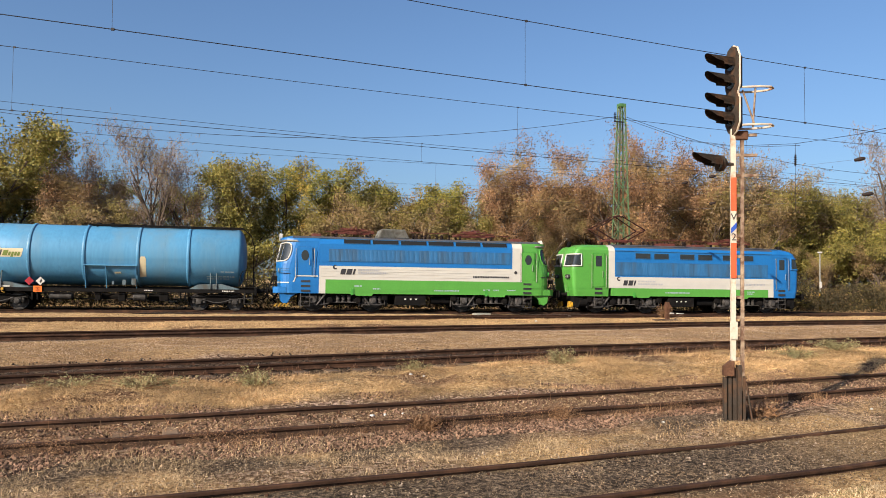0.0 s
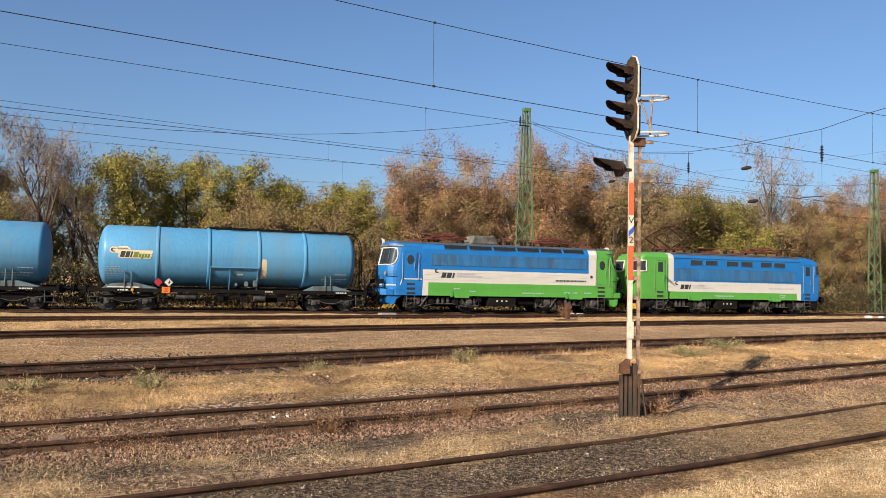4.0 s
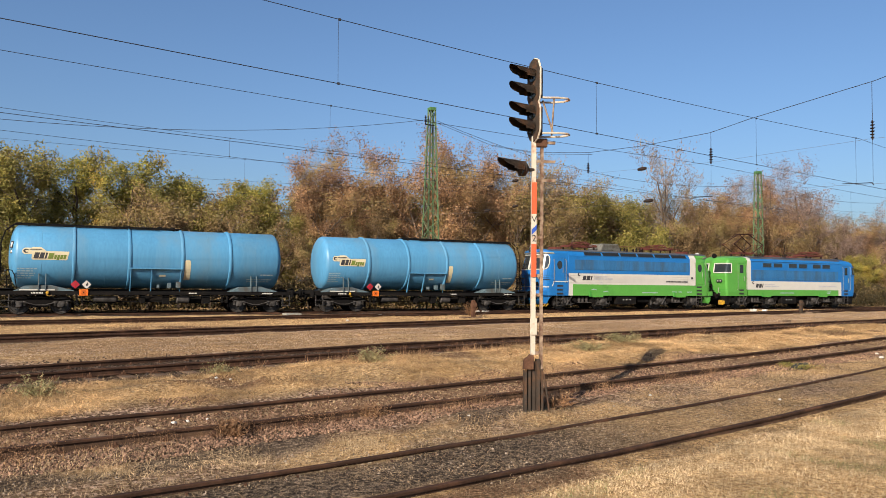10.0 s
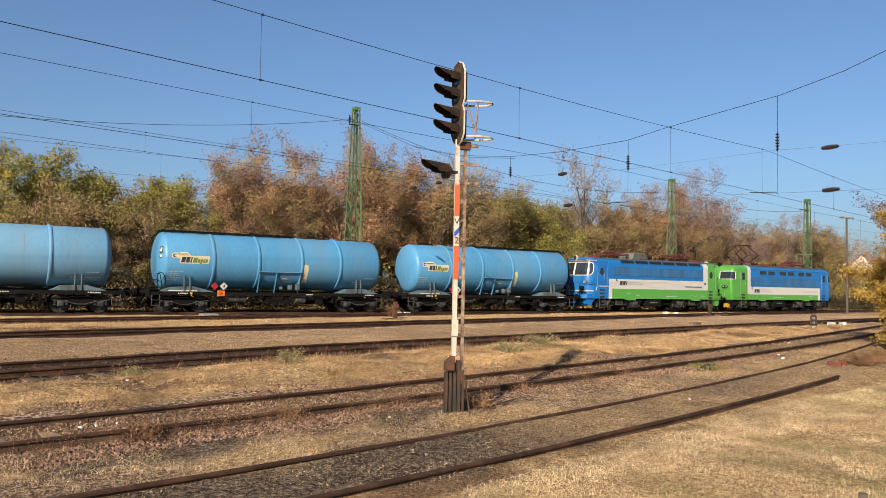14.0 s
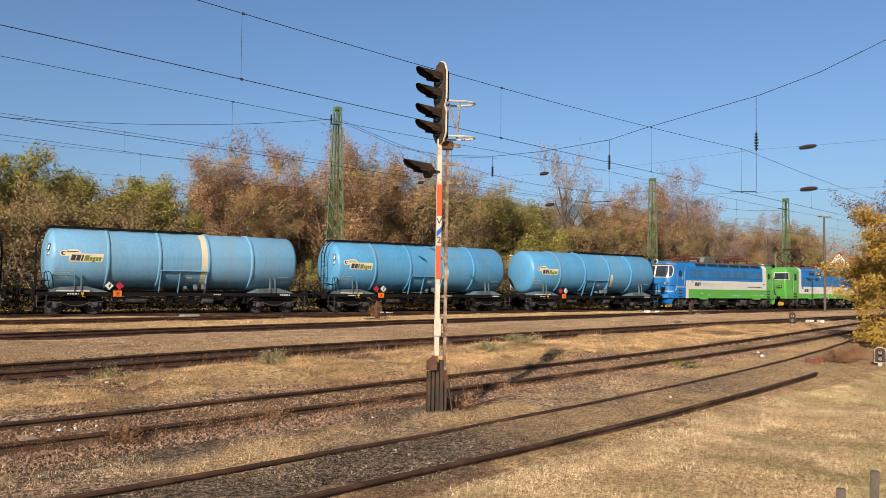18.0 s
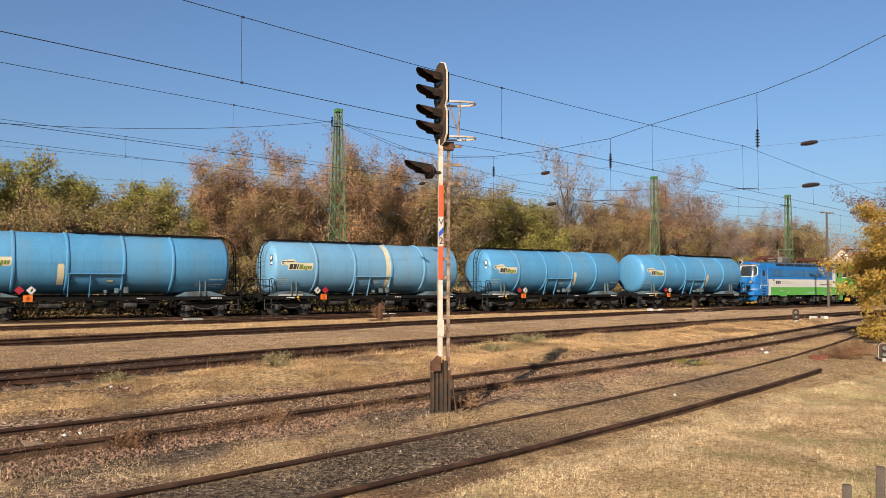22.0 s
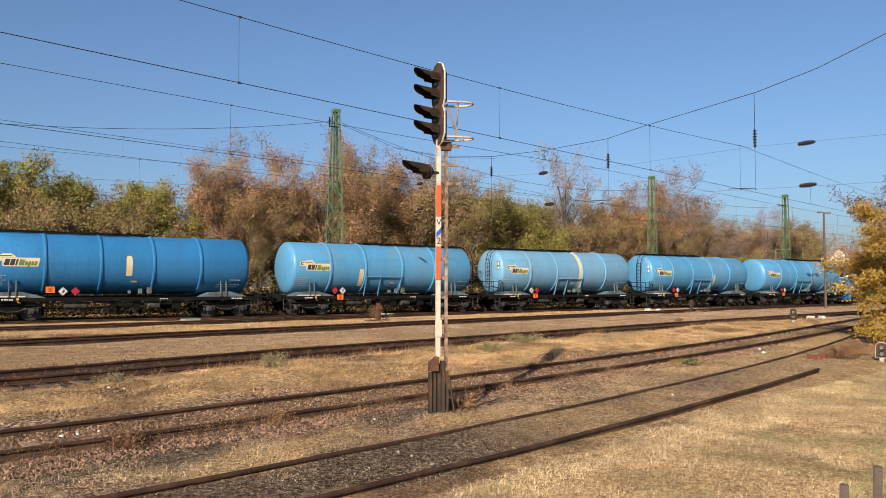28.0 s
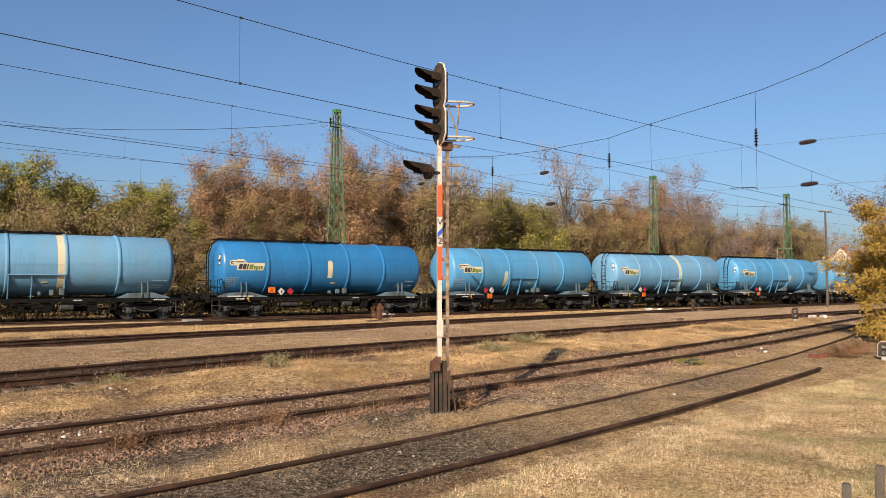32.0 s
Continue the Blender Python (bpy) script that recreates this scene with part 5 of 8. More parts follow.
        if s < 0:
            for k in range(4):
                bm = B()
                prism(bm, [(s * 7.85 + 0.2 * k, 0.26), (s * 7.85 + 0.2 * k + 0.10, 0.26), (s * 7.85 + 0.2 * k + 0.24, 0.44), (s * 7.85 + 0.2 * k + 0.14, 0.44)], "y", -1.32, -1.30)
                part("warning_stripe", bm, M_YELLOW, pl, "yellow stripe on the rail guard")
            for k in range(6):
                part("warning_stripe", box(B(), -7.58, -7.54, -1.2 + 0.42 * k, -1.0 + 0.42 * k, 0.24, 0.36), M_YELLOW, pl, "yellow stripe on the rail guard")
        else:
            box(bm, 7.2, 7.3, -1.2, 1.2, 0.3, 0.5)
            part("rail_guard", bm, M_FRAME, pl)
        bm = skin_band(B(), lv, 1.50, 1.56, 2, 14, xb, s, 0.012, 1)
        y = -1.482
        if s < 0:
            box(bm, -6.70, -5.55, y, -1.46, 1.86, 1.92)
            prism(bm, [(-6.66, 1.92), (-6.80, 1.56), (-6.86, 1.56), (-6.72, 1.92)], "y", y, -1.46)
        part("pinstripe", bm, M_WHITE if s < 0 else M_GREEN_D, c)
        side_door(c, s * 6.25, 1.92 if s < 0 else 1.80, 3.40, mat, True)
        bm = B()
        for z in (1.05, 1.3, 1.55):
            prism(bm, [(s * 6.2 - 0.24, z), (s * 6.2 + 0.24, z), (s * 6.2 + 0.24, z + 0.11), (s * 6.2 - 0.24, z + 0.11)], "y", -1.482, -1.46)
        part("foothold", bm, M_BLACK, c)
        steps(l, s * 6.2, 0.25, 0.97, 3, -1.45, M_GRIME_L)
        for y in (-0.9, 0.9):
            part("handrail", path_tube(B(), [(s * 7.55, y, 1.25), (s * 7.72, y, 1.3), (s * 7.7, y, 1.7)], 0.018), M_FRAME, l)
            part("hose", path_tube(B(), [(s * 7.6, y * 0.5, 1.0), (s * 7.85, y * 0.5, 0.6), (s * 7.7, y * 0.5, 0.4)], 0.03), M_FRAME, l)
    # roof
    bm = B()
    prism(bm, [(-1.30, 3.921), (-1.2, 4.0), (-0.6, 4.06), (0.6, 4.06), (1.2, 4.0), (1.30, 3.921)], "x", -6.9, 7.0)
    part("roof", bm, M_ROOF, l, "dark weathered roof")
    for x in (-3.6, 3.4):
        pantograph(l, x, 4.30)
    bm = B()
    prism(bm, [(-2.3, 4.05), (-2.05, 4.55), (-0.75, 4.55), (-0.5, 4.05)], "y", -0.75, 0.75, 0.02)
    for k in range(8):
        z = 4.1 + k * 0.055
        box(bm, -2.2 + k * 0.02, -0.6 - k * 0.02, -0.78, 0.78, z, z + 0.02)
    part("roof_louvre", bm, M_HOOD, l, "grey louvred roof hood")
    rnd = random.Random(3)
    for k in range(9):
        x = -0.2 + k * 0.26
        bm = lathe(B(), [(4.04, 0.05), (4.14, 0.09), (4.18, 0.05), (4.24, 0.09), (4.28, 0.05), (4.34, 0.05)], "z", 8, (x, rnd.uniform(-0.6, 0.6), 0))
        part("insulator", bm, M_INSUL, l)
    bm = B()
    path_tube(bm, [(-5.2, -0.5, 4.35), (-2.5, -0.4, 4.38)], 0.02), path_tube(bm, [(-0.4, -0.4, 4.42), (2.2, -0.5, 4.4), (5.4, -0.4, 4.35)], 0.02)
    for x in (-5.6, 5.9):
        box(bm, x - 0.25, x + 0.25, -0.4, 0.4, 4.05, 4.22, 0.03)
    part("roof_busbar", bm, M_PANTO, l)
    return l


def locomotive_b():
    """Square-cab electric engine."""
    l = thing("locomotive", "blue electric locomotive with one green cab and white stripes", "locomotive", group="locomotives of the train")
    w = 1.46
    loco_common(l)
    slab(l, "lower_side", M_GREEN, -5.05, 5.35, 1.0, 1.46, w, "green lower side")
    slab(l, "white_band", M_WHITE, -4.85, 5.35, 1.46, 2.12, w, "white band along the side")
    slab(l, "upper_side", M_BLUE, -4.85, 5.35, 2.12, 3.62, w, "blue upper side")
    slab(l, "white_band", M_WHITE, -5.25, -4.852, 1.462, 3.62, w)
    slab(l, "white_band", M_WHITE, 5.352, 5.72, 1.0, 2.12, w)
    slab(l, "upper_side", M_BLUE, 5.352, 5.72, 2.12, 3.62, w)
    for x0, x1, mat in ((-5.25, -4.852, M_WHITE), (-4.85, 5.72, M_BLUE)):
        bm = B()
        prism(bm, [(-w, 3.62), (-1.36, 3.82), (1.36, 3.82), (w, 3.62)], "x", x0, x1)
        part("roof_side", bm, mat, l)
        bm = B()
        prism(bm, [(-1.36, 3.821), (-1.05, 3.96), (1.05, 3.96), (1.36, 3.821)], "x", x0, x1)
        part("roof_slope", bm, M_ROOF if mat is M_BLUE else mat, l)
    louvres(l, -4.8, 5.3, 2.2, 2.98, 10)
    for i, x0 in enumerate((-3.55, -2.35, -0.65, 0.55, 2.2, 3.35)):
        bm = B()
        box(bm, x0, x0 + 0.95, -w - 0.012, -w + 0.02, 3.2, 3.52, 0.01)
        wi = part("window", bm, M_GLASS, l, "small dark engine-room window")
        bm = B()
        path_tube(bm, [(x0, -w - 0.01, 3.2), (x0 + 0.95, -w - 0.01, 3.2), (x0 + 0.95, -w - 0.01, 3.52), (x0, -w - 0.01, 3.52), (x0, -w - 0.01, 3.2)], 0.02, 4)
        part("window_frame", bm, M_BLUE_D, wi)
    bm = B()
    box(bm, -4.85, 5.6, -w - 0.025, -w + 0.01, 3.62, 3.66)
    part("rain_gutter", bm, M_BLUE_D, l)
    emblem(l, -4.7, 1.62, -w - 0.006)
    rnd = random.Random(12)
    bm = B()
    bars(bm, 2.9, 1.82, (2.2,), 0.11, 0.2, -w - 0.003, rnd)
    tagged(part("lettering", bm, M_TEXT_G, l), kind="stuff")
    bm = B()
    bars(bm, -1.6, 1.25, (1.6,), 0.07, 0.2, -w - 0.004, rnd), bars(bm, 3.9, 1.35, (0.5, 0.4), 0.06, 0.12, -w - 0.004, rnd)
    tagged(part("lettering", bm, M_TEXT_P, l), kind="stuff")
    for x in (-3.5, 3.1):
        part("jacking_plate", prism(B(), [(x, 1.0), (x + 0.1, 0.9), (x + 0.8, 0.9), (x + 0.9, 1.0)], "y", -w - 0.01, -w + 0.1), M_GREEN, l)
        part("jacking_lug", box(B(), x - 0.2, x - 0.05, -w - 0.04, -w, 0.92, 1.2), M_GREEN_D, l)
    levels = [(0.97, 7.40, 1.42, 0.16), (1.3, 7.48, 1.46, 0.17), (2.5, 7.56, 1.46, 0.18), (2.75, 7.52, 1.46, 0.18), (3.5, 7.36, 1.45, 0.18), (3.66, 7.30, 1.44, 0.2), (3.84, 7.15, 1.34, 0.3), (3.97, 6.8, 1.0, 0.35)]
    for s, mat, xb in ((-1, M_GREEN, -5.252), (1, M_BLUE, 5.722)):
        lv = [(z, s * nx, ww, r) for z, nx, ww, r in levels]
        c = part("cab", shell(B(), lv, xb, s), mat, l, "green square cab" if s < 0 else "blue square cab")
        for side in (-1, 1):
            rows = []
            for z in (2.72, 3.06, 3.40):
                _, nx, ww, rr = between(lv, z)
                o = [(s * 6.95, -ww - 0.015)] + outline(xb, nx + s * 0.015, ww + 0.015, s, rr)[1:8] + [(nx + s * 0.01, -0.28)]
                rows.append([(x, -side * y, z) for x, y in o])
            bm = B()
            grid = [[bm.verts.new(p) for p in row] for row in rows]
            for p, q in zip(grid, grid[1:]):
                for i in range(len(p) - 1):
                    bm.faces.new((p[i], p[i + 1], q[i + 1], q[i]))
            bmesh.ops.recalc_face_normals(bm, faces=bm.faces)
            ws = part("windscreen", bm, M_GLASS, c, "windscreen wrapped round the corner")
            ring = rows[0] + [rows[1][-1]] + rows[2][::-1] + [rows[1][0], rows[0][0]]
            part("windscreen_frame", path_tube(B(), ring, 0.05, 6), M_WHITE if s < 0 else M_BLUE, ws)
        for y in (-0.98, -0.72, 0.72, 0.98):
            bm = lathe(B(), [(s * 7.35, 0.12), (s * 7.60, 0.12), (s * 7.62, 0.10), (s * 7.59, 0.085)], "x", 14, (0, y, 2.1))
            hl = part("headlamp", bm, M_BLACK, c)
            bm = lathe(B(), [(s * 7.58, 0.085), (s * 7.605, 0.05), (s * 7.61, 0.01)], "x", 14, (0, y, 2.1))
            part("lens", bm, M_GREY, hl)
        bm = lathe(B(), [(0, 0.16), (0.14, 0.19), (0.16, 0.16), (0.165, 0.02)], "x", 16)
        lamp = part("headlamp", bm, M_FRAME, c)
        lamp.matrix_basis = Matrix.Translation((s * 7.05, 0, 4.02)) @ Matrix.Rotation(0 if s > 0 else math.pi, 4, "Z")
        bm = skin_band(B(), lv, 1.42, 1.45, 2, 14, xb, s, 0.010, 1)
        part("pinstripe", bm, M_GREEN_D if s < 0 else M_BLUE_D, c)
        side_door(c, -5.88 if s < 0 else 6.30, 1.55, 3.42, mat, False, 0.33)
        bm = B()
        for z in (1.1, 1.35):
            box(bm, (-5.88 if s < 0 else 6.30) - 0.24, (-5.88 if s < 0 else 6.30) + 0.24, -1.476, -1.46, z, z + 0.12)
        part("foothold", bm, M_BLACK, c)
        steps(l, -5.88 if s < 0 else 6.30, 0.3, 1.0, 3, -1.45, M_GRIME_L)
        bm = B()
        prism(bm, [(s * 6.7, 0.98), (s * 7.35, 0.98), (s * 7.3, 0.35), (s * 7.05, 0.30)], "y", -1.3, 1.3, 0.02)
        part("plough", bm, M_FRAME, l)
        if s < 0:
            for y in (-1.15, 0.35):
                bm = prism(B(), [(-7.5, 0.30), (-7.46, 0.66), (-7.3, 0.60), (-7.3, 0.36)], "y", y, y + 0.5, 0.02)
                part("rail_guard", bm, M_YELLOW, l, "yellow rail guard")
        bm = lathe(B(), [(s * 6.5, 0.02), (s * 6.52, 0.25), (s * 7.0, 0.25), (s * 7.02, 0.02)], "x", 16, (0, -1.1, 0.6))
        part("air_tank", bm, M_FRAME, l)
        for y in (-0.9, 0.9):
            bm = path_tube(B(), [(s * 7.5, y, 1.2), (s * 7.68, y, 1.25), (s * 7.66, y, 1.6)], 0.018)
            part("handrail", bm, M_GREY, l)
    bm = B()
    prism(bm, [(-1.12, 3.961), (-0.9, 4.03), (0.9, 4.03), (1.12, 3.961)], "x", -4.9, 6.3)
    part("roof", bm, M_ROOF, l, "dark weathered roof")
    pantograph(l, -4.06, 4.26, 1.8, True)
    pantograph(l, 3.6, 4.26)
    rnd = random.Random(5)
    for k in range(11):
        bm = lathe(B(), [(4.02, 0.05), (4.12, 0.09), (4.16, 0.05), (4.22, 0.09), (4.26, 0.05), (4.32, 0.05)], "z", 8, (-2.2 + k * 0.38, rnd.uniform(-0.6, 0.6), 0))
        part("insulator", bm, M_INSUL, l)
    bm = B()
    path_tube(bm, [(-2.4, -0.4, 4.36), (0, -0.5, 4.42), (2.2, -0.4, 4.34)], 0.025)
    box(bm, -1.4, -0.4, -0.5, 0.5, 4.02, 4.2, 0.04), box(bm, 0.9, 1.6, -0.5, 0.5, 4.02, 4.18, 0.04)
    part("roof_busbar", bm, M_PANTO, l)
    return l


TRAIN = []
LOCO_A_X, WAGON_X, WAGON_PITCH = 8.4, -7.45, 15.35
TRAIN.append((locomotive_a(), LOCO_A_X))
TRAIN.append((locomotive_b(), LOCO_A_X + 16.44))
RWO = [("red", -3.72, 1.44), ("white", -3.22, 1.44), ("orange", -3.34, 1.05)]
WRO = [("white", -3.72, 1.44), ("red", -3.22, 1.44), ("orange", -3.30, 1.05)]
ORW = [("orange", -3.55, 1.50), ("white", -3.0, 1.42), ("red", -2.45, 1.42)]
RINGS = {3: (-4.0, -1.67, 0.93, 3.36)}
for i, (label, paint, flip, band, bar_x, plates) in enumerate((
    ("pale blue tank wagon with cream strip and red placard", M_TANK, True, False, 1.5, RWO),
    ("sky blue tank wagon with end ladder and cream strip", M_TANK, False, False, 1.5, RWO),
    ("faded blue tank wagon with a cream band round it", M_TANK_B, False, True, None, WRO),
    ("sky blue tank wagon with a plain front end", M_TANK, True, False, -1.97, RWO),
    ("deep blue tank wagon with a tall cream strip", M_TANK_D, False, False, 0.03, ORW),
    ("pale blue tank wagon with a wide cream band", M_TANK_B, False, True, None, RWO),
)):
    TRAIN.append((tank_wagon(label, paint, flip, band, bar_x, True, plates, i, RINGS.get(i, (-3.80, -1.29, 1.25, 3.68)), 2.2 if paint is M_TANK_D else 1.72), WAGON_X - WAGON_PITCH * i))
for ob, x in TRAIN:
    ob.matrix_basis = Matrix.Translation((x, TRAIN_Y, RAIL_Z))

# ---- signal ----
SIG = Vector((7.0, 10.4, 0.22))


def text_part(name, body, size, mat, parent, m):
    cu = bpy.data.curves.new(name, "FONT")
    cu.body, cu.size, cu.align_x, cu.align_y, cu.extrude = body, size, "CENTER", "CENTER", 0.002
    tmp = new(name + "_text", cu)
    me = bpy.data.meshes.new_from_object(tmp.evaluated_get(bpy.context.evaluated_depsgraph_get()))
    bpy.data.objects.remove(tmp)
    me.materials.clear()
    me.materials.append(mat)
    ob = new(name, me)
    ob.parent, ob.matrix_basis = parent, m
    return ob


TURN = Matrix.Rotation(radians(15), 4, "Z")


def hood(parent, z, y0=-0.10, x=0.0, r=0.115, length=0.42):
    """A lamp with a long drooping sun hood, facing local -x."""
    bm = B()
    n = 14
    rings = []
    for k in range(6):
        d = k / 5
        ring = []
        rr = r * (1 + 0.12 * d)
        for i in range(n + 1):
            a = -0.12 * math.pi + 1.24 * math.pi * i / n
            px = x - length * d * (0.45 + 0.55 * max(0.0, math.sin(a)) ** 0.4)
            ring.append(bm.verts.new((px, y0 + rr * math.cos(a), z + rr * math.sin(a) - 0.03 * d + 0.05 * d)))
        rings.append(ring)
    for a, b in zip(rings, rings[1:]):
        for i in range(n):
            bm.faces.new((a[i], a[i + 1], b[i + 1], b[i]))
    bmesh.ops.solidify(bm, geom=list(bm.faces), thickness=0.008)
    h = part("lamp_hood", bm, M_SIG_DARK, parent, "dark drooping sun hood", smooth=True)
    h.matrix_basis = TURN
    bm = lathe(B(), [(x - 0.03, 0.02), (x - 0.02, r * 0.9), (x, r * 0.95), (x + 0.02, r * 0.5)], "x", 16, (0, y0, z))
    part("lens", bm, M_GLASS, h)


def build_signal():
    s = thing("railway_signal", "white and orange-red mast signal with four hooded black lamps", "railway signal", Matrix.Translation(SIG) @ Matrix.Rotation(radians(-20), 4, "Z"))
    # heights above the foot
    bm = B()
    prism(bm, [(-0.035, -0.035), (0.035, -0.035), (0.035, 0.035), (-0.035, 0.035)], "z", 0.95, 4.5)
    pole = part("pole", bm, M_SIG_WHITE, s)
    for z0, z1, mat, name in ((2.20, 2.74, M_SIG_RED, "red_field"), (3.225, 3.745, M_SIG_RED, "red_field"), (3.00, 3.10, M_SIG_BLUE, "blue_field")):
        bm = B()
        if name == "blue_field":
            prism(bm, [(-0.041, 2.885), (0.041, 2.965), (0.041, 3.055), (-0.041, 2.965)], "y", -0.055, -0.0515)
        else:
            box(bm, -0.041, 0.041, -0.05, -0.036, z0, z1)
        part(name, bm, mat, pole)
    bm = B()
    box(bm, -0.041, 0.041, -0.05, -0.036, 2.74, 3.225)
    plate = part("number_plate", bm, M_SIG_WHITE, pole)
    turn = Matrix.Rotation(math.pi / 2, 4, "X")
    text_part("letter", "V", 0.145, M_TEXT, plate, Matrix.Translation((0, -0.053, 3.135)) @ turn)
    text_part("digit", "2", 0.155, M_TEXT, plate, Matrix.Translation((0, -0.053, 2.825)) @ turn)
    bm = B()
    box(bm, -0.055, 0.055, -0.06, -0.036, 1.27, 1.54, 0.006)
    part("notice_plate", bm, M_SIG_WHITE, pole, "blank white plate")
    # ladder stile behind with rungs
    bm = B()
    prism(bm, [(0.112, -0.024), (0.160, -0.024), (0.160, 0.024), (0.112, 0.024)], "z", 0.5, 4.42)
    part("ladder_stile", bm, M_FLAKE, s, "rusty ladder stile")
    z = 0.95
    k = 0
    while z < 4.4:
        bm = B()
        if z > 3.6:
            box(bm, 0.0, 0.36, -0.02, 0.02, z, z + 0.045, 0.006)
        else:
            box(bm, 0.03, 0.15, -0.02, 0.02, z, z + 0.05, 0.006)
        part("rung", bm, M_FLAKE, s)
        z += 0.312
        k += 1
    # cage rings at the head
    for z in (4.53, 5.11):
        bm = B()
        pts = [(0.10, -0.16), (0.37, -0.16), (0.54, -0.10), (0.60, 0.0), (0.54, 0.12), (0.37, 0.18), (0.10, 0.18)]
        path_tube(bm, [(x, y, z + 0.03 * x) for x, y in pts], 0.017)
        part("cage_ring", bm, M_SIG_WHITE, s)
    bm = B()
    path_tube(bm, [(0.26, -0.14, 4.5), (0.30, -0.14, 5.1)], 0.014), path_tube(bm, [(0.28, -0.15, 4.55), (0.12, -0.1, 5.08)], 0.014)
    part("cage_strut", bm, M_FLAKE, s)
    part("cage_bracket", box(B(), 0.03, 0.22, -0.05, 0.05, 4.33, 4.47, 0.015), M_RUST_D, s)
    # background board seen on edge, lamps facing away to the rear
    bm = B()
    ol = [(-0.02, 4.40), (0.09, 4.45), (0.175, 4.58), (0.175, 4.94), (0.12, 5.04), (0.175, 5.14), (0.175, 5.60), (0.10, 5.74), (-0.02, 5.785)]
    yz = [(y, z) for y, z in ol] + [(-y - 0.04, z) for y, z in ol[::-1]]
    prism(bm, yz, "x", -0.03, 0.0)
    board = part("backboard", bm, M_SIG_DARK, s, "black backboard with white rim")
    board.matrix_basis = TURN
    bm = B()
    for a, b in zip(yz, yz[1:] + yz[:1]):
        tube(bm, (0.0, a[0], a[1]), (0.0, b[0], b[1]), 0.017, 6)
    part("rim", bm, M_SIG_WHITE, board)
    bm = B()
    box(bm, 0.0, 0.09, -0.14, 0.12, 4.50, 4.98, 0.02), box(bm, 0.0, 0.09, -0.14, 0.12, 5.12, 5.62, 0.02)
    part("lamp_case", bm, M_SIG_DARK, board)
    for z in (4.632, 4.892, 5.222, 5.50):
        hood(s, z, -0.02, -0.03)
    bm = B()
    path_tube(bm, [(0.0, -0.02, 3.95), (-0.20, -0.05, 3.95)], 0.03)
    lathe(bm, [(-0.28, 0.05), (-0.25, 0.13), (-0.15, 0.12), (-0.10, 0.05)], "x", 14, (0, -0.05, 3.96))
    part("side_arm", bm, M_SIG_DARK, s)
    hood(s, 3.96, -0.05, -0.25)
    # foot: channel irons, cabinet and buried base
    for x, w, top in ((-0.125, 0.022, 0.70), (-0.058, 0.022, 0.74), (0.012, 0.026, 0.84), (0.082, 0.030, 0.88), (0.150, 0.018, 0.72)):
        bm = B()
        prism(bm, [(x - w, -0.05), (x + w, -0.05), (x + w, 0.05), (x + w * 0.7, 0.05), (x + w * 0.7, -0.03), (x - w * 0.7, -0.03), (x - w * 0.7, 0.05), (x - w, 0.05)], "z", -0.15, top)
        part("foot_iron", bm, M_SIG_DARK, s)
    bm = B()
    tube(bm, (0.18, -0.05, 0.62), (0.26, -0.1, 0.0), 0.015, 6)
    part("stay", bm, M_SIG_DARK, s)
    bm = B()
    prism(bm, [(-0.16, 0.72), (-0.15, 0.86), (-0.05, 0.95), (-0.005, 0.95), (-0.005, 0.72)], "y", -0.11, 0.04, 0.006)
    part("junction_box", bm, M_RUST_D, s, "rusty junction box")
    bm = B()
    prism(bm, [(-0.22, -0.12), (0.26, -0.10), (0.24, 0.14), (-0.2, 0.13)], "z", -0.25, -0.12, 0.02)
    part("footing", bm, M_CONCRETE, s)
    return s


build_signal()


# ---- masts, wires ----
def lattice_mast(label, x, y, z_top, w_base, w_top, zb=0.55):
    m = thing("lattice_mast", label, "catenary mast", Matrix.Translation((x, y, zb)), group="green lattice masts")
    h = z_top - zb

    def half(z):
        return 0.5 * (w_base + (w_top - w_base) * z / h)
    for sx in (-1, 1):
        for sy in (-1, 1):
            bm = B()
            a, b = half(0), half(h)
            for d in ((0.05, 0.0), (0.0, 0.05)):
                p0, p1 = Vector((sx * a, sy * a, 0)), Vector((sx * b, sy * b, h))
                i = Vector((-sx * max(d[0], 0.012), -sy * max(d[1], 0.012), 0)) * 2.2
                vs = [bm.verts.new(q) for q in (p0, p0 + i, p1 + i, p1)]
                bm.faces.new(vs)
            bmesh.ops.solidify(bm, geom=list(bm.faces), thickness=0.015)
            part("leg", bm, M_MAST, m)
    n = int(h / 0.72)
    for face in range(4):
        for k in range(n):
            z0, z1 = h * k / n, h * (k + 1) / n
            a, b = half(z0), half(z1)
            s = 1 if (k + face) % 2 else -1
            p, q = (-s * a, -a, z0), (s * b, -b, z1)
            c, d = math.cos(face * math.pi / 2), math.sin(face * math.pi / 2)
            part("brace", tube(B(), (p[0] * c - p[1] * d, p[0] * d + p[1] * c, z0), (q[0] * c - q[1] * d, q[0] * d + q[1] * c, z1), 0.024, 4), M_MAST, m)
    bm = B()
    t = half(h) + 0.02
    box(bm, -t, t, -t, t, h - 0.22, h, 0.02)
    part("head", bm, M_MAST_TOP, m, "bright green mast head")
    bm = B()
    prism(bm, [(-0.6, -0.6), (0.6, -0.6), (0.6, 0.6), (-0.6, 0.6)], "z", -0.4, 0.05, 0.03)
    part("footing", bm, M_CONCRETE, m)
    return m


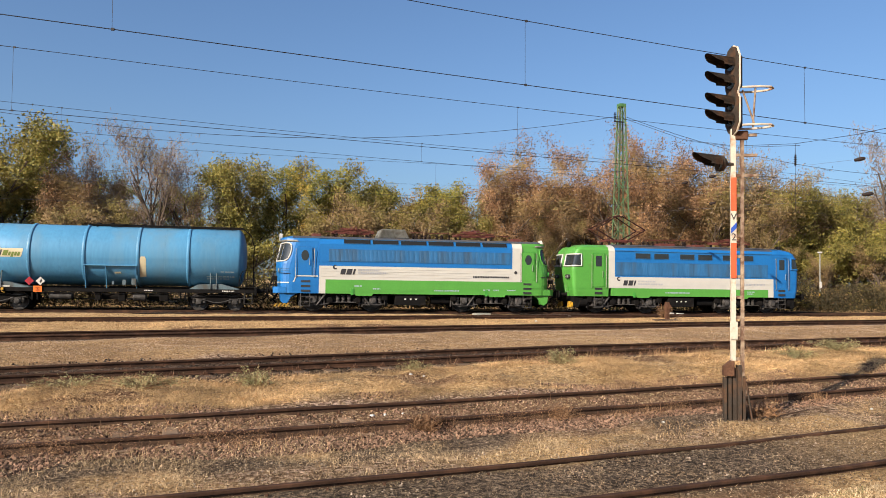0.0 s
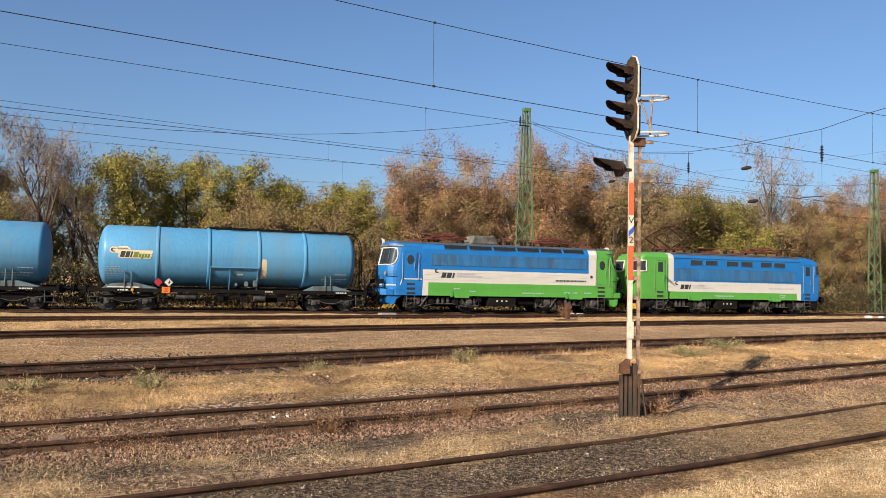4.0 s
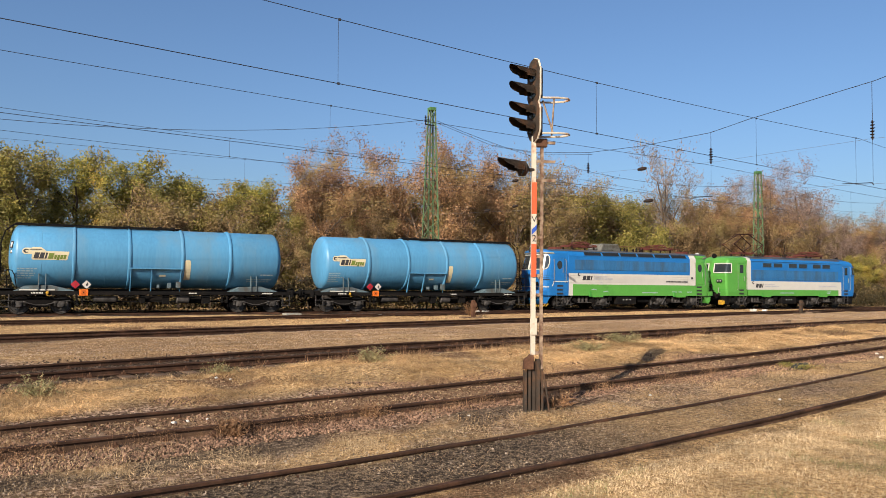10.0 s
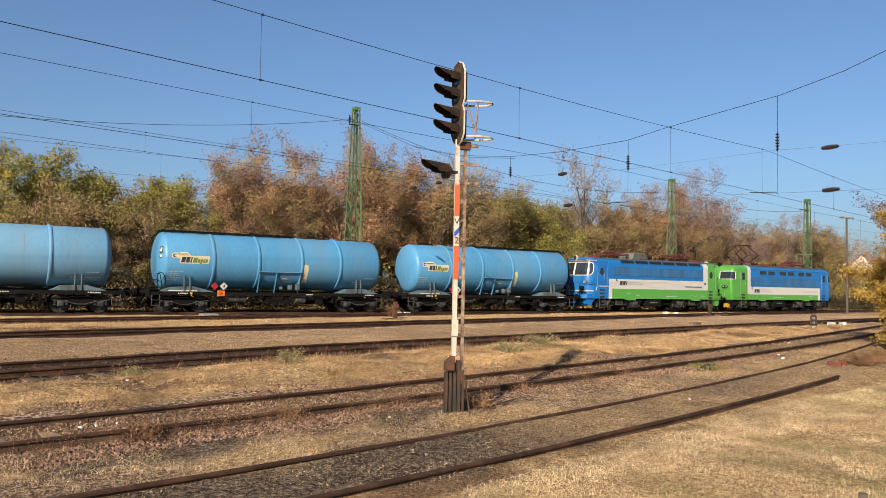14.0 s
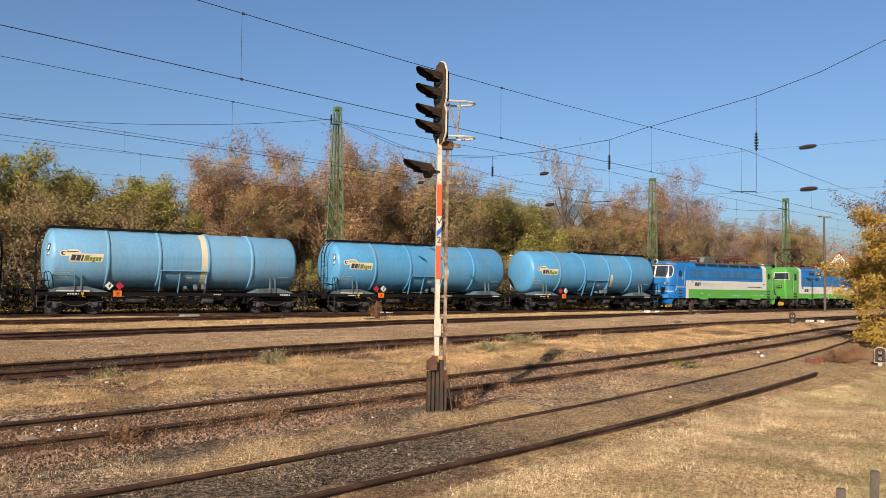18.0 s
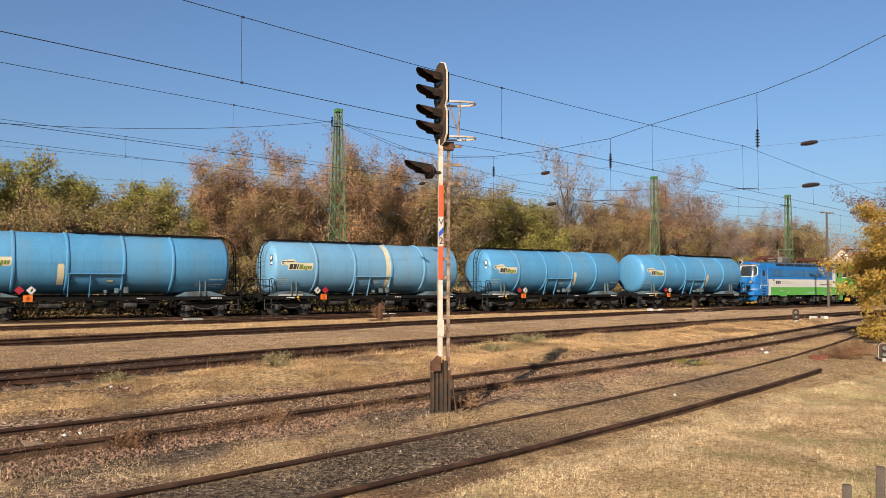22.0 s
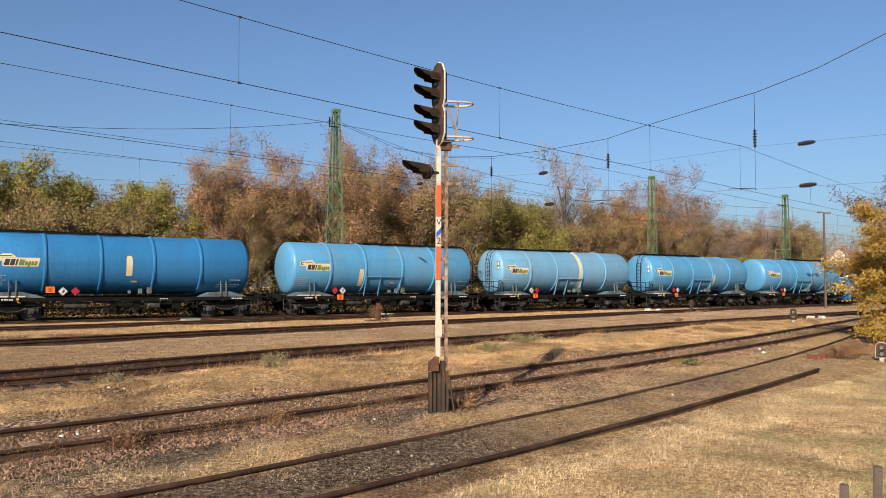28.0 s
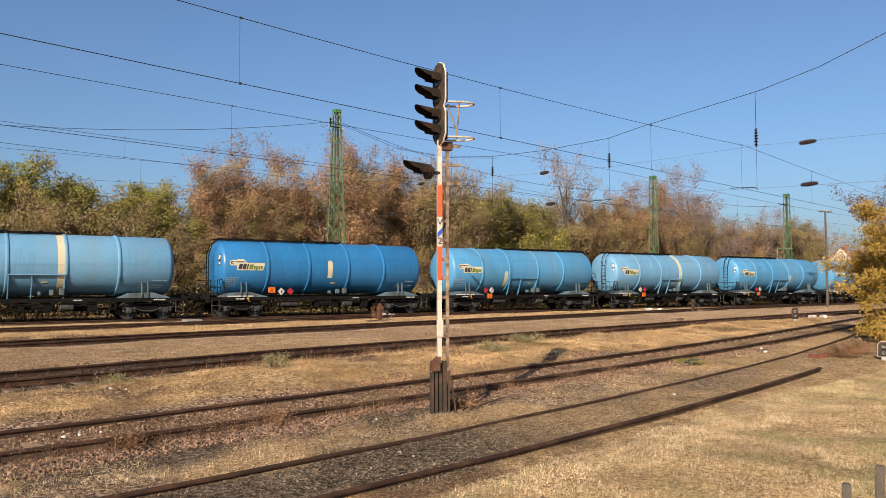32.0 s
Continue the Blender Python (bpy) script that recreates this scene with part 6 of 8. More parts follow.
CAM_Z = 2.3
lattice_mast("tall green lattice mast behind the train", 22.7, 46.0, CAM_Z + 11.87, 1.15, 0.42)
lattice_mast("green lattice mast beside the wood", 54.1, 46.0, CAM_Z + 9.95, 0.78, 0.44)
mast = lattice_mast("green lattice mast further along the line", 75.0, 46.0, CAM_Z + 9.75, 0.78, 0.46)
# low bracket frame and feeder arm of that mast
part("bracket", path_tube(B(), [(0.4, -0.3, 5.72), (-2.35, -0.3, 5.66), (-2.35, -0.3, 4.2)], 0.05), M_MAST, mast)
part("bracket", tube(B(), (-0.35, -0.3, 10.25), (-1.9, -0.3, 10.32), 0.05, 6), M_INSUL, mast)
lattice_mast("pale green lattice mast far along the line", 112.0, 66.0, CAM_Z + 9.5, 0.75, 0.45)
lattice_mast("green lattice mast near the grass", 22.7, 5.6, CAM_Z + 11.4, 1.1, 0.42, 0.1)


def rod_insulator(bm, a, b, r=0.07, n=6):
    """A ribbed rod between two points."""
    a, b = Vector(a), Vector(b)
    tube(bm, a, b, r * 0.3, 8)
    d = (b - a).normalized()
    for k in range(n):
        p = a.lerp(b, (k + 0.7) / (n + 0.4))
        rr = r * (0.7 + 0.3 * math.sin(math.pi * (k + 0.5) / n))
        tube(bm, p - d * 0.014, p + d * 0.016, rr, 10, rr * 0.6)


def wire(name, pts, r, label):
    bm = B()
    path_tube(bm, [Vector(p) for p in pts], r, 5)
    return tagged(part(name, bm, M_WIRE), label, "overhead wire", "overhead wires")


def sag(a, b, drop, n=16):
    a, b = Vector(a), Vector(b)
    return [a.lerp(b, k / n) + Vector((0, 0, -drop * 4 * (k / n) * (1 - k / n))) for k in range(n + 1)]


def overhead_line(f, z_contact, z_sup, span, x_sup, x0, x1, sag_m, drops):
    """A contact wire with its carrier wire and droppers along one track."""
    line = thing("overhead_line", "thin dark contact wire hung from a sagging carrier wire", "overhead wire", group="overhead wires")

    def carrier(x):
        k = ((x - x_sup) / span) % 1.0
        return z_sup - sag_m * 4 * k * (1 - k)
    xs = np.arange(x0, x1 + 0.1, 2.5)
    bm = B()
    path_tube(bm, [(x, float(f(x)), z_contact) for x in np.arange(x0, x1 + 0.1, 8.0)], 0.0065, 5)
    part("contact_wire", bm, M_WIRE, line)
    bm = B()
    path_tube(bm, [(x, float(f(x)), carrier(x)) for x in xs], 0.0065, 5)
    part("carrier_wire", bm, M_WIRE, line)
    for x in drops:
        if x0 < x < x1:
            bm = B()
            tube(bm, (x, float(f(x)), z_contact), (x - 0.01, float(f(x)), carrier(x)), 0.0035, 4)
            for z in (z_contact, carrier(x)):
                box(bm, x - 0.012, x + 0.03, float(f(x)) - 0.01, float(f(x)) + 0.01, z - 0.018, z + 0.018)
            part("dropper", bm, M_WIRE, line)
    return line


HX = 22.7
overhead_line(lambda x: 11.0 + 0.190 * x, CAM_Z + 3.24, CAM_Z + 4.70, 36, HX, -30, 130, 0.40, [4.1, 10.33, 16.6, 22.3, 28.5, 36, 44, -2, -9, -16, 52, 60])
overhead_line(lambda x: 17.7 + 0.171 * x, CAM_Z + 3.32, CAM_Z + 4.72, 36, HX, -40, 140, 0.16, [-5, 6.35, 14, 20, 27, 34, 41, 48, -12, 56, 64])
overhead_line(lambda x: 26.0 + 0.20 * x, CAM_Z + 4.35, CAM_Z + 5.3, 40, HX, -46, 150, 0.30, [-6, 5.5, 14, 24, 32, 40, 48, 58, 68])
overhead_line(lambda x: 36.1 + 0.03 * x, CAM_Z + 4.15, CAM_Z + 6.0, 40, HX, -50, 170, 0.25, [-12, -2, 8.1, 18, 28, 38, 48, 58, 70])
overhead_line(lambda x: TRAIN_Y + 0 * x, CAM_Z + 3.9, CAM_Z + 5.9, 44, HX, -50, 190, 0.4, [-14, -4, 6, 16, 28, 38, 48, 58, 70])


def head_span():
    s = thing("head_span", "sagging cross-span ropes with brown insulators over the tracks", "overhead wire", group="overhead wires")
    pts = [(45.8, 10.9), (42.0, 9.5), (38.35, 8.15), (33.62, 6.98), (29.11, 6.31), (25.4, 6.05), (21.54, 5.97), (19.7, 6.15), (14.85, 6.46), (12.75, 6.77), (10.76, 7.28), (8.2, 8.4), (5.8, 9.8)]
    bm = B()
    path_tube(bm, [(HX, y, CAM_Z + z) for y, z in pts], 0.011, 5)
    path_tube(bm, [(HX + 0.25, y, CAM_Z + z - 0.06) for y, z in pts[:5]], 0.010, 5)
    part("carrier_rope", bm, M_WIRE, s)
    for zs in ([(45.8, 6.3), (29.12, 5.30), (21.46, 4.80), (14.97, 4.66), (10.84, 4.38), (5.8, 4.2)], [(45.8, 4.6), (29.1, 3.7), (24.98, 3.62), (18.67, 3.46), (14.96, 3.24), (10.88, 3.02), (5.8, 2.9)]):
        bm = B()
        path_tube(bm, [(HX, y, CAM_Z + z) for y, z in zs], 0.0045, 5)
        part("cross_rope", bm, M_ROPE, s, "thin pale steel rope")
    for y, z0, z1 in ((29.11, 6.28, 5.32), (21.5, 5.95, 4.75), (14.95, 6.44, 4.62)):
        bm = B()
        zi = z1 + (0.62 if y < 28 else 0.5)
        tube(bm, (HX, y, CAM_Z + z0), (HX, y, CAM_Z + zi), 0.009, 5)
        rod_insulator(bm, (HX, y, CAM_Z + zi), (HX, y, CAM_Z + z1), 0.078 if y < 20 else 0.085)
        part("insulator", bm, M_INSUL, s)
        bm = B()
        tube(bm, (HX, y, CAM_Z + z1), (HX, y, CAM_Z + 3.3), 0.005, 4)
        part("hanger", bm, M_WIRE, s)
    for y, z in ((13.17, 4.5), (25.37, 5.05), (13.15, 3.18), (24.98, 3.63), (35.5, 4.3), (38.5, 4.3), (35.5, 5.7), (38.2, 5.7)):
        bm = B()
        rod_insulator(bm, (HX, y + 0.28, CAM_Z + z), (HX, y - 0.28, CAM_Z + z), 0.085, 7)
        part("insulator", bm, M_INSUL, s)
    bm = B()
    path_tube(bm, [(HX + 0.1, 15.0, CAM_Z + 3.22), (HX + 0.15, 15.08, CAM_Z + 3.30), (HX + 0.6, 16.4, CAM_Z + 3.44)], 0.013)
    part("steady_arm", bm, M_WIRE, s)
    bm = B()
    path_tube(bm, [(HX + 0.1, 21.5, CAM_Z + 3.5), (HX + 0.6, 23.0, CAM_Z + 3.62)], 0.017)
    part("steady_arm", bm, M_WIRE, s)


head_span()
# feeder along the masts
wire("feeder_wire", sag((-27.5, 45.6, CAM_Z + 10.95), (22.3, 45.6, CAM_Z + 10.95), 2.66, 24), 0.014, "dark feeder wire between the lattice masts")
wire("feeder_wire", sag((22.9, 45.6, CAM_Z + 10.92), (53.6, 45.6, CAM_Z + 8.75), 1.6), 0.014, "dark feeder wire between the lattice masts")
wire("feeder_wire", sag((53.6, 45.6, CAM_Z + 8.75), (74.5, 45.6, CAM_Z + 8.5), 0.7), 0.014, "dark feeder wire between the lattice masts")
bm = B()
rod_insulator(bm, (22.05, 45.6, CAM_Z + 11.2), (22.05, 45.6, CAM_Z + 10.6), 0.1)
box(bm, 22.0, 22.7, 45.57, 45.63, CAM_Z + 10.55, CAM_Z + 10.62)
tagged(part("feeder_insulator", bm, M_INSUL), "brown insulator on the tall mast's bracket", "insulator")

# ---- trees and scrub ----
def leaf_cloud(rng, centres, radius, count, size, flat=0.95, outward=0.0, gaps=0.0):
    """Small leaf triangles scattered round twig points, in clumps where gaps is set."""
    if gaps:
        h = hash_noise(centres[:, 0] + 0.6 * centres[:, 2], centres[:, 1] - 0.7 * centres[:, 2], 0.9, 77)
        kept = centres[h > gaps]
        centres = kept if len(kept) > 20 else centres
    idx = rng.integers(0, len(centres), count)
    p = centres[idx] + np.clip(rng.normal(0, 1, (count, 3)), -1.5, 1.5) * (radius * rng.uniform(0.4, 1.35, (count, 1))) * np.array([1, 1, 0.8])
    # leaves turn outward and up, with much scatter
    out = p * np.array([1, 1, 0])
    face = rng.normal(0, 0.75, (count, 3)) + outward * out / (np.linalg.norm(out, axis=1)[:, None] + 1e-6) + np.array([0, 0, 0.45])
    u = np.cross(face, rng.normal(0, 1, (count, 3)))
    u /= np.linalg.norm(u, axis=1)[:, None] + 1e-9
    v = np.cross(u, face)
    v /= np.linalg.norm(v, axis=1)[:, None] + 1e-9
    s = size * rng.uniform(0.6, 1.4, (count, 1))
    u, v = u * s, v * s * flat
    verts = np.stack([p - u, p + v, p + u], 1).reshape(-1, 3)
    return verts, np.arange(count * 3).reshape(-1, 3)


def limbs(rng, height, spread, levels=4, base=0.16, lean=0.06, start=0.18, rise=0.05):
    """Branch segments (a, b, ra, rb) and twig points of a tree."""
    segs, tips = [], []

    def grow(p, d, length, r, depth):
        n = 3
        for k in range(n):
            d = d + rng.normal(0, 0.13, 3)
            d[2] += rise if depth else 0.05
            d = d / np.linalg.norm(d)
            q = p + d * length / n
            r2 = r * (0.86 if depth else 0.9)
            segs.append((p, q, r, r2))
            p, r = q, r2
            if depth < levels:
                for _ in range(2 if depth == 0 else rng.integers(1, 3)):
                    if depth == 0 and p[2] < height * start:
                        continue
                    a = rng.uniform(0, 2 * math.pi)
                    side = np.array([math.cos(a), math.sin(a), rng.uniform(0.2, 0.9)])
                    e = d * 0.55 + side * spread
                    grow(p, e / np.linalg.norm(e), length * rng.uniform(0.45, 0.68), r * 0.6, depth + 1)
            if depth >= levels - 1:
                tips.append(p)
        tips.append(p)
    grow(np.zeros(3), np.array([rng.normal(0, lean), rng.normal(0, lean), 1.0]), height * 0.62, base, 0)
    return segs, np.array(tips)


def tubes_np(segs, sides=5):
    vs, fs = [], []
    for a, b, ra, rb in segs:
        d = b - a
        d = d / (np.linalg.norm(d) + 1e-9)
        u = np.cross(d, [0.3, 0.5, 0.8])
        u /= np.linalg.norm(u) + 1e-9
        w = np.cross(d, u)
        k = len(vs)
        for p, r in ((a, ra), (b, rb)):
            for i in range(sides):
                t = 2 * math.pi * i / sides
                vs.append(p + r * (math.cos(t) * u + math.sin(t) * w))
        for i in range(sides):
            j = (i + 1) % sides
            fs.append((k + i, k + j, k + sides + j, k + sides + i))
    return np.array(vs), np.array(fs)


def tree(name, label, seed, height, spread, mat, leaves, leaf, radius, levels=4, base=0.16, twigs=450, rise=0.05, wood=None, group="trees of the wood", gaps=0.3):
    rng = np.random.default_rng(seed)
    segs, tips = limbs(rng, height, spread, levels, base, rise=rise)
    k = height / max(tips[:, 2].max(), 1e-3)
    segs = [(a * k, b * k, ra, rb) for a, b, ra, rb in segs]
    tips = tips * k
    t = thing(name, label, "tree", group=group)
    v, f = tubes_np([s for s in segs if s[2] > 0.03], 6)
    part_np("trunk", v, f, M_BARK, t)
    thin = [s for s in segs if s[2] <= 0.03]
    thin = thin[:: max(1, round(len(thin) / twigs))]
    if thin:
        v, f = tubes_np([(a, b, max(ra, 0.014), max(rb, 0.010)) for a, b, ra, rb in thin], 3)
        tagged(part_np("twig_mass", v, f, wood or L_TWIG, t), kind="stuff")
    if leaves:
        high = tips[tips[:, 2] > height * 0.12]
        v, f = leaf_cloud(rng, high, radius, leaves, leaf, outward=0.45, gaps=gaps)
        v[:, 2] = np.maximum(v[:, 2], 0.05)
        tagged(part_np("crown", v, f, mat, t), kind="stuff")
    return t


GZ = 0.5
PROTOS = [
    tree("broadleaf_tree", "broadleaf tree turning yellow-green", 1, 8.6, 0.9, L_GREEN, 25000, 0.068, 0.27),
    tree("broadleaf_tree", "olive-green broadleaf tree with a full crown", 2, 8.2, 1.0, L_OLIVE, 25000, 0.068, 0.27),
    tree("broadleaf_tree", "russet autumn tree with thinning leaves", 3, 12.0, 0.85, L_BROWN, 22000, 0.063, 0.32, gaps=0.25, rise=0.12),
    tree("broadleaf_tree", "tall russet autumn tree", 4, 12.5, 0.75, L_BROWN, 22000, 0.063, 0.33, gaps=0.25, rise=0.12),
    tree("broadleaf_tree", "tan autumn tree with sparse leaves", 5, 11.0, 0.8, L_TAN, 18000, 0.063, 0.32, rise=0.12),
    tree("bare_tree", "nearly bare tree with fine grey twigs", 6, 11.5, 0.62, L_TAN, 2200, 0.045, 0.2, 5, twigs=3400, rise=0.16),
    tree("broadleaf_tree", "bushy brown-green young tree", 7, 6.5, 1.0, L_OLIVE, 11000, 0.064, 0.26),
    tree("broadleaf_tree", "bushy tan young tree", 8, 6.8, 1.0, L_TAN, 11000, 0.063, 0.25),
    tree("bare_tree", "slender upright tree with its last russet leaves", 9, 11.5, 0.5, L_BROWN, 6500, 0.046, 0.18, 5, twigs=3000, rise=0.2),
    tree("bare_tree", "leafless tree with a dense purple-brown dome of twigs", 10, 11.0, 0.85, L_PURPLE, 16000, 0.044, 0.24, 5, twigs=3600, rise=0.1, wood=L_PURPLE),
]
USED = set()


def plant(kind, x, y, scale, turn):
    m = Matrix.Translation((x, y, GZ)) @ Matrix.Rotation(turn, 4, "Z")
    c = copy_thing(PROTOS[kind], m) if kind in USED else PROTOS[kind]
    USED.add(kind)
    c.matrix_basis = m @ Matrix.Scale(scale * 1.07, 4)
    return c


rnd = random.Random(21)
FRONT = [(-34, 1, 1.1), (-28, 0, 1.15), (-24, 2, 1.0), (-19.5, 0, 1.25), (-14.6, 1, 1.30), (-13.2, 2, 0.72), (-12.4, 2, 0.76), (-10.3, 8, 1.12), (-8.1, 5, 1.0), (-6.0, 5, 0.98), (-9.3, 8, 0.85), (-3.2, 5, 0.85), (-1.5, 1, 1.12), (1.5, 0, 1.1), (5, 0, 1.02), (8, 1, 1.0), (11, 0, 0.98), (13.5, 6, 1.1), (16.5, 3, 0.9), (19, 2, 1.05), (22, 3, 1.0), (25, 7, 1.3), (28, 2, 1.1), (31, 3, 1.02), (34, 4, 1.1), (39.7, 5, 1.15), (40.5, 1, 1.15), (42.2, 6, 1.2), (44, 1, 1.18), (47, 5, 0.95), (50.5, 4, 0.92), (50.9, 5, 1.25), (54, 7, 1.2), (58, 9, 0.95), (61.6, 9, 1.15), (66, 9, 1.1), (68.6, 9, 1.42), (73, 3, 0.9), (77, 9, 0.85), (81, 2, 0.80), (85.5, 9, 1.0), (89, 7, 1.1), (94, 4, 0.85), (69.0, 0, 0.70), (36.2, 7, 1.3), (41.5, 6, 1.4), (45.6, 7, 1.3), (-12.3, 7, 1.15), (97.5, 5, 0.85), (100.5, 5, 0.75), (102.5, 7, 0.8), (26.4, 3, 1.05), (29.8, 2, 1.06), (36.5, 5, 1.02), (52.6, 8, 0.9), (57.5, 4, 0.8), (60.5, 2, 0.88), (73.3, 8, 1.05), (33.6, 3, 0.98), (35.4, 2, 1.0), (37.8, 8, 1.0), (39.4, 4, 1.0), (46.6, 1, 1.12), (55.6, 4, 0.95), (59.6, 3, 0.93), (63.6, 3, 0.95), (79.0, 4, 0.9), (87.0, 7, 1.4), (57.0, 2, 0.92), (64.6, 3, 0.98), (70.6, 2, 0.98), (76.0, 9, 0.95), (12.6, 1, 0.88), (15.0, 1, 0.82), (-4.7, 5, 0.98), (-3.6, 8, 0.80)]
for x, kind, sc in FRONT:
    plant(kind, x + rnd.uniform(-0.6, 0.6), 54 + rnd.uniform(-1.5, 2.0) + max(0, x - 40) * 0.03, sc * rnd.uniform(0.95, 1.04), rnd.uniform(0, 6.28))
for k in range(32):
    x = -36 + k * 4.9 + rnd.uniform(-1, 1)
    kind = rnd.choice((0, 1, 6) if x < 12 else (7, 6, 2, 3))
    if x > 104:
        continue
    if 18 < x < 100:
        plant(7, x + 2.2, 59.5 + rnd.uniform(-1, 1), rnd.uniform(1.25, 1.45), rnd.uniform(0, 6.28))
    plant(kind, x, 61 + rnd.uniform(-1.5, 3), rnd.uniform(0.9, 1.1) * (1.38 if kind > 5 else 0.82 if kind > 1 else 1.05), rnd.uniform(0, 6.28))
for x, sc in ((3.2, 0.95), (5.6, 1.02), (7.4, 1.08), (9.2, 1.0), (11.2, 0.92), (12.8, 0.8), (-8.6, 0.95), (-11.2, 0.9)):
    plant(7, x, 50.9 + rnd.uniform(-0.5, 0.5), sc, rnd.uniform(0, 6.28))
for k in range(26):
    x = -36 + k * 5.6 + rnd.uniform(-1.5, 1.5)
    if x > 90:
        continue
    plant(rnd.choice((7, 7, 6) if x < 14 else (7, 4, 7, 6)), x, 50.8 + rnd.uniform(-0.8, 1.0), rnd.uniform(0.55, 0.85), rnd.uniform(0, 6.28))


def scrub(name, label, x0, x1, y0, y1, h, count, mat, seed, size=0.12):
    """Undergrowth: leaf and stem pieces with an uneven top."""
    rng = np.random.default_rng(seed)
    x, y = rng.uniform(x0, x1, count), rng.uniform(y0, y1, count)
    top = h * (0.45 + 0.9 * hash_noise(x, y * 0 + seed, 2.2, seed)) * (0.7 + 0.5 * hash_noise(x, y, 0.9, seed + 1))
    z = 0.5 + rng.uniform(0, 1, count) ** 0.8 * top
    v, f = leaf_cloud(rng, np.stack([x, y, z], 1), 0.12, count, size)
    v[:, 2] = np.maximum(v[:, 2], 0.45)
    return tagged(part_np(name, v, f, mat), label, "undergrowth", kind="stuff")


scrub("undergrowth", "tangled brown and tan undergrowth below the trees", -45, 130, 48.6, 51, 2.4, 48000, L_TAN, 31, 0.065)
scrub("undergrowth", "olive undergrowth below the trees", -45, 130, 49.5, 53, 3.2, 40000, L_OLIVE, 32, 0.075)
# dark-coloured screen: the train's shade below the wagons is in its leaves
scrub("undergrowth", "low bramble behind the train, coloured dark for the train's shade", -45, 120, 45.5, 47.6, 2.1, 190000, L_BRAMBLE_SHADE, 35, 0.065)
scrub("undergrowth", "dark dense undergrowth inside the wood", -60, 150, 57, 60, 6.0, 60000, L_OLIVE, 33, 0.12)
scrub("undergrowth", "dense brown thicket at the back of the wood", -70, 170, 66, 70, 7.0, 120000, L_TAN, 34, 0.12)
scrub("undergrowth", "russet bushes before the far houses", 128, 176, 76, 82, 9.5, 30000, L_BROWN, 36, 0.13)


for kind, x, y, sc in ((0, 80.8, 51.0, 0.46), (0, 87.4, 51.6, 0.50), (0, 63.8, 51.2, 0.40), (0, 75.7, 51.3, 0.56), (0, 73.9, 51.6, 0.48), (1, 82.5, 51.4, 0.55)):
    plant(kind, x, y, sc, x)


# ---- grasses ----
def blades(name, label, xy, length, mat, seed, width=0.006, rise=0.45, sink=0.01, comb=0.75):
    """Grass strands: slivers, combed the same way within a tuft, that lie, lean or stand by the spread of their rise."""
    rng = np.random.default_rng(seed)
    n = len(xy)
    z = ground_z(xy[:, 0], xy[:, 1]) - sink + rng.uniform(0, 0.35, n) * length * min(rise, 0.6)
    a = 4 * math.pi * hash_noise(xy[:, 0], xy[:, 1], 0.55, 140 + seed) + rng.normal(0, comb, n)
    e = np.clip(np.abs(rng.normal(0, rise, n)), 0.03, 1.5)
    ll = length * rng.uniform(0.5, 1.6, n) * (0.75 + 0.5 * hash_noise(xy[:, 0], xy[:, 1], 0.9, 150 + seed))
    d = np.stack([np.cos(a) * np.cos(e), np.sin(a) * np.cos(e), np.sin(e)], 1) * ll[:, None]
    w = np.stack([-np.sin(a), np.cos(a), rng.normal(0, 0.5, n)], 1) * (width * rng.uniform(0.5, 1.5, n))[:, None]
    c = np.column_stack([xy, z])
    v = np.stack([c - w * 1.3, c + w * 1.3, c + d], 1).reshape(-1, 3)
    return tagged(part_np(name, v, np.arange(n * 3).reshape(-1, 3), mat), label, "grass", kind="stuff")


def scatter(seed, n, x0, x1, y0, y1, keep):
    rng = np.random.default_rng(seed)
    p = np.stack([rng.uniform(x0, x1, n), rng.uniform(y0, y1, n)], 1)
    return p[keep(p[:, 0], p[:, 1], rng.uniform(0, 1, n))]


def band(f, lo, hi, patch, thr):
    def keep(x, y, u):
        d = y - f(x)
        return (d > lo) & (d < hi) & (hash_noise(x, y, patch, 9) + 0.35 * (u - 0.5) > thr)
    return keep


def mid_strip(x, y, u):
    return (y > t3(x) + 1.5 - 0.6 * hash_noise(x, y, 1.5, 3)) & (y < t2(x) - 1.2 - 0.5 * hash_noise(x, y, 1.5, 4)) & (hash_noise(x, y, 1.6, 9) * 0.6 + 0.4 * hash_noise(x, y, 0.5, 10) + 0.3 * (u - 0.5) > 0.36 - 0.14 * np.clip((1.0 - x) / 3, 0, 1))


def lawn(x, y, u):
    return (y < t4(x) - 1.25 - 0.35 * hash_noise(x, y, 1.2, 8) + 0.35 * np.clip((x - 7) / 4, 0, 1) - 0.7 * np.clip((x - 14) / 4, 0, 1)) & (y > 0.43 * x - 0.5) & (hash_noise(x, y, 0.35, 12) * 0.5 + hash_noise(x, y, 1.6, 13) * 0.4 + 0.6 * u > 0.42)


def edge_band(x, y, u):
    d = y - t4(x)
    return (d > 0.95) & (d < 1.55 + 0.7 * hash_noise(x, y, 1.6, 27)) & (hash_noise(x, y, 0.9, 28) * 0.7 + 0.5 * u > 0.30 + 0.25 * (x > 7))


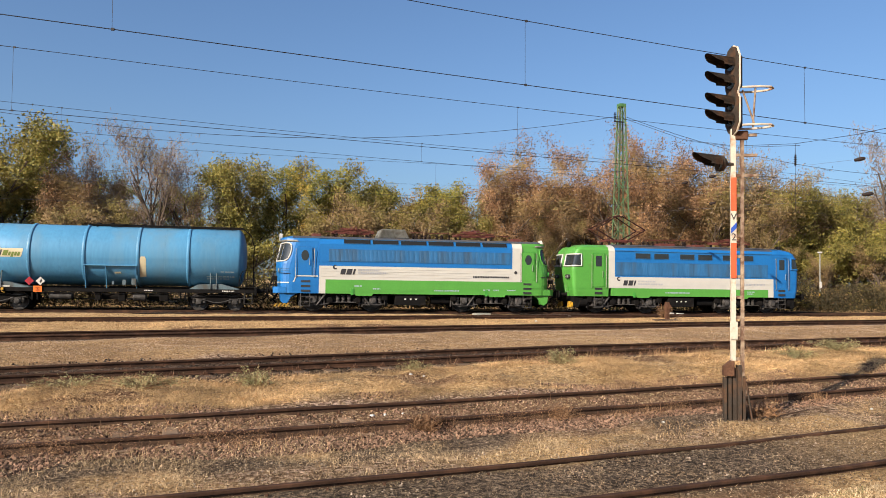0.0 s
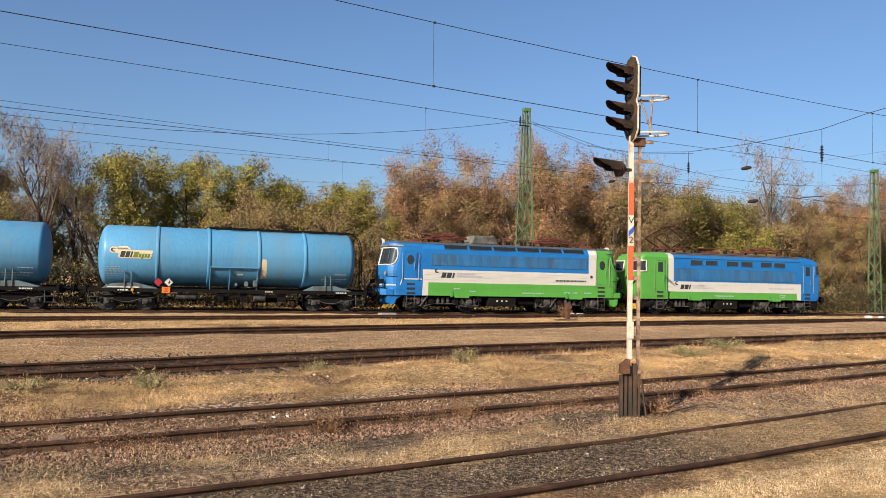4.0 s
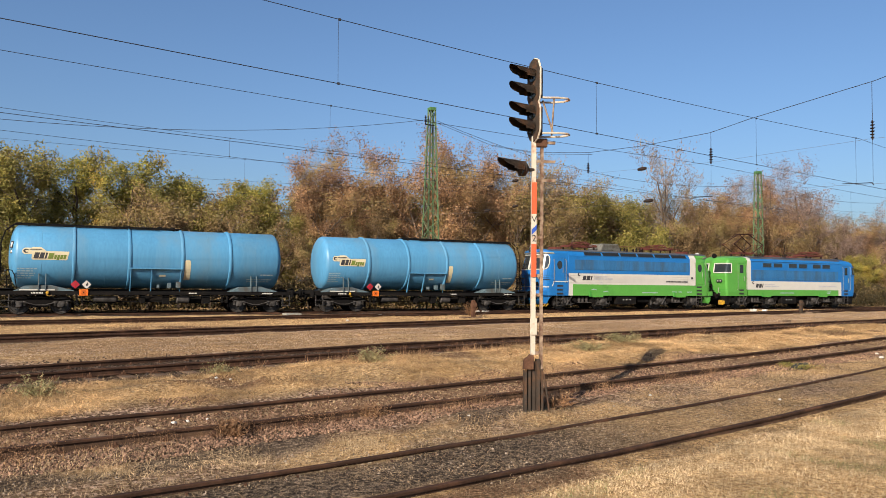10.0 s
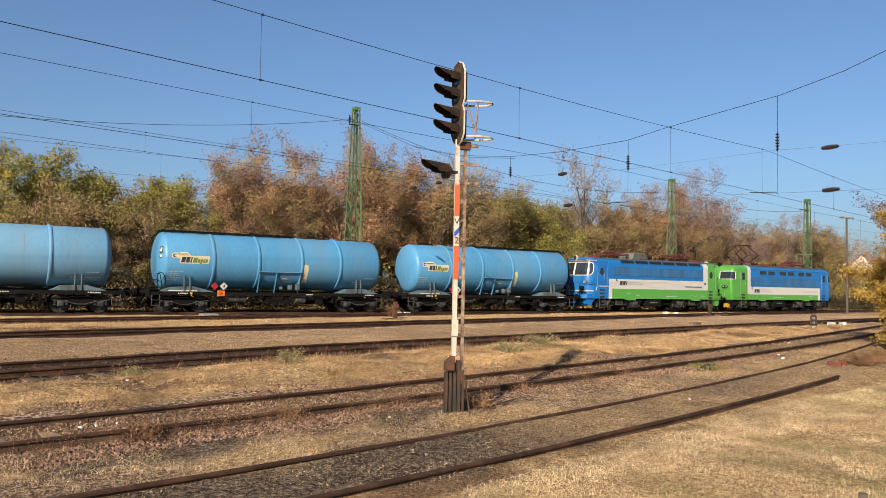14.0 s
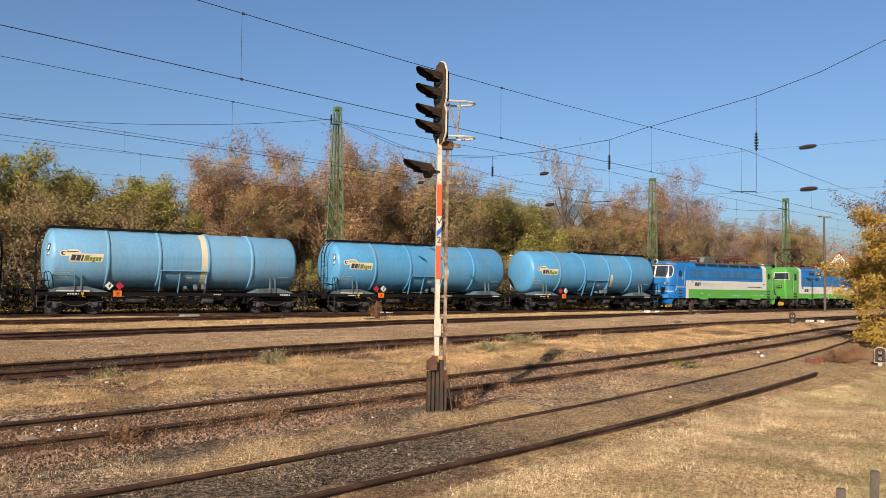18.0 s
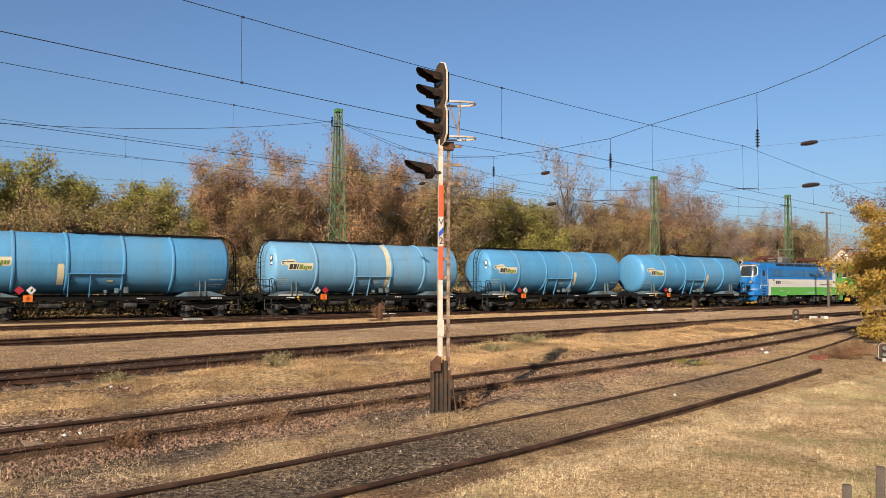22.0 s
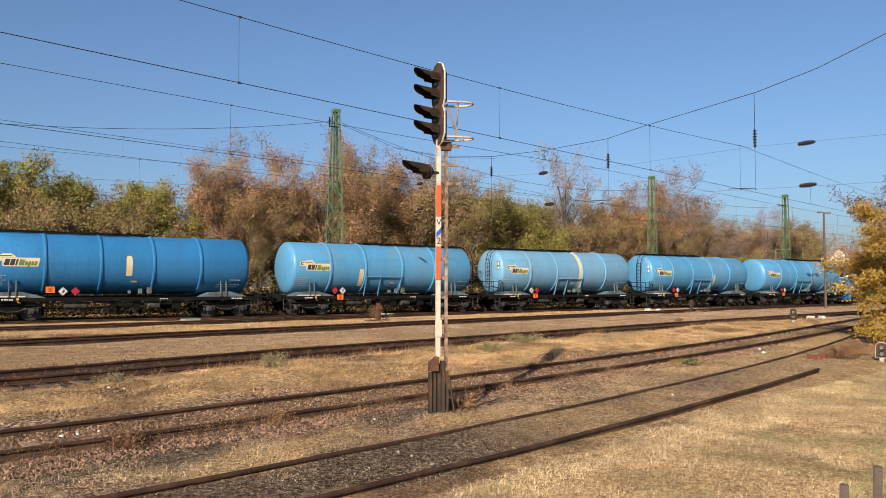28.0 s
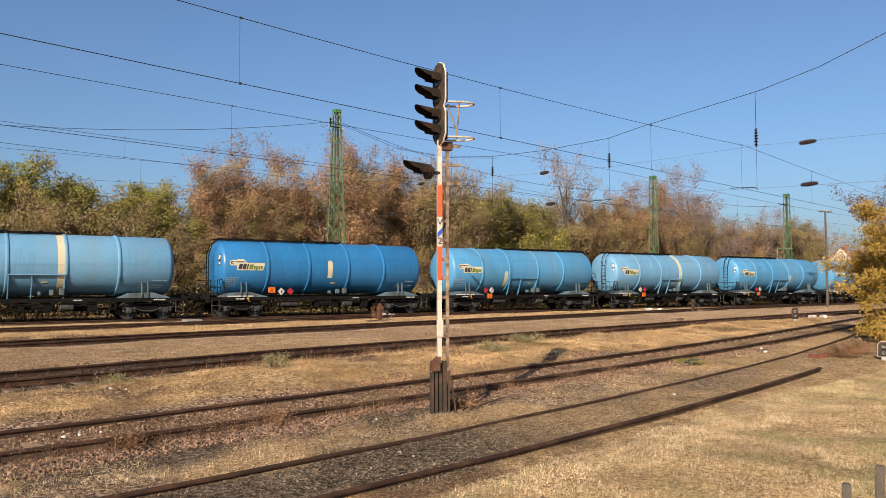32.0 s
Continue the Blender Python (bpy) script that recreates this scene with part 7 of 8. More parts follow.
blades("dry_grass", "matted straw-coloured grass between the sidings", scatter(41, 2100000, -9, 38, 12, 24.5, mid_strip), 0.085, L_STRAW, 42, 0.0019, 0.5, comb=1.3)
blades("dry_grass", "straw tussocks between the sidings", scatter(55, 150000, -9, 44, 12, 27, lambda x, y, u: mid_strip(x, y, u) & (hash_noise(x, y, 0.7, 19) > 0.62)), 0.13, L_STRAW, 56, 0.0022, 0.9, comb=1.3)
blades("dry_grass", "pale cut grass on the near verge", scatter(43, 1500000, 2, 28, 1, 12, lawn), 0.042, L_PALE, 44, 0.0017, 0.65, comb=3.0)
blades("dry_grass", "standing pale tufts in the near verge", scatter(131, 320000, 2, 26, 2, 12, lambda x, y, u: lawn(x, y, u) & (hash_noise(x, y, 0.16, 71) * 0.6 + hash_noise(x, y, 0.5, 72) * 0.4 > 0.60)), 0.055, L_BLEACH, 132, 0.0019, 0.7, comb=1.2)
blades("grass", "small green patches in the near verge", scatter(93, 620000, 2, 30, 1, 12, lambda x, y, u: lawn(x, y, u) & (hash_noise(x, y, 0.9, 31) * 0.6 + hash_noise(x, y, 3.5, 32) * 0.4 > 0.60 - 0.16 * np.clip((x - 9) / 6, 0, 1))), 0.045, L_TURF, 94, 0.0018, 0.7, comb=3.0)
blades("dry_grass", "straw band beside the nearest track", scatter(45, 420000, -4, 30, 6, 18, edge_band), 0.06, L_PALE, 46, 0.0018, 0.6, comb=2.0)
blades("dry_grass", "straw tufts between the two nearest tracks", scatter(95, 260000, -2, 30, 6, 19, lambda x, y, u: (y > t4(x) + 0.9) & (y < t3(x) - 1.0) & (hash_noise(x, y, 0.9, 41) * 0.6 + hash_noise(x, y, 2.6, 42) * 0.4 + 0.2 * u > (0.62 - 0.16 * np.clip((x - 6) / 4, 0, 1)))), 0.07, L_STRAW, 96, 0.0019, 0.7, comb=2.0)
blades("dry_grass", "bleached grass edge of the near verge", scatter(91, 420000, 0, 24, 3, 13, lambda x, y, u: (y < t4(x) - 1.2 - 0.3 * hash_noise(x, y, 0.8, 18) + 0.3 * np.clip((x - 7) / 4, 0, 1) - 0.7 * np.clip((x - 14) / 4, 0, 1)) & (y > t4(x) - 1.8 - 0.7 * hash_noise(x, y, 1.2, 8)) & (y > 0.43 * x - 0.5) & (x < 12.5 + 4 * u)), 0.045, L_BLEACH, 92, 0.0018, 0.65, comb=3.0)
blades("dry_grass", "straw tufts along the rail sides", scatter(47, 260000, -5, 34, 5, 20, lambda x, y, u: (np.abs(y - t4(x) + 0.15) < 1.1) & (hash_noise(x, y, 0.5, 9) + 0.3 * u > 0.86 - 0.3 * np.clip((x - 8) / 6, 0, 1))), 0.06, L_PALE, 48, 0.0019, 0.45, comb=2.0)
blades("dry_grass", "straw patches along the second siding's near side", scatter(111, 300000, -7, 4, 7, 14, lambda x, y, u: (y > t3(x) - 2.6) & (y < t3(x) - 0.85) & (hash_noise(x, y, 0.8, 51) * 0.55 + hash_noise(x, y, 2.2, 52) * 0.45 + 0.25 * u > 0.60 + 0.1 * np.clip(x / 3, 0, 1))), 0.06, L_PALE, 112, 0.0019, 0.55, comb=2.0)
blades("dry_grass", "thin yellow grass on the far strips", scatter(49, 330000, -12, 60, 27, 41, lambda x, y, u: (y > t1(x) + 1.5) & (y < t0(x) + 0.6) & (np.abs(np.abs(y - t0(x)) - 0.75) > 0.12) & (hash_noise(x, y * 2.5, 2.2, 33) * 0.6 + 0.5 * u > 0.22)), 0.07, L_STRAW, 50, 0.0045, 0.5, comb=2.0)
blades("dry_grass", "thin pale grass on the gravel strip", scatter(51, 200000, -10, 80, 18, 36, lambda x, y, u: (y > t2(x) + 1.5) & (y < t1(x) - 1.4) & (hash_noise(x, y, 1.4, 29) > 0.38)), 0.06, L_PALE, 52, 0.004, 0.3)
blades("dead_weed", "brown dead weeds along the second siding", scatter(53, 110000, -4, 36, 9, 22, lambda x, y, u: (np.abs(y - t3(x) + 0.85) < 0.35) & (hash_noise(x, y, 0.8, 9) * 0.7 + hash_noise(x, y, 3.0, 30) * 0.3 > 0.60 - 0.20 * ((x > 3.2) & (x < 8.5)))), 0.11, L_WEED, 54, 0.0028, 0.75, comb=3.0)
blades("dead_weed", "dead weeds along the far rail of the second siding", scatter(97, 70000, -4, 36, 9, 24, lambda x, y, u: (np.abs(y - t3(x) - 0.1) < 1.1) & (hash_noise(x, y, 0.7, 35) > 0.74)), 0.12, L_WEED, 98, 0.0032, 0.8, comb=3.0)
blades("dead_weed", "brown weed stalks beside the running track", scatter(57, 60000, -4, 40, 12, 27, band(t2, -3.0, -1.3, 0.8, 0.70)), 0.2, L_WEED, 58, 0.003, 1.0, comb=3.0)

blades("dead_weed", "standing reddish-brown stalks along the second siding", scatter(121, 26000, -2, 9, 9, 14, lambda x, y, u: (np.abs(y - t3(x) + 0.85) < 0.28) & (hash_noise(x, y, 0.55, 61) * 0.6 + hash_noise(x, y, 1.7, 62) * 0.4 > 0.68 - 0.16 * (x > 3.6))), 0.12, L_STALK, 122, 0.0026, 0.75, comb=3.0)
blades("dead_weed", "standing brown stalks in the straw by the running track", scatter(123, 30000, 4, 13, 14, 19, lambda x, y, u: (y > t2(x) - 2.6) & (y < t2(x) - 1.25) & (hash_noise(x, y, 0.6, 63) * 0.6 + hash_noise(x, y, 1.9, 64) * 0.4 > 0.62)), 0.22, L_STALK, 124, 0.003, 0.85, comb=3.0)



def fuzzy_weeds(label, f, x0, x1, off, count, h, seed, patch):
    """Clumps of dead stems with fluffy brown heads along a rail."""
    rng = np.random.default_rng(seed)
    x = rng.uniform(x0, x1, count * 3)
    x = x[hash_noise(x, x * 0 + seed, patch, seed) > 0.45][:count]
    c = np.stack([x, f(x) + off + rng.normal(0, 0.10, len(x))], 1)
    tall = h * rng.uniform(0.5, 1.25, len(x))
    n = 150
    i = np.repeat(np.arange(len(x)), n)
    u = rng.uniform(0.1, 1, len(i)) ** 0.7
    r = 0.03 + 0.09 * u
    p = np.column_stack([c[i] + rng.normal(0, 1, (len(i), 2)) * r[:, None], ground_z(c[i, 0], c[i, 1]) + u * tall[i]])
    v, t = leaf_cloud(rng, p, 0.012, len(p), 0.009, 0.6)
    tagged(part_np("dead_weed", v, t, L_STALK, None), label, "weeds", kind="stuff")


fuzzy_weeds("fluffy brown dead weeds along the second siding", t3, -3, 15, -1.0, 100, 0.28, 171, 0.9)
fuzzy_weeds("fluffy brown dead weeds along the far side of the second siding", t3, 2, 20, 0.92, 70, 0.22, 172, 1.4)


# ---- loose stones ----
def stones(name, label, p, size, seed, mat=None):
    rng = np.random.default_rng(seed)
    n = len(p)
    base = np.array([(1, 0, 0), (0, 1, 0), (-1, 0, 0), (0, -1, 0), (0, 0, 0.8), (0, 0, -0.8)], float)
    tri = np.array([(0, 1, 4), (1, 2, 4), (2, 3, 4), (3, 0, 4), (1, 0, 5), (2, 1, 5), (3, 2, 5), (0, 3, 5)])
    v = base[None] * size * rng.uniform(0.5, 1.5, (n, 1, 1)) * rng.uniform(0.6, 1.35, (n, 6, 1))
    q = np.linalg.qr(rng.normal(0, 1, (n, 3, 3)))[0]
    q *= np.sign(np.linalg.det(q))[:, None, None]
    v = np.einsum("nij,nkj->nki", q, v)
    v += np.column_stack([p, ground_z(p[:, 0], p[:, 1]) + size * 0.2])[:, None]
    f = (tri[None] + (np.arange(n) * 6)[:, None, None]).reshape(-1, 3)
    return tagged(part_np(name, v.reshape(-1, 3), f, mat or M_STONE), label, "ballast", kind="stuff")


def stony(x, y, u):
    d = y - t3(x)
    near = (d > -1.85 + 0.8 * hash_noise(x, y, 1.3, 36)) & (d < -0.83)
    inside = (np.abs(d) < 0.75) & (hash_noise(x, y, 0.9, 37) > 0.4)
    far = (d > 0.75) & (d < 1.8) & (hash_noise(x, y, 1.2, 38) > 0.45)
    return near | (inside & (u < 0.22)) | (far & (x < 16) & (u < 0.6))


stones("ballast_stone", "brown crushed stone round the second siding", scatter(61, 300000, -6, 23, 7, 18, stony), 0.021, 62)
stones("ballast_stone", "grey-brown crushed stone under the running track", scatter(63, 30000, -8, 40, 14, 28, band(t2, -1.7, 1.7, 1.0, 0.2)), 0.026, 64, M_OIL_STONE)
stones("ballast_stone", "black oily stone under the train", scatter(65, 10000, -6, 80, 40, 45, lambda x, y, u: np.abs(y - TRAIN_Y) < 2.0), 0.05, 66, M_OIL_STONE)
stones("pebble", "pale pebbles in the dark cinder", scatter(67, 7000, -3, 20, 6, 14, band(t4, -0.9, 3.2, 0.7, 0.5)), 0.014, 68, M_PEBBLE)


# ---- loose straw and chips lying on the ground ----
def flecks(name, label, p, size, mat, seed):
    rng = np.random.default_rng(seed)
    n = len(p)
    a = rng.uniform(0, 6.28, n)
    d = np.stack([np.cos(a), np.sin(a), rng.uniform(-0.25, 0.35, n)], 1) * (size * rng.uniform(0.4, 1.6, n))[:, None]
    w = np.stack([-np.sin(a), np.cos(a), 0 * a], 1) * (size * 0.16 * rng.uniform(0.5, 1.6, n))[:, None]
    c = np.column_stack([p, ground_z(p[:, 0], p[:, 1]) + 0.012])
    v = np.stack([c - d - w, c + d, c - d + w], 1).reshape(-1, 3)
    return tagged(part_np(name, v, np.arange(n * 3).reshape(-1, 3), mat), label, "ground litter", kind="stuff")


crumbs = scatter(101, 430000, -5, 34, 5, 20, lambda x, y, u: (y > t4(x) - 1.5) & (y < t4(x) + 3.4))
part_crumbs = leaf_cloud(np.random.default_rng(102), np.column_stack([crumbs, ground_z(crumbs[:, 0], crumbs[:, 1]) + 0.006]), 0.006, len(crumbs), 0.011)
tagged(part_np("soil_crumb", part_crumbs[0], part_crumbs[1], L_CRUMB), "crumbs of dark cinder and pale soil", "ground litter", kind="stuff")
crumbs = scatter(103, 260000, -9, 40, 10, 25, lambda x, y, u: (y > t3(x) - 1.0) & (y < t2(x) - 1.0))
part_crumbs = leaf_cloud(np.random.default_rng(104), np.column_stack([crumbs, ground_z(crumbs[:, 0], crumbs[:, 1]) + 0.008]), 0.008, len(crumbs), 0.016)
tagged(part_np("soil_crumb", part_crumbs[0], part_crumbs[1], L_FLECK), "crumbs of brown soil and straw in the middle strip", "ground litter", kind="stuff")
crumbs = scatter(105, 300000, -10, 60, 17, 34, lambda x, y, u: (y > t2(x) + 1.3) & (y < t1(x) - 1.2))
part_crumbs = leaf_cloud(np.random.default_rng(106), np.column_stack([crumbs, ground_z(crumbs[:, 0], crumbs[:, 1]) + 0.01]), 0.008, len(crumbs), 0.0125)
tagged(part_np("gravel_chip", part_crumbs[0], part_crumbs[1], L_GRAVEL), "pinkish gravel between the running tracks", "gravel", kind="stuff")
flecks("straw_litter", "straw and dark chips strewn between the nearest rails", scatter(81, 130000, -5, 32, 5, 19, band(t4, -1.6, 3.6, 0.7, 0.42)), 0.028, L_FLECK, 82)
flecks("straw_litter", "straw and chips strewn in the middle strip", scatter(83, 90000, -8, 40, 11, 25, lambda x, y, u: (y > t3(x) - 0.6) & (y < t2(x) - 0.6)), 0.04, L_FLECK, 84)
flecks("straw_litter", "straw and chips on the far gravel strips", scatter(85, 90000, -10, 70, 17, 40, lambda x, y, u: (y > t2(x) + 1.0) & (y < t0(x) - 1.2)), 0.025, L_FLECK, 86)
flecks("fallen_leaf", "fallen golden leaves under the tree", scatter(89, 9000, 17, 31, 8, 17, lambda x, y, u: (u < 0.25 + 0.75 * np.clip((x - 20) / 6, 0, 1)) & (y > 0.43 * x - 0.5)), 0.04, L_GOLD, 90)

M_BRICK = material("broken_brick", (0.1312, 0.0492, 0.0328), 0.9, 0, 0.3, 8, 40, spec=0.05)

# ---- right-hand edge: golden tree, russet tree ----
def leafy_tree(name, label, x, y, seed, height, radius, mat, count, leaf, low=0.12, skirt=0):
    t = thing(name, label, "tree", Matrix.Translation((x, y, float(ground_z(x, y)) - 0.05)))
    rng = np.random.default_rng(seed)
    segs, tips = limbs(rng, height, 1.3, 4, 0.14, 0.1, 0.08)
    k = height / tips[:, 2].max()
    kr = radius / np.percentile(np.hypot(tips[:, 0], tips[:, 1]), 88)
    s3 = np.array([kr, kr, k])
    segs = [(a * s3, b * s3, ra, rb) for a, b, ra, rb in segs]
    segs = [q for q in segs if math.hypot(q[1][0], q[1][1]) < radius * 1.25]
    v, f = tubes_np([q for q in segs if q[2] > 0.02], 6)
    part_np("trunk", v, f, M_BARK, t)
    v, f = tubes_np([q for q in segs if q[2] <= 0.02], 3)
    tagged(part_np("twig_mass", v, f, L_TWIG, t), kind="stuff")
    tips = tips * s3
    tips = tips[np.hypot(tips[:, 0], tips[:, 1]) < radius * 1.25]
    if skirt:
        a, r = rng.uniform(0, 6.28, skirt), radius * np.sqrt(rng.uniform(0.05, 0.45, skirt))
        tips = np.concatenate([tips, np.stack([r * np.cos(a), r * np.sin(a), rng.uniform(0.25, 2.6, skirt)], 1).repeat(8, 0)])
    v, f = leaf_cloud(rng, tips[tips[:, 2] > height * low], 0.18, count, leaf, 0.8, 0.7)
    v[:, 2] = np.maximum(v[:, 2], 0.02)
    tagged(part_np("crown", v, f, mat, t), kind="stuff")
    return t


leafy_tree("golden_tree", "golden-leaved tree with low branches at the verge", 29.2, 12.77, 71, 5.25, 3.1, L_GOLD, 92000, 0.055, 0.02, 90)
leafy_tree("russet_tree", "dark red autumn tree behind the golden one", 42.3, 18.2, 72, 10.3, 3.5, L_RUSSET, 26000, 0.06, 0.3)


# ---- small lineside things ----
def gz(x, y):
    return float(ground_z(x, y))


def dwarf_signal(label, x, y, size, turn, half=0.20):
    d = thing("dwarf_signal", label, "railway signal", Matrix.Translation((x, y, gz(x, y) - 0.03)) @ Matrix.Rotation(turn, 4, "Z"), group="dwarf signals")
    k = size
    bm = B()
    ol = [(-half * k, 0.22 * k), (half * k, 0.22 * k), (half * k, 0.80 * k), (half * 0.85 * k, 0.90 * k), (half * 0.5 * k, 0.98 * k), (-half * 0.5 * k, 0.98 * k), (-half * 0.85 * k, 0.90 * k), (-half * k, 0.80 * k)]
    prism(bm, ol, "y", -0.10 * k, 0.10 * k, 0.01)
    body = part("case", bm, M_SIG_DARK, d)
    bm = B()
    path_tube(bm, [(a, -0.10 * k, b) for a, b in ol + ol[:1]], 0.018 * k, 6)
    part("rim", bm, M_SIG_WHITE if x < 30 else M_RUST_D, body)
    for z in (0.42, 0.74):
        bm = lathe(B(), [(-0.10 * k, 0.13 * k), (-0.20 * k, 0.13 * k), (-0.20 * k, 0.11 * k), (-0.12 * k, 0.10 * k)], "y", 18, (0, 0, z * k))
        h = part("lamp_hood", bm, M_SIG_DARK, body)
        bm = lathe(B(), [(-0.11 * k, 0.02), (-0.125 * k, 0.07 * k), (-0.12 * k, 0.09 * k)], "y", 16, (0, 0, z * k))
        part("lens", bm, M_GREY, h)
    bm = B()
    prism(bm, [(-0.10 * k, -0.1 * k), (0.10 * k, -0.1 * k), (0.10 * k, 0.1 * k), (-0.10 * k, 0.1 * k)], "z", -0.1, 0.22 * k)
    part("post", bm, M_CONCRETE, d)
    return d


dwarf_signal("dark dwarf signal with two lamps and a white rim", 22.62, 11.05, 0.56, radians(-50), 0.27)
dwarf_signal("dark dwarf signal with two lamps between the tracks", 35.7, 21.6, 0.70, radians(-50))


def point_box(x, y, h, mat):
    p = thing("point_lever", "rusty brown point lever stand beside the track", "point lever", Matrix.Translation((x, y, gz(x, y) - 0.03)), group="point levers")
    bm = B()
    prism(bm, [(-0.10, 0), (0.10, 0), (0.07, 0.45 * h), (0.12, 0.5 * h), (0.08, h), (-0.09, h), (-0.12, 0.55 * h), (-0.10, 0.45 * h)], "y", -0.1, 0.1, 0.02)
    part("stand", bm, mat, p)
    bm = B()
    lathe(bm, [(-0.16, 0.03), (-0.15, 0.13), (-0.12, 0.13), (-0.11, 0.03)], "y", 14, (0.02, 0, h * 0.75))
    part("lantern", bm, mat, p)
    bm = B()
    box(bm, -0.7, 0.5, -0.2, 0.25, -0.02, 0.10, 0.02)
    tube(bm, (0.3, -0.1, 0.1), (0.75, -0.12, 0.35), 0.025, 6)
    part("base", bm, M_SLEEPER, p)


point_box(19.6, 34.6, 0.95, M_RUST_D)
point_box(46.0, 35.6, 0.95, M_SIG_DARK)


def painted_stone(x, y, s, seed):
    rng = random.Random(seed)
    bm = B()
    box(bm, -s, s, -s * 0.6, s * 0.6, -0.05, s * 0.8, s * 0.25)
    for v in bm.verts:
        v.co += Vector((rng.uniform(-1, 1), rng.uniform(-1, 1), rng.uniform(-1, 1))) * s * 0.08
    ob = tagged(part("marker_stone", bm, M_LITTER), "white-painted marker stone beside the track", "stone", "white marker stones")
    ob.matrix_basis = Matrix.Translation((x, y, gz(x, y))) @ Matrix.Rotation(rng.uniform(0, 3), 4, "Z")


for i, (x, y, s) in enumerate(((23.45, 41.05, 0.22), (24.0, 40.9, 0.2), (44.6, 38.4, 0.24), (45.3, 38.0, 0.26), (40.7, 23.6, 0.2), (41.3, 23.3, 0.2), (16.2, 38.9, 0.10))):
    painted_stone(x, y, s, i)


def litter(x, y, s, seed):
    rng = random.Random(seed)
    bm = B()
    s *= 0.65
    bmesh.ops.create_icosphere(bm, subdivisions=2, radius=s)
    for v in bm.verts:
        v.co = Vector((v.co.x * rng.uniform(0.7, 1.2), v.co.y * rng.uniform(0.6, 1.0), max(v.co.z, -0.3 * s) * rng.uniform(0.5, 0.9)))
    ob = tagged(part("litter", bm, M_LITTER), "crumpled white litter on the ground", "litter", "scraps of litter")
    ob.matrix_basis = Matrix.Translation((x, y, gz(x, y) + 0.2 * s)) @ Matrix.Rotation(rng.uniform(0, 6), 4, "Z")


for i, (x, y, s) in enumerate(((17.3, 14.0, 0.14), (20.9, 13.6, 0.12), (21.6, 14.2, 0.10), (10.3, 11.3, 0.05), (3.7, 11.3, 0.10), (3.85, 11.2, 0.06), (1.7, 11.9, 0.07), (1.9, 11.95, 0.05), (2.2, 12.0, 0.04), (2.95, 15.3, 0.06), (11.9, 32.4, 0.12), (12.3, 10.0, 0.06), (16.7, 10.3, 0.05), (6.0, 10.7, 0.04), (24.0, 15.5, 0.10), (26.5, 17.0, 0.09), (3.2, 15.2, 0.05), (12.9, 14.4, 0.05), (8.1, 11.2, 0.05))):
    litter(x, y, s, 100 + i)


def plastic_rag(x, y, seed):
    rng = random.Random(seed)
    bm = B()
    bmesh.ops.create_icosphere(bm, subdivisions=3, radius=0.3)
    for v in bm.verts:
        v.co = Vector((v.co.x * 1.5 * rng.uniform(0.8, 1.2), v.co.y * 0.7 * rng.uniform(0.7, 1.2), max(v.co.z * rng.uniform(0.15, 0.5), -0.02)))
    ob = tagged(part("plastic_rag", bm, M_BLACK), "crumpled black plastic rag in the straw", "litter", "scraps of litter")
    ob.matrix_basis = Matrix.Translation((x, y, gz(x, y) + 0.01)) @ Matrix.Rotation(0.3, 4, "Z")


plastic_rag(16.6, 12.85, 5)
bm = B()
path_tube(bm, [(7.45, 10.45, gz(7.45, 10.45) + 0.03), (8.1, 10.73, gz(8.1, 10.73) + 0.05), (8.8, 11.02, gz(8.8, 11.02) + 0.06)], 0.013)
tagged(part("fallen_rod", bm, M_SLEEPER), "thin wooden rod lying in the straw", "rod")


def slab_piece(x, y, n, w, turn, mat, label):
    bm = B()
    box(bm, -n, n, -w, w, -0.03, 0.10, 0.02)
    ob = tagged(part("slab", bm, mat), label, "slab", "loose slabs")
    ob.matrix_basis = Matrix.Translation((x, y, gz(x, y) + 0.02)) @ Matrix.Rotation(turn, 4, "Z")


slab_piece(11.4, 39.4, 0.42, 0.3, 0.1, M_GREY, "pale concrete slab beside the rails")
slab_piece(46.5, 35.0, 0.9, 0.2, 0.3, M_SLEEPER, "old wooden sleeper lying beside the rails")
slab_piece(33.0, 26.5, 0.45, 0.12, 0.2, M_SLEEPER_C, "pale concrete slab beside the rails")
for i in range(4):
    r = random.Random(i)
    slab_piece(21.2 + r.uniform(-0.35, 0.35), 12.0 + r.uniform(-0.2, 0.2), r.uniform(0.08, 0.16), r.uniform(0.03, 0.06), r.uniform(0, 3), M_BRICK, "red brick rubble in the grass")


def weed_bush(x, y, h, r, n, mat, label, seed):
    rng = np.random.default_rng(seed)
    w = thing("weed_bush", label, "weed", Matrix.Translation((x, y, gz(x, y) - 0.02)), group="weeds")
    a, rad = rng.uniform(0, 6.28, 60), rng.uniform(0.2, 1, 60) * r
    tips = np.stack([np.cos(a) * rad, np.sin(a) * rad, h * rng.uniform(0.5, 1.0, 60) * (1.15 - 0.5 * rad / r)], 1)
    v, f = tubes_np([(np.zeros(3), t, 0.006, 0.003) for t in tips], 3)
    tagged(part_np("stem_mass", v, f, L_WEED, w), kind="stuff")
    along = rng.uniform(0.25, 1.0, n)
    v, f = leaf_cloud(rng, tips[rng.integers(0, 60, n)] * along[:, None], 0.05, n, 0.035, 0.35)
    v[:, 2] = np.maximum(v[:, 2], 0.02)
    tagged(part_np("leaf_mass", v, f, mat, w), kind="stuff")


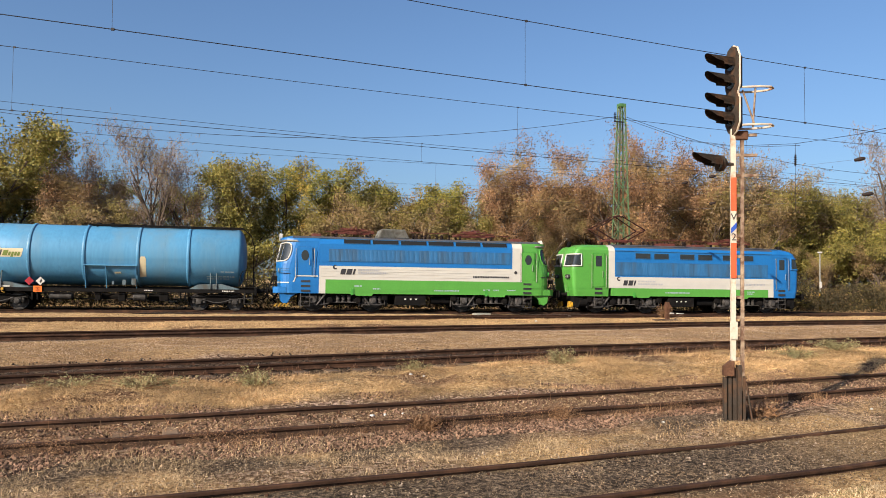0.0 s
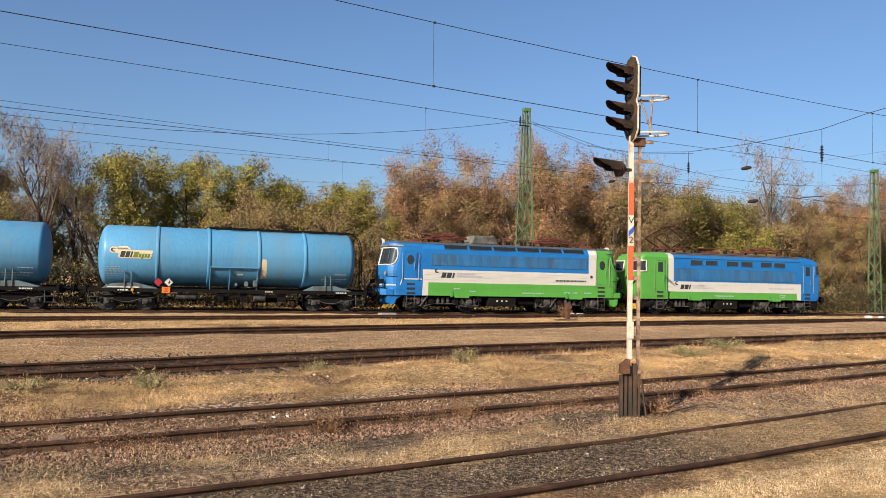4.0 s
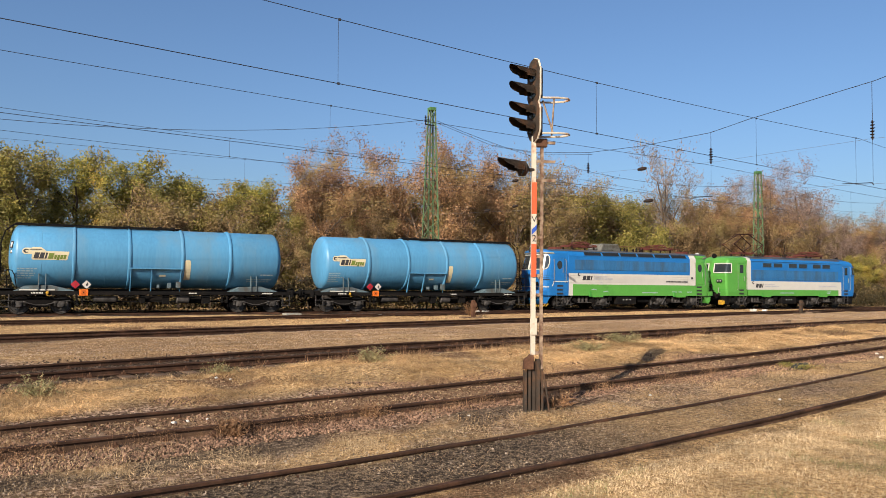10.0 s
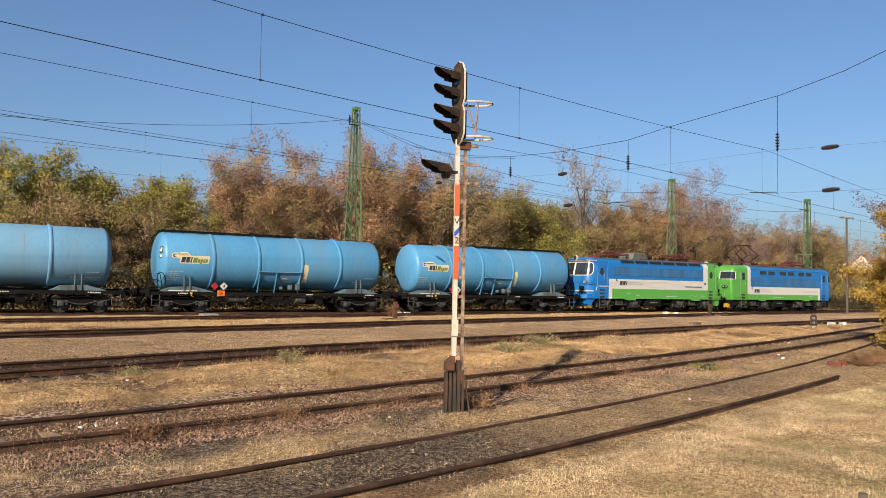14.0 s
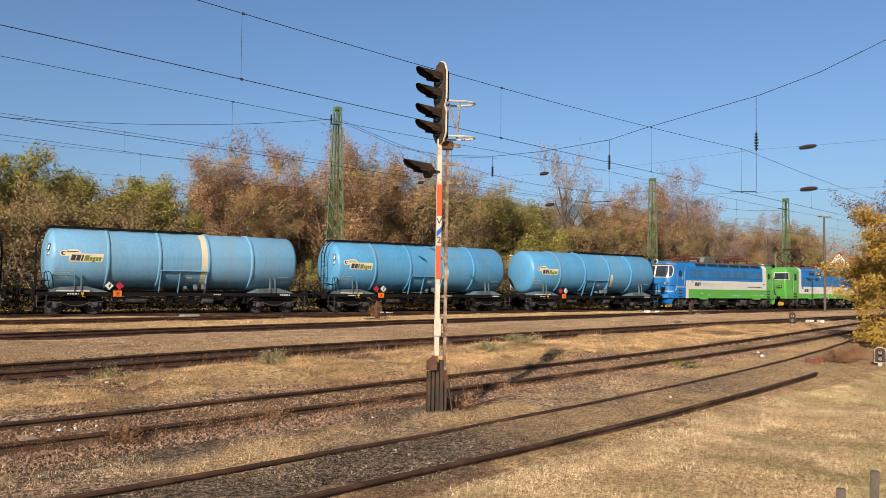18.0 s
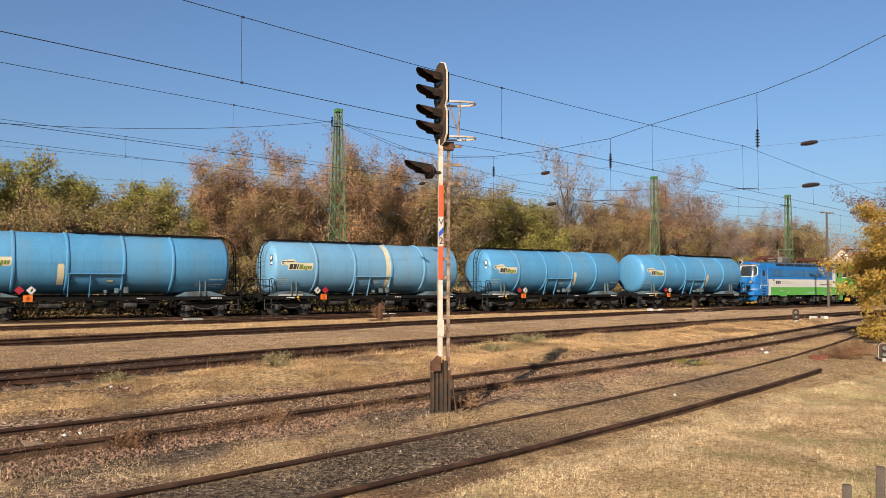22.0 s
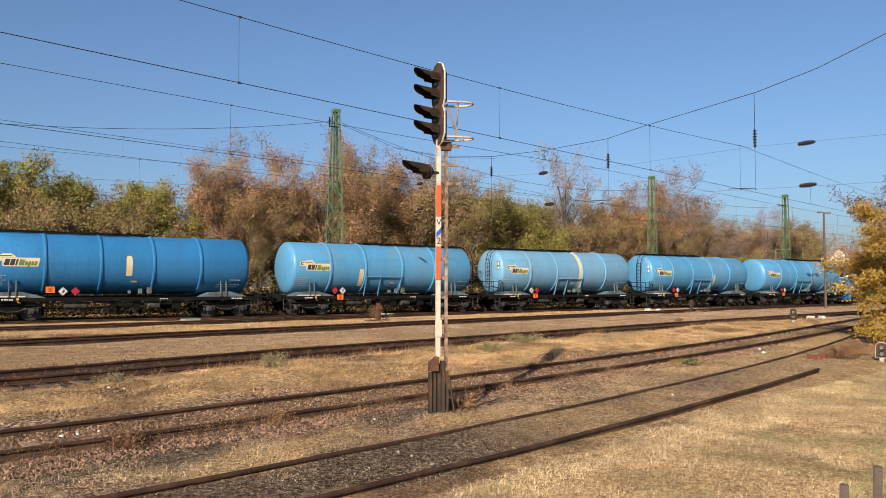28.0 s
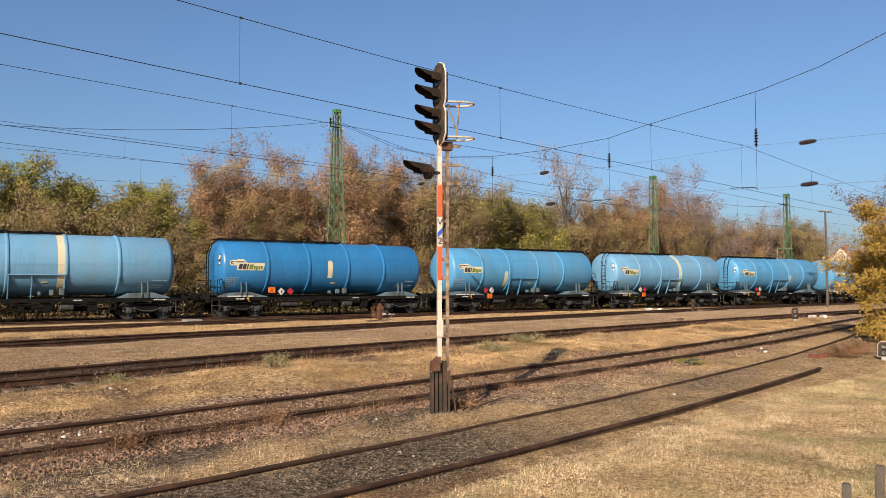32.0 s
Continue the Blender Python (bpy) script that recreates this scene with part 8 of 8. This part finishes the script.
for i, (x, y, h, r, n, mat, label) in enumerate((
    (-0.1, 14.6, 0.42, 0.5, 1100, L_SAGE, "green weed bush in the dry grass"),
    (-2.0, 14.2, 0.26, 0.9, 900, L_SAGE, "grey-green weeds in the dry grass"),
    (-3.2, 14.6, 0.24, 0.9, 800, L_SAGE, "grey-green weeds in the dry grass"),
    (3.1, 15.8, 0.3, 0.4, 900, L_SAGE, "small green weed in the dry grass"),
    (13.6, 17.4, 0.38, 0.9, 1500, L_SAGE, "grey-green weeds in the dry grass"),
    (15.2, 17.9, 0.40, 0.9, 1800, L_SAGE, "grey-green weeds in the dry grass"),
    (6.6, 16.4, 0.45, 0.6, 1200, L_SAGE, "thin sage-coloured weed in the straw"),
    (22.0, 11.9, 0.45, 0.7, 2400, L_WEED, "brown dead weeds below the golden tree"),
    (23.2, 12.2, 0.5, 0.8, 2400, L_WEED, "brown dead weeds below the golden tree"),
    (20.3, 36.2, 0.8, 0.6, 1500, L_WEED, "brown dead weeds round the point lever"),
    (7.6, 10.75, 0.28, 0.5, 1500, L_WEED, "brown dead weeds at the signal's foot"),
    (4.5, 11.2, 0.3, 0.35, 900, L_WEED, "rust-brown weed by the rail"),
    (2.3, 10.7, 0.3, 0.3, 900, L_WEED, "rust-brown weed by the rail"),
    (16.5, 12.9, 0.15, 0.7, 1200, L_OLIVE, "dark low weeds between the sidings"),
    (33.0, 13.2, 0.9, 1.2, 3000, L_OLIVE, "dark shrub below the golden tree"),
    (38.3, 48.3, 2.1, 1.1, 9000, L_GREEN, "bright yellow-green shrub beside the line"),
)):
    weed_bush(x, y, h, r, n, mat, label, 200 + i)


# ---- poles, posts, houses ----
def lamp_pole():
    p = thing("lamp_post", "brown wooden lamp post with a double arm", "lamp post", Matrix.Translation((63.6, 35.5, 0.5)))
    bm = tube(B(), (0, 0, -0.3), (0, 0, 8.2), 0.11, 12, 0.08)
    part("pole", bm, M_WOODPOLE, p)
    bm = B()
    tube(bm, (-0.75, 0.1, 8.15), (0.85, -0.1, 8.3), 0.035, 6)
    part("arm", bm, M_GREY, p)
    for s in (-1, 1):
        bm = B()
        prism(bm, [(s * 0.45, 8.12), (s * 0.95, 8.16), (s * 0.95, 8.24), (s * 0.45, 8.3)], "y", -0.12, 0.12, 0.02)
        part("lamp_head", bm, M_GREY, p)


lamp_pole()


def striped_post():
    p = thing("striped_post", "thin post with yellow bands and a small white lamp", "post", Matrix.Translation((38.95, 47.4, 0.5)))
    bm = tube(B(), (0, 0, 0), (0, 0, 4.3), 0.042, 8)
    part("pole", bm, M_GREY, p)
    for z in (0.15, 0.65, 1.15):
        bm = tube(B(), (0, 0, z), (0, 0, z + 0.25), 0.06, 8)
        part("yellow_band", bm, M_YELLOW, p)
    bm = box(B(), -0.15, 0.15, -0.08, 0.08, 4.25, 4.37, 0.03)
    part("lamp_head", bm, M_LITTER, p)
    bm = box(B(), -0.09, 0.09, -0.1, -0.04, 1.75, 2.2, 0.01)
    part("label_plate", bm, M_LITTER, p)


striped_post()


def fence_post(x, y, h, turn):
    bm = B()
    prism(bm, [(-0.036, -0.036), (0.036, -0.036), (0.036, 0.036), (-0.036, 0.036)], "z", -0.2, h, 0.008)
    ob = tagged(part("fence_post", bm, M_WOODPOLE), "short grey weathered post in the grass", "post", "grey fence posts")
    ob.matrix_basis = Matrix.Translation((x, y, gz(x, y))) @ Matrix.Rotation(turn, 4, "Z") @ Matrix.Rotation(0.03, 4, "X")


for x, y, top in ((7.14, 3.56, 0.70), (6.46, 3.50, 0.65)):
    fence_post(x, y, top - gz(x, y), 0.5)


def house(label, x, y, w, d, eave, ridge, turn, wall, group="far houses"):
    h = thing("house", label, "house", Matrix.Translation((x, y, 0.4)) @ Matrix.Rotation(turn, 4, "Z"), group=group)
    bm = B()
    prism(bm, [(-w / 2, 0), (w / 2, 0), (w / 2, eave), (0, ridge - 0.15), (-w / 2, eave)], "y", -d / 2, d / 2)
    part("wall", bm, wall, h)
    for s in (-1, 1):
        bm = B()
        prism(bm, [(s * (w / 2 + 0.5), eave - 0.35), (0, ridge), (0, ridge + 0.18), (s * (w / 2 + 0.5), eave - 0.15)], "y", -d / 2 - 0.4, d / 2 + 0.4)
        part("roof", bm, M_TILE, h)
    bm = box(B(), 0.6, 1.2, 0.5, 1.1, eave, ridge + 0.8)
    part("chimney", bm, M_TILE, h)
    for k in (-w / 4, w / 4):
        for z in (1.0, 3.4) if eave > 4 else (1.0,):
            bm = box(B(), k - 0.55, k + 0.55, -d / 2 - 0.03, -d / 2 + 0.05, z, z + 1.3)
            win = part("window", bm, M_GLASS, h)
            bm = B()
            path_tube(bm, [(k - 0.55, -d / 2 - 0.04, z), (k + 0.55, -d / 2 - 0.04, z), (k + 0.55, -d / 2 - 0.04, z + 1.3), (k - 0.55, -d / 2 - 0.04, z + 1.3), (k - 0.55, -d / 2 - 0.04, z)], 0.05, 4)
            part("window_frame", bm, M_LITTER, win)


house("cream gabled house with red tiled roof far away", 169, 91, 7, 10, 6.6, 10.4, radians(-62), M_PLASTER)
house("cream house with orange roof far away", 184, 92, 8, 8, 6.8, 10.4, radians(20), M_PLASTER)
house("white low building far along the line", 330, 160, 14, 8, 3.2, 5.2, radians(20), M_LITTER)


# ---- what moves: the train rolls ahead at walking-to-running pace ----
def motions():
    knots = ((0.0, 0.0), (3.0, 8.31), (6.0, 16.60), (9.0, 24.92), (13.0, 35.95), (17.0, 47.0), (20.0, 55.34), (23.0, 63.80), (25.0, 69.30), (28.0, 77.62), (32.0, 88.78))
    ts, ss = zip(*knots)

    def run(t):
        return float(np.interp(t, ts, ss))
    for ob, x in TRAIN:
        walk(ob, [(t, Matrix.Translation((x + s, TRAIN_Y, RAIL_Z))) for t, s in knots])
    for ob, x, r in WHEELS:
        steps_n = int(math.ceil(run(32.0) / (radians(80) * r)))
        rows = []
        for k in range(steps_n + 1):
            t = 32.0 * k / steps_n
            rows.append((t, Matrix.Translation((x, 0, r)) @ Matrix.Rotation(run(t) / r, 4, "Y")))
        walk(ob, rows)


motions()
